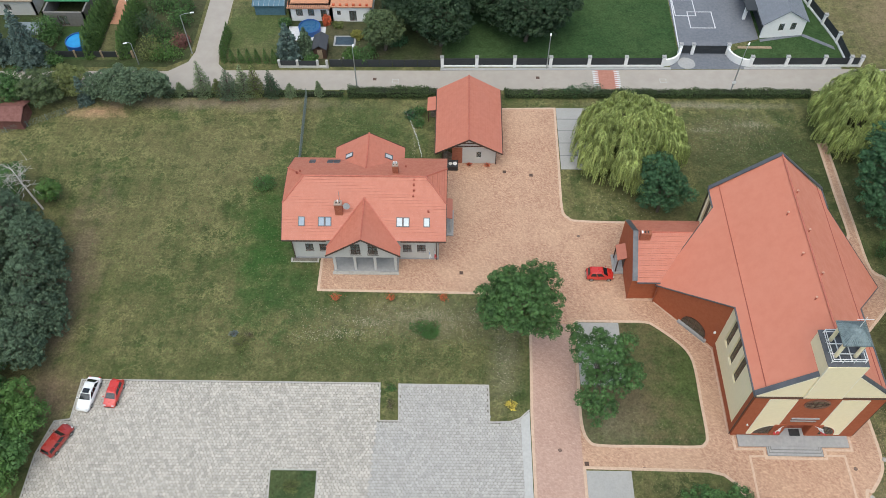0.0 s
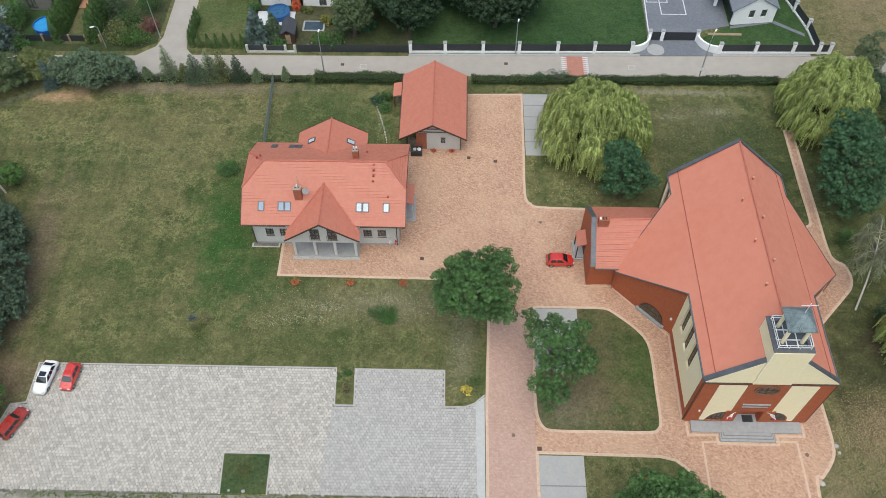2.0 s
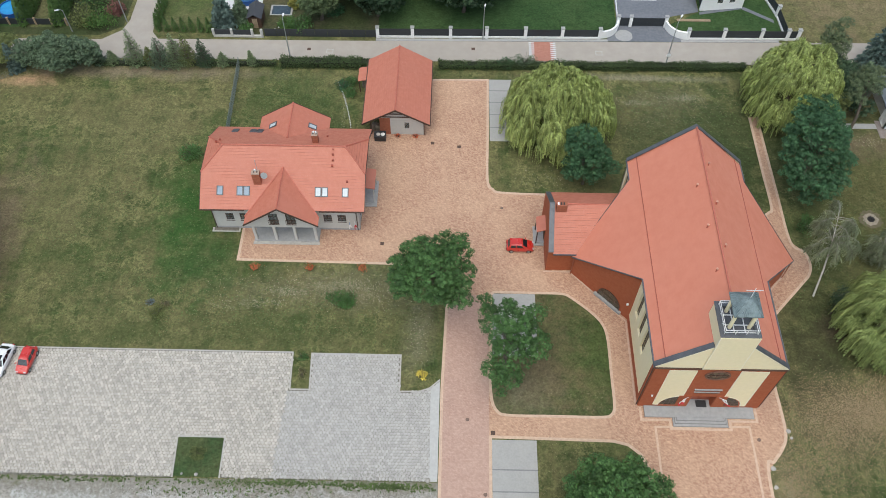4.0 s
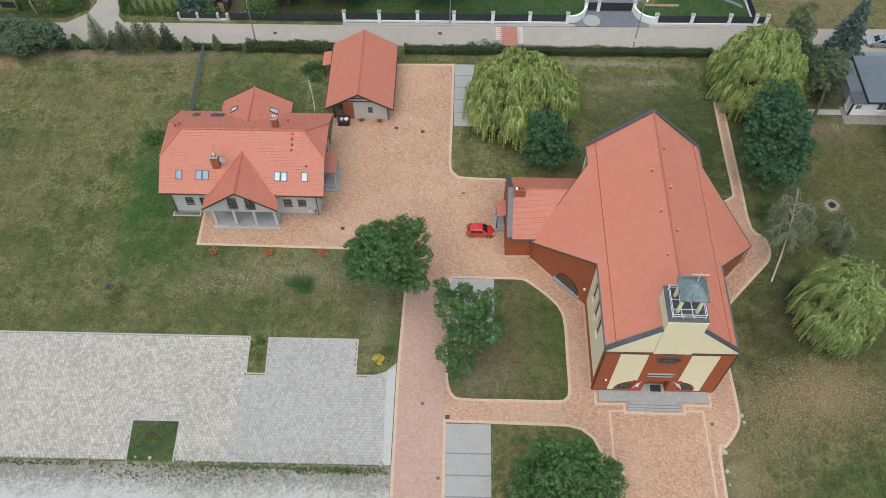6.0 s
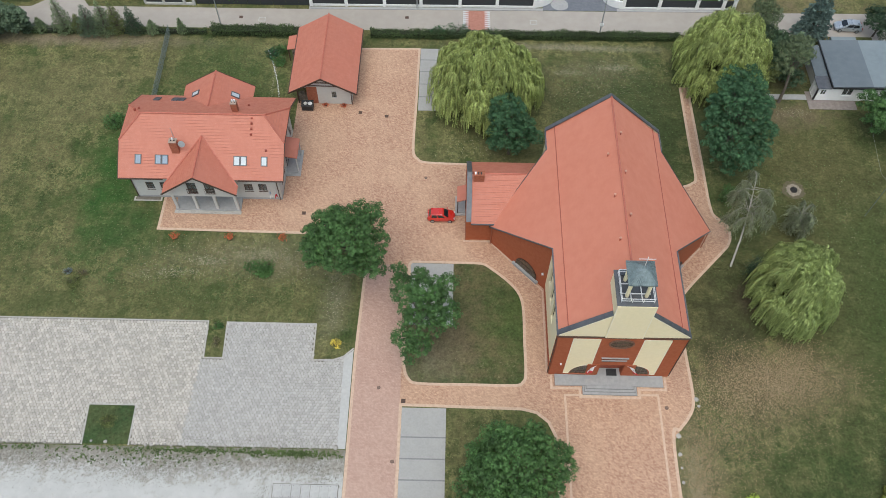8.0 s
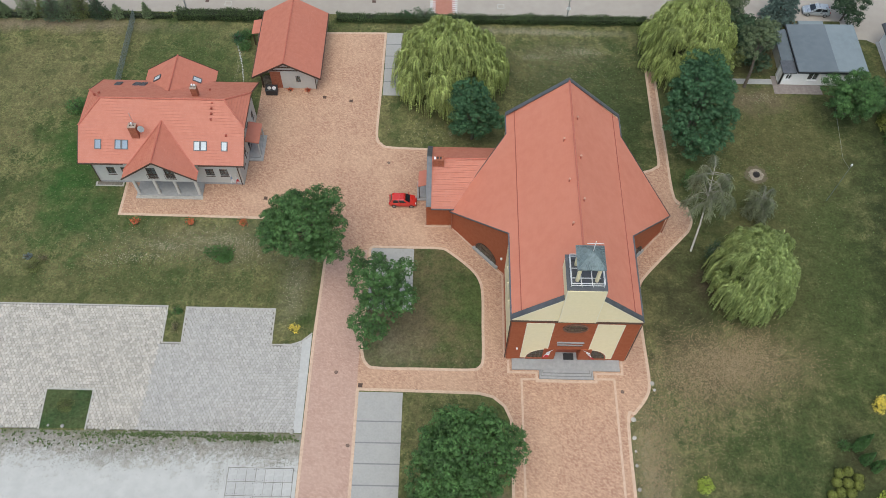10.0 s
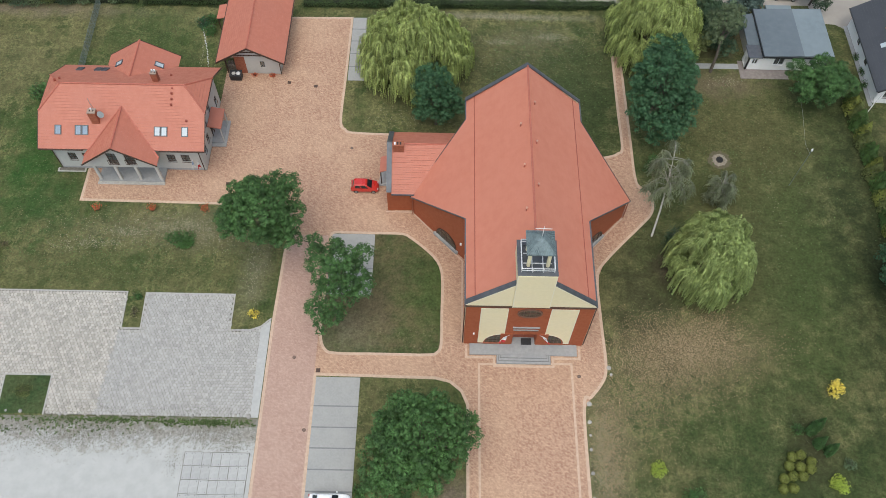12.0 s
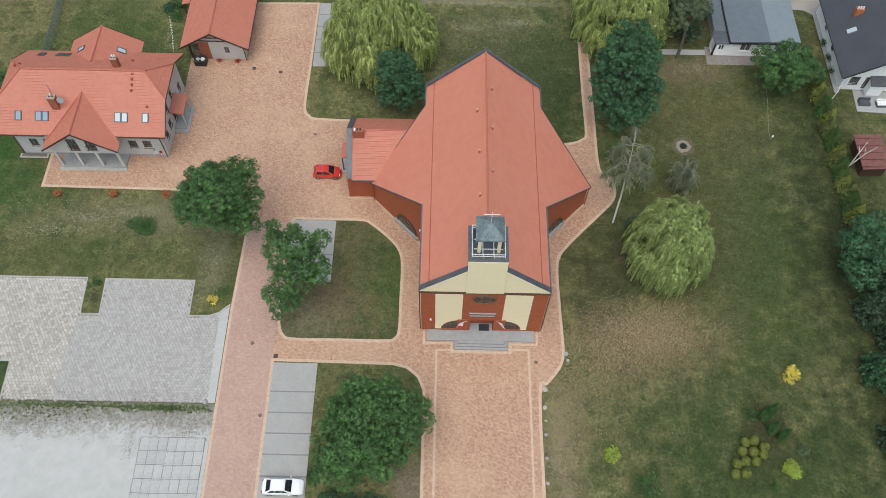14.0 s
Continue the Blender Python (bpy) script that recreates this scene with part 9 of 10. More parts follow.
# planted strip along the lane
for i, (x, y, rx, h, m, lab) in enumerate(((-62.4, 91.2, 3.0, 5.4, LEAF_SOFT, "round green tree at the meadow's corner"), (-58.9, 93.2, 2.5, 5.6, LEAF_OLIVE, "olive-green tree at the meadow's corner"), (-67.5, 91.5, 2.6, 5.0, LEAF_DARK, "dark green tree at the meadow's corner"))):
    broadleaf("round_tree", x, y, [(x, y, h * 0.55, rx, rx, h * 0.44)], m, lab, clumps=130, per=110, clump_r=0.6, leaf=0.19, trunk=0.15, seed=140 + i, limb_share=0.1)
for i, (x, y, h, r, m) in enumerate(((-57.0, 91.2, 5.4, 1.3, NEEDLE_BLUE), (-54.2, 92.0, 5.2, 2.7, NEEDLE_GREY), (-51.6, 92.6, 5.6, 2.9, NEEDLE_GREY), (-48.8, 92.2, 5.8, 3.0, NEEDLE_GREY), (-46.2, 92.4, 5.2, 2.7, NEEDLE_GREY), (-50.2, 91.0, 4.6, 2.4, NEEDLE_GREY))):
    if m is NEEDLE_BLUE:
        conifer("spruce_tree", x, y, h, r, m, "blue spruce on the lane's verge", 150 + i, 15, 0.20, 0.15, 0.0, 2.2)
    else:
        broadleaf("pine_tree", x, y, [(x, y, h * 0.5, r * 0.95, r * 0.75, h * 0.47)], m, "low bushy grey-green pine on the lane's verge", clumps=330, per=40, clump_r=0.34, leaf=0.18, trunk=0.12, seed=150 + i, limb_share=0.1)
LARCH = foliage("larch_needles", (0.150, 0.195, 0.098), (0.085, 0.120, 0.056))
for i, (x, y, h, r, m) in enumerate(((-38.9, 93.0, 7.0, 1.7, LARCH), (-34.9, 92.7, 5.6, 2.0, NEEDLE_GREY), (-32.6, 93.0, 6.2, 1.9, LARCH), (-30.9, 93.2, 6.0, 1.6, LEAF_OLIVE), (-28.4, 93.0, 5.2, 1.5, NEEDLE_DARK), (-25.6, 93.0, 2.6, 1.0, LARCH), (-21.2, 93.1, 3.0, 0.8, LARCH), (-42.6, 93.0, 2.6, 1.0, LARCH), (-44.6, 93.0, 2.4, 1.0, NEEDLE_GREY), (-36.8, 93.2, 3.2, 1.2, LEAF_OLIVE))):
    conifer("sapling", x, y, h, r, m, "slender loose young conifer on the verge", 160 + i, 15, 0.17, 0.2, -0.12, 0.75, "saplings on the verge")
for i, (x, y) in enumerate(((-6.9, 88.6), (-5.6, 89.2), (-5.5, 87.0))):
    shrub("garden_shrub", x, y, 1.2, 1.0, 1.4, (LEAF_BLUE, LEAF_DARK, LEAF_MID)[i], "dark shrub beside the garage", 170 + i, 520)
hedge("clipped_hedge", (-16.8, 93.3), (-3.0, 93.4), 1.5, 1.1, LEAF_HEDGE, "dark clipped hedge along the lane", 1)
hedge("clipped_hedge", (-45.5, 92.7), (-17.4, 93.2), 0.8, 0.7, LEAF_HEDGE, "low rough hedge along the lane", 3, 90, 0.17, 0.25)
hedge("clipped_hedge", (7.4, 93.35), (54.5, 93.9), 1.2, 0.9, LEAF_HEDGE, "long dark clipped hedge along the lane", 2)
shrub("garden_shrub", 17.6, 93.6, 1.4, 1.0, 1.9, LEAF_BLUE, "blue-green shrub in the hedge", 175, 600)
shrub("garden_shrub", 20.6, 93.8, 1.9, 1.2, 2.6, NEEDLE_GREY, "grey-green shrub in the hedge", 176, 800)
for i in range(5):
    shrub("self_sown_weed", -45 + i * 4.2, 93.5, 0.8, 0.5, 0.9, LEAF_OLIVE, "rough weeds on the verge", 180 + i, 160, 0.18)

# gardens north of the lane
for i, (x, y, rx, h, m) in enumerate(((-2.6, 105.0, 4.6, 10.0, LEAF_DEEP), (-6.5, 108.5, 4.2, 9.0, LEAF_DEEP), (11.2, 106.2, 4.8, 10.5, LEAF_DEEP), (7.0, 110.5, 4.2, 9.0, LEAF_DEEP), (15.5, 109.5, 3.8, 9.0, LEAF_DEEP), (-11.6, 103.8, 2.8, 7.5, LEAF_SOFT), (-9.0, 112.5, 4.0, 8.0, LEAF_DEEP), (2.5, 114, 4.5, 9, LEAF_DEEP), (-1, 119, 5, 9, LEAF_DEEP), (13, 117, 5, 9, LEAF_DEEP))):
    broadleaf("large_tree", x, y, [(x, y, h * 0.6, rx, rx, h * 0.38), (x + rx * 0.5, y + 0.6, h * 0.5, rx * 0.6, rx * 0.6, h * 0.3), (x, y, h * 0.34, rx * 0.92, rx * 0.85, h * 0.26)], m, "tall dark-crowned garden tree behind the fence", clumps=420, per=60, clump_r=0.55, leaf=0.24, trunk=0.28, seed=200 + i)
for i, (x, y, h, r, m, lab) in enumerate(((-26.9, 102.0, 7.0, 2.3, NEEDLE_BLUE, "silvery blue spruce in a garden"), (-24.4, 103.2, 5.0, 1.7, NEEDLE_GREY, "grey-green conifer in a garden"), (-74, 101, 10, 3.2, NEEDLE_BLUE, "tall blue-green spruce in a garden"), (-68.2, 100.4, 10.5, 3.3, NEEDLE_BLUE, "blue-green spruce in a garden"), (74.6, 95.4, 11.0, 3.0, NEEDLE_BLUE, "tall grey-blue spruce by the lane"), (70.2, 89.6, 6.0, 2.2, NEEDLE_GREY, "grey-green conifer among trees"))):
    conifer("spruce_tree", x, y, h, r, m, lab, 220 + i, 17, 0.32, 0.3, 0.32)
for i, (x, y, rx, h, m) in enumerate(((-17.0, 101.6, 1.5, 2.2, LEAF_BRIGHT), (-14.6, 101.4, 2.0, 3.2, LEAF_MID), (-16.4, 106.8, 1.1, 1.4, LEAF_GOLD), (-19.8, 109.4, 0.9, 1.3, LEAF_OLIVE), (-21.6, 109.9, 0.8, 2.2, RED_FLOWER), (-28.6, 109.6, 1.2, 2.0, LEAF_DARK), (-23.2, 101.0, 1.2, 1.4, LEAF_MID), (-49.2, 102.6, 3.0, 3.4, LEAF_OLIVE), (-46.6, 101.8, 2.8, 3.0, LEAF_BRIGHT), (-48.5, 106.0, 2.2, 3.0, LEAF_DARK), (-45.0, 104.6, 1.6, 2.2, RUST_ROOF), (-51.5, 108, 2.6, 3.6, NEEDLE_DARK), (-46, 109, 2.4, 4.0, LEAF_DARK), (-46.4, 113, 2.4, 4.5, LEAF_MID), (-50, 114, 3, 4.5, LEAF_DARK), (-64.5, 100.6, 1.8, 2.2, LEAF_DARK), (-66.8, 106.5, 2.2, 4.0, LEAF_MID), (-9.6, 105.2, 1.6, 2.0, LEAF_BLUE), (-12.6, 108.6, 2.2, 3.4, LEAF_MID))):
    shrub("garden_shrub", x, y, rx, rx * 0.9, h, m, "leafy shrub in a garden beyond the lane", 240 + i, 900, 0.26)
for i in range(10):
    thuja(-59.2 + 0.02 * i, 101.8 + 1.25 * i, 5.2, 1.0, THUJA, "tall green arborvitae in a row", 270 + i, 1500, "arborvitae rows", 0.24)
    thuja(-53.5 - 0.01 * i, 101.8 + 1.25 * i, 5.2, 1.0, THUJA, "tall green arborvitae in a row", 285 + i, 1500, "arborvitae rows", 0.24)
shrub("garden_shrub", -67.2, 105.6, 2.4, 3.0, 4.6, LEAF_MID, "tall leafy green shrub beside the pool garden", 268, 1600, 0.26)
for i in range(7):
    thuja(-37.3 + 1.35 * i, 100.7, 2.7, 0.55, THUJA, "small pointed arborvitae behind the lane", 290 + i, 480, "small arborvitae row", 0.18)
for i in range(6):
    thuja(-37.7, 101.6 + 1.1 * i, 2.7, 0.55, THUJA, "small pointed arborvitae behind the lane", 300 + i, 480, "small arborvitae row", 0.18)

# plots on the east
for i, (x, y, rx, h, m) in enumerate(((67.4, 90.0, 2.4, 5.5, NEEDLE_DARK), (66.0, 86.6, 2.4, 5.0, NEEDLE_DARK), (64.6, 90.4, 2.4, 5.5, NEEDLE_DARK), (84.4, 95.4, 2.8, 4.6, LEAF_DEEP), (68.6, 85.6, 2.0, 3.6, NEEDLE_DARK), (70.0, 88.6, 2.0, 4.0, NEEDLE_DARK), (65.6, 84.6, 1.8, 4.0, LEAF_OLIVE), (62.6, 80.6, 1.8, 3.6, LEAF_DARK))):
    broadleaf("bushy_tree", x, y, [(x, y, h * 0.58, rx, rx, h * 0.42)], m, "dark bushy tree in the garden belt", clumps=100, per=90, clump_r=0.65, leaf=0.22, trunk=0.14, seed=320 + i)
PINE_OLIVE = foliage("olive_pine_needles", (0.098, 0.125, 0.062), (0.050, 0.070, 0.036))
broadleaf("pine_tree", 67.2, 81.4, [(68.0, 84.6, 6.6, 2.3, 2.2, 1.6), (69.2, 86.4, 6.0, 1.7, 1.6, 1.2), (66.6, 83.4, 5.6, 1.4, 1.4, 1.0)], PINE_OLIVE, "leaning olive-green pine with a bare trunk", clumps=90, per=70, clump_r=0.50, leaf=0.17, trunk=0.20, seed=331, trunk_to=(68.0, 84.6, 7.0), limb_share=0.3)
broadleaf("pine_tree", 65.6, 92.6, [(65.6, 92.6, 5.0, 2.1, 2.0, 3.4), (65.4, 92.6, 8.2, 1.5, 1.5, 2.2)], PINE_OLIVE, "tall olive-green pine beside the lane", clumps=130, per=70, clump_r=0.50, leaf=0.17, trunk=0.20, seed=332, limb_share=0.2)
rng = random.Random(9)
k = 0
y = 76.0
while y > 53:
    x = 85.9 + 0.02 * (76 - y) + rng.uniform(-0.3, 0.3)
    thuja(x, y, rng.uniform(2.6, 3.6), rng.uniform(0.85, 1.25), (THUJA, THUJA_OLIVE, LEAF_OLIVE, THUJA)[k % 4], "olive-green arborvitae in a mixed boundary hedge", 340 + k, 1000, "eastern boundary hedge", 0.22)
    y -= rng.uniform(1.0, 1.5)
    k += 1
broadleaf("round_tree", 85.6, 48.6, [(85.4, 48.6, 4.4, 3.4, 3.2, 3.0), (84.6, 45.8, 3.2, 2.4, 2.2, 2.2)], LEAF_BLUE, "rounded blue-green tree on the boundary", clumps=170, per=80, clump_r=0.7, leaf=0.27, trunk=0.2, seed=378)
for i, (x, y, h, r) in enumerate(((85.2, 41.2, 6.5, 2.6), (88.5, 44.5, 8, 3), (87.4, 37.8, 7.5, 2.8), (84.2, 33.6, 6.0, 2.6), (89, 34.5, 8, 3), (87, 29, 7.5, 3), (84.6, 25.5, 6.0, 2.6))):
    conifer("fir_tree", x, y, h, r, LEAF_BLUE if i % 2 else NEEDLE_DARK, "dense dark blue-green fir on the boundary", 380 + i, 14, 0.32, 0.2, 0.3, 0.9, "firs on the eastern boundary")
for i, (x, y, dx, dy) in enumerate(((86.6, 72.6, 2.0, 2.0), (87.3, 62.4, 1.6, 1.8), (87.4, 62.6, 2.6, 0.8))):
    ob = thing("dead_branch", (x, y, 0), "bleached bare branch sticking out of the hedge", "dead branch")
    part("branch", tube([(x, y, 0.2), (x + dx * 0.5, y + dy * 0.5, 2.6), (x + dx, y + dy, 3.6)], [0.09, 0.07, 0.03], 6), PALE_BARK, ob)
    part("twig", tube([(x + dx * 0.5, y + dy * 0.5, 2.6), (x + dx * 0.6 - 0.4, y + dy * 0.7 + 0.3, 3.3)], [0.05, 0.02], 5), PALE_BARK, ob)
shrub("garden_shrub", 84.6, 82.2, 0.9, 0.9, 1.6, PALE_TUFT, "white-flowering shrub at the cottage corner", 395, 300, 0.16)
for i, (x, y) in enumerate(((88.9, 84.6), (89.0, 81.6), (88.9, 79.4))):
    shrub("garden_shrub", x - 0.1, y, 0.5, 0.8, 0.9, LEAF_DARK, "low dark shrub at the villa wall", 396 + i, 220, 0.14)

# flower pots along the terrace edge
for i, (x, y) in enumerate(((-15.2, 56.0), (-8.1, 56.05), (-1.4, 56.1))):
    ob = thing("flower_pot", (x, y, 0), "terracotta bowl with red geraniums on the lawn", "flower pot", "pots along the terrace")
    part("pot", tube([(x, y, 0), (x, y, 0.22), (x, y, 0.42)], [0.28, 0.40, 0.48], 14), TERRACOTTA_POT, ob)
    rr = np.random.default_rng(400 + i)
    p = rr.normal(size=(220, 3)) * np.array([0.30, 0.28, 0.10]) + np.array([x, y, 0.55])
    leaves("blossom", leaf_quads(rr, p[:150], 0.13), RED_FLOWER, ob)
    leaves("foliage", leaf_quads(rr, p[150:], 0.15), LEAF_MID, ob)

# fire place
pit = thing("fire_pit", (66.1, 65.6, 0), "round fire pit with ash ring and charred logs", "fire pit")
part("scorched_ring", disc(66.1, 65.6, 1.5, 0, 0.02, 34, None, 0.14, 4), material("scorched_grass", (0.13, 0.105, 0.065), (0.085, 0.080, 0.042), fine=2.2, rough=1.0), pit)
part("ash_ring", disc(66.1, 65.6, 1.0, 0, 0.03, 30, None, 0.14, 6), ASH, pit)
part("ember_bed", disc(66.1, 65.6, 0.5, 0, 0.06, 14, None, 0.12, 5), CHAR, pit)
for k in range(4):
    a = k * 0.8
    part("log", tube([(66.1 - 0.45 * math.cos(a), 65.6 - 0.45 * math.sin(a), 0.09 + 0.05 * k), (66.1 + 0.45 * math.cos(a), 65.6 + 0.45 * math.sin(a), 0.13 + 0.05 * k)], 0.06, 6), CHAR, pit)

# field stones
def boulder(x, y, r, seed):
    rng = random.Random(seed)
    bm = bmesh.new()
    bmesh.ops.create_icosphere(bm, subdivisions=2, radius=r)
    for v in bm.verts:
        v.co *= 1 + 0.22 * noise.noise(v.co * (1.4 / r) + Vector((seed * 3.1, 0, 0)))
        v.co.z *= 0.62
    ob = part_of_ground("boulder", bm, STONE, (x, y, r * 0.25))
    tagged(ob, "rounded pale field stone lying on the ground", "stone", "field stones")


def part_of_ground(name, bm, mat, at):
    mesh = bpy.data.meshes.new(name)
    bm.to_mesh(mesh)
    bm.free()
    mesh.materials.append(mat)
    ob = new(name, mesh)
    ob.location = at
    return ob


for i, (x, y, r) in enumerate(((-17.6, 28.95, 0.22), (-19.2, 29.0, 0.16), (46.0, 31.0, 0.30), (45.9, 28.9, 0.24), (48.6, 35.4, 0.28), (45.85, 25.8, 0.20), (45.85, 23.2, 0.22), (48.8, 34.6, 0.18), (45.85, 20.5, 0.20), (45.9, 27.4, 0.15))):
    boulder(x, y, r, 500 + i)
rng = random.Random(77)
x = -46.0
k = 0
while x < 8.6:
    if not -20.9 < x < -14.6:
        boulder(x, 28.75 + rng.uniform(-0.12, 0.14), rng.choice((0.12, 0.14, 0.17, 0.20, 0.30 if x > 2 else 0.18)), 520 + k)
    x += rng.uniform(0.55, 1.5)
    k += 1


# ---- tufts, fallen leaves and weeds ----
def scatter(name, spots, mat, label, category, seed, size, tall, paved=False, z=0.012):
    """Small three-bladed tufts, strewn round spots (x, y, half width, half depth, count)."""
    rng = np.random.default_rng(seed)
    pts = []
    for x, y, hx, hy, n in spots:
        g = rng.normal(size=(n, 2)) * 0.5
        g = g[np.hypot(g[:, 0], g[:, 1]) < 1.25]
        pts.append(np.array([x, y]) + g * np.array([hx, hy]))
    p = np.concatenate(pts)
    keep = np.array([not (inside(a, b, COURT) or inside(a, b, PARK)) for a, b in p])
    p = p if paved else p[keep]
    n = len(p)
    corners = []
    for k in range(3):
        a = rng.uniform(0, 6.28, n)
        s = size * rng.uniform(0.5, 1.4, n)
        d = np.stack([np.cos(a), np.sin(a)], 1)
        e = np.stack([-np.sin(a), np.cos(a)], 1)
        base = np.concatenate([p, np.full((n, 1), z)], 1)
        f = lambda u, v, z: base + np.concatenate([d * (u * s)[:, None] + e * (v * s)[:, None], (z * s)[:, None]], 1)
        corners.append(np.stack([f(-0.1, -0.28, 0), f(0.55, -0.18, tall), f(0.75, 0.12, tall * 1.1), f(0.0, 0.28, 0)], 1))
    mesh = quads_mesh(name, np.concatenate(corners))
    ob = link_mesh(name, mesh, mat)
    tagged(ob, label, category, "", "stuff")


scatter("fallen_leaves", ((58.4, 38.2, 8.5, 4.2, 10500), (55.0, 36.0, 9, 6.5, 9500), (51, 31, 5, 7, 3600), (64, 38.6, 8, 3, 1700), (61.5, 41.5, 4, 3, 1500), (47.9, 25, 2.2, 11, 5000)), LITTER, "dry brown fallen leaves under the willow", "leaf litter", 1, 0.078, 0.12)
scatter("clover_heads", ((-7, 53.4, 12, 3.2, 900), (-3, 53.6, 4, 1.0, 300), (-10.5, 52.6, 2.6, 0.8, 260), (-1, 52.4, 6, 2.6, 500), (-17, 50.6, 4, 1.2, 200), (-13, 51.0, 3, 0.7, 160), (6.2, 46.5, 1.6, 5, 220), (42, 87, 8, 2.6, 700), (44.5, 87.6, 2.6, 0.7, 330), (37, 86.4, 2.4, 0.6, 200), (40, 83, 7, 2.4, 350), (47.2, 23, 1.6, 9, 700), (19, 39.3, 4, 2.6, 300), (-6.1, 85, 0.35, 6, 160), (69, 79.6, 3, 1.2, 130), (23.5, 72, 6, 3, 200), (72.3, 60, 0.8, 14, 45)), PALE_TUFT, "pale clover heads and bleached blades in the lawn", "weeds", 2, 0.092, 0.12)
scatter("dry_tufts", ((-30, 66, 26, 22, 900), (-14, 50, 24, 6, 900), (42, 86, 10, 5, 500), (22, 31, 4, 9, 300), (55, 30, 8, 6, 400)), DRY_TUFT, "dry straw-coloured tufts in the grass", "grass", 3, 0.09, 0.25)
scatter("green_tufts", ((-30, 66, 26, 22, 1800), (-14, 50, 24, 6, 1200), (64, 62, 20, 18, 900), (42, 84, 12, 7, 1100), (22, 44, 5, 6, 700), (-13, 84, 8, 7, 900)), GREEN_TUFT, "rough green tufts in the grass", "grass", 4, 0.15, 0.4)

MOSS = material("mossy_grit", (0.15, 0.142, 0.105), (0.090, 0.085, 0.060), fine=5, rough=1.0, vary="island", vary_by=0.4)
scatter("track_weeds", ((-32, 28.2, 14, 0.35, 260), (-8, 28.15, 12, 0.40, 420), (3.5, 28.0, 5, 0.5, 380), (-14, 27.2, 10, 0.8, 160)), GREEN_TUFT, "low weeds along the broken paving edge", "weeds", 5, 0.20, 0.4)
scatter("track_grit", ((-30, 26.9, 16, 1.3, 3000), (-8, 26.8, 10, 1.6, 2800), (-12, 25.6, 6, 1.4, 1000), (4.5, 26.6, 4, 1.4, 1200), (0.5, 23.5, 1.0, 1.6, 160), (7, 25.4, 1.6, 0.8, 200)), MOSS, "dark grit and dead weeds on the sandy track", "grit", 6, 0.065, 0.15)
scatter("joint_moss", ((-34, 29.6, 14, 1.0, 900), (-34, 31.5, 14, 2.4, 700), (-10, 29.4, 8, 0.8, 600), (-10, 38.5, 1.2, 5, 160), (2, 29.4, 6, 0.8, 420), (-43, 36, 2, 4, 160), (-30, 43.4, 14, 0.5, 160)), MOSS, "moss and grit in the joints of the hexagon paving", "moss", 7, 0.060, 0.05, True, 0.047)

# ---- concrete road slabs in the track ----
slabs = thing("slab_field", (5, 20, 0), "field of pale concrete road slabs with dark joints", "paving")
shared = bpy.data.meshes.new("slab")
bm = boxes((-0.48, 0.48, -0.72, 0.72, 0.0, 0.055))
for sx in (-1, 1):
    for sy in (-1, 1):
        box(bm, sx * 0.30 - 0.03, sx * 0.30 + 0.03, sy * 0.58 - 0.03, sy * 0.58 + 0.03, 0.052, 0.058)
for f in bm.faces:
    f.material_index = 1 if f.calc_area() < 0.01 else 0
bm.to_mesh(shared)
bm.free()
shared.materials.append(PALE_SLAB)
shared.materials.append(CHAR)
for i in range(7):
    for k in range(9):
        ob = new("slab", shared)
        ob.parent = slabs
        ob.location = (2.05 + i * 1.0 - 5 + 0.02 * math.sin(i * 5 + k * 3), 23.95 - k * 1.5 - 20 + 0.02 * math.sin(i + k * 7), 0.003 * math.sin(i * 3.3 + k * 1.7))
part("joints", boxes((1.5, 8.6, 9.0, 24.75, 0.0, 0.022)), material("earthy_joints", (0.24, 0.23, 0.20), (0.12, 0.115, 0.095), fine=0.9, rough=1.0), slabs, "earthy joints")

# ---- hexagon pavers ----
S = 0.40 / math.sqrt(3)


def hex_places():
    rows, y, k = [], 28.9, 0
    while y < 44.0:
        x = -47.4 + (0.20 if k % 2 else 0.0)
        while x < 8.8:
            rows.append((x, y))
            x += 0.40
        y += 1.5 * S
        k += 1
    return rows


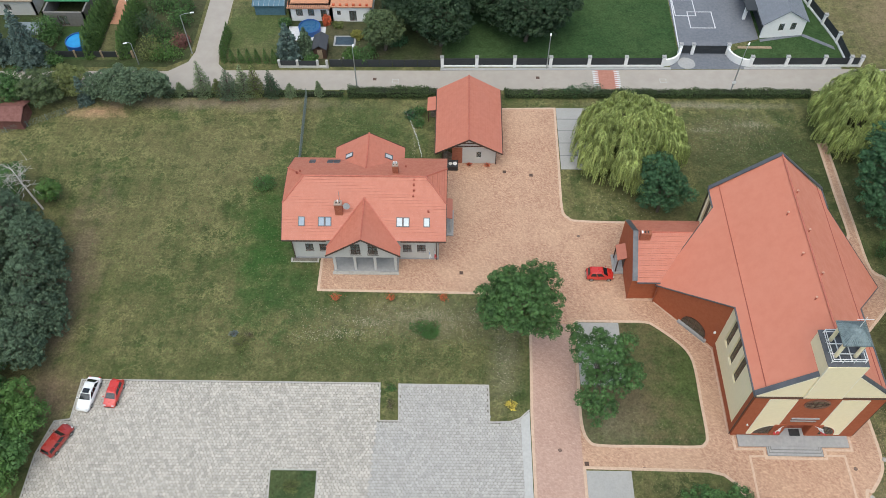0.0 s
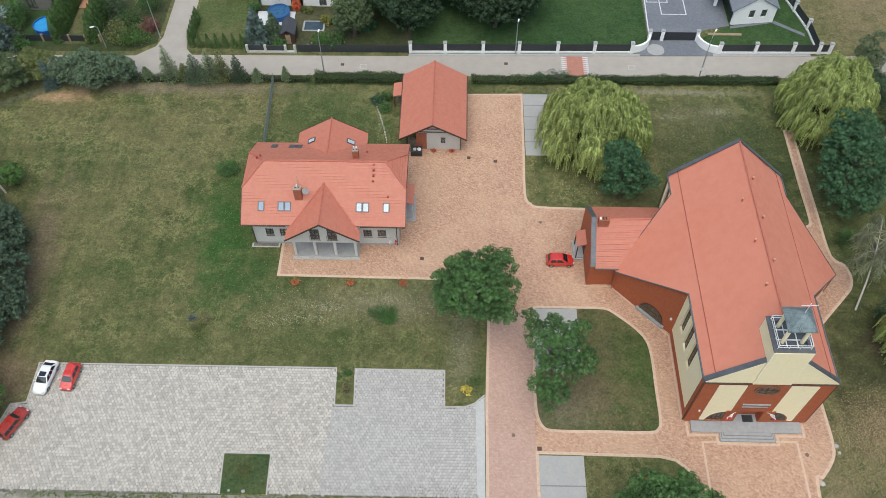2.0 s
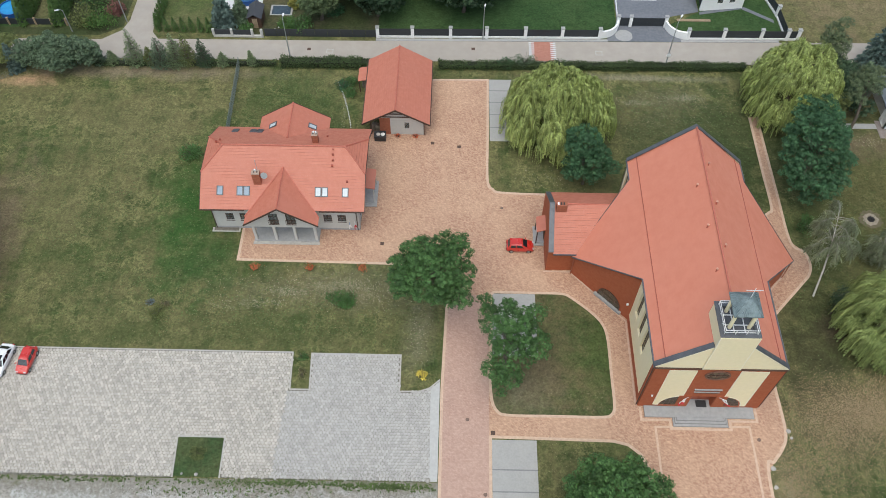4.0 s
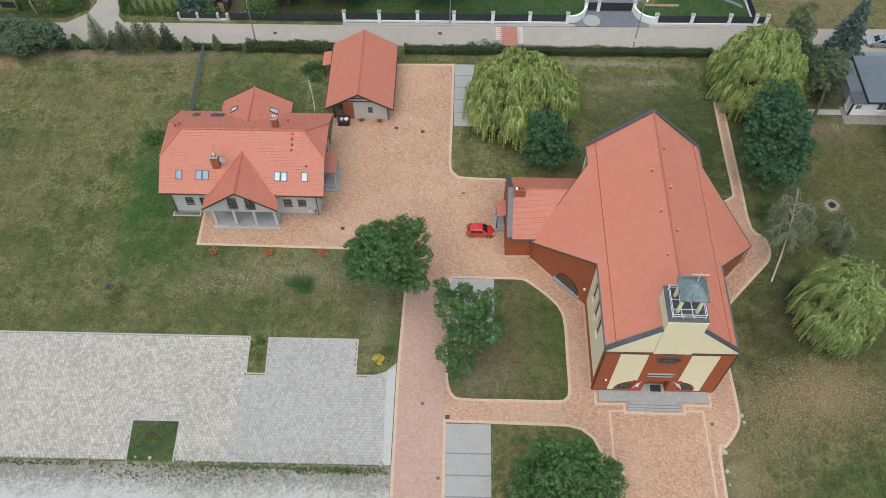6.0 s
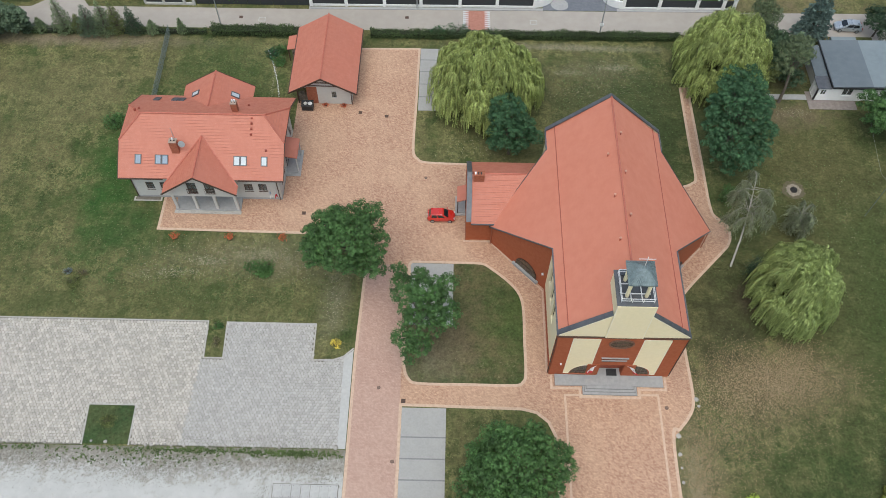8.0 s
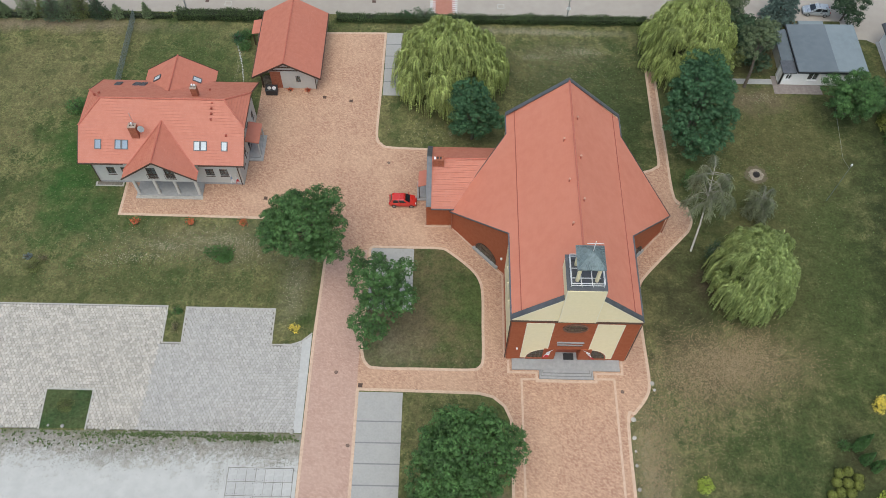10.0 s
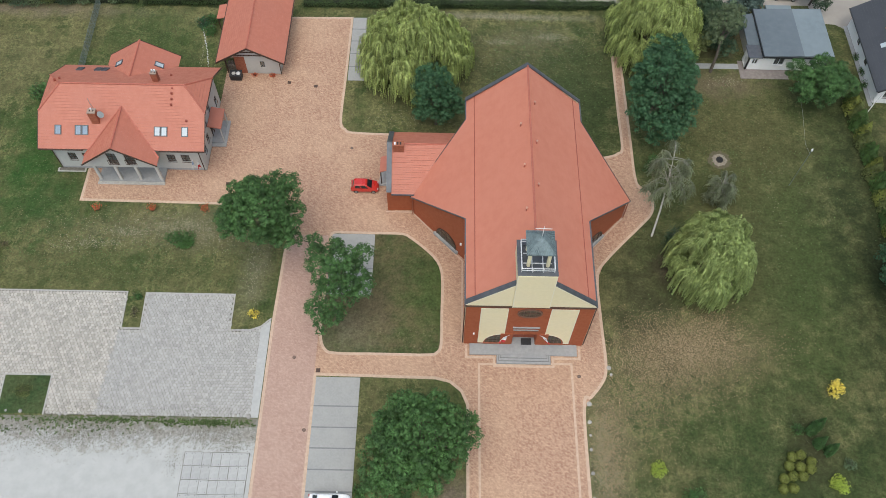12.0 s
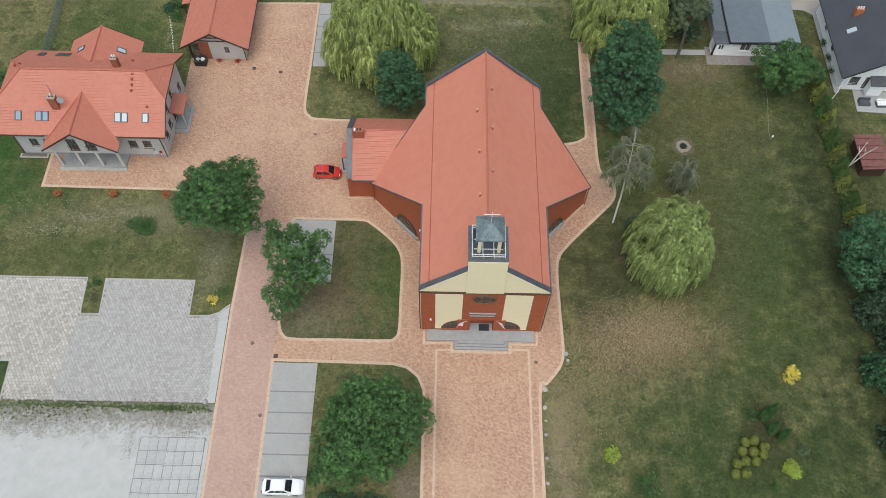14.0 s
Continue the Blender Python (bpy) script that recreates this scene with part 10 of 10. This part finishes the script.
rng = random.Random(3)
hexes = [(x, y) for x, y in hex_places() if all(inside(x + dx, y + dy, PARK) for dx, dy in ((0.04, 0), (-0.04, 0), (0, 0.04), (0, -0.04))) and not x > 8.2]
near = [(x, y) for x, y in hexes if 3.4 < x < 7.6 and 29.0 < y < 36.2][:300]
chosen = set(near)
angles = [radians(60 * k + 30) for k in range(6)]
one = bpy.data.meshes.new("paver")
bm = bmesh.new()
low = [bm.verts.new((S * 0.96 * math.cos(a), S * 0.96 * math.sin(a), 0)) for a in angles]
high = [bm.verts.new((S * 0.90 * math.cos(a), S * 0.90 * math.sin(a), 0.035)) for a in angles]
bm.faces.new(high)
for k in range(6):
    bm.faces.new((low[k], low[(k + 1) % 6], high[(k + 1) % 6], high[k]))
bm.to_mesh(one)
bm.free()
one.materials.append(HEX_PIECE)
bedding = bpy.data.objects["parking_bedding"]
for x, y in near:
    ob = new("paver", one)
    ob.parent = bedding
    ob.location = (x, y, 0.008 + rng.uniform(-0.003, 0.003))
for name, mat, test in (("pavers_weathered", HEX_LIGHT, lambda x, y: x < -9.0 + 0.06 * (y - 36)), ("pavers_grey", HEX_GREY, lambda x, y: x >= -9.0 + 0.06 * (y - 36))):
    some = [(x, y) for x, y in hexes if test(x, y) and (x, y) not in chosen]
    verts, faces = [], []
    wild = 0.010 if mat is HEX_LIGHT else 0.003
    for x, y in some:
        if mat is HEX_LIGHT and rng.random() < 0.0006:
            continue
        b, z, g = len(verts), 0.008 + rng.uniform(-wild, wild), rng.uniform(-0.09, 0.0) if mat is HEX_LIGHT else 0
        tx, ty = rng.uniform(-wild, wild) * 0.6, rng.uniform(-wild, wild) * 0.6
        for a in angles:
            verts.append((x + S * 0.96 * math.cos(a), y + S * 0.96 * math.sin(a), 0.0))
        for a in angles:
            c, d = math.cos(a), math.sin(a)
            verts.append((x + S * (0.90 + g) * c, y + S * (0.90 + g) * d, z + 0.035 + tx * c + ty * d))
        faces.append(tuple(b + 6 + k for k in range(6)))
        for k in range(6):
            faces.append((b + k, b + (k + 1) % 6, b + 6 + (k + 1) % 6, b + 6 + k))
    mesh = bpy.data.meshes.new(name)
    mesh.from_pydata(verts, [], faces)
    ob = link_mesh(name, mesh, mat, bedding)
    ob["kind"] = "stuff"
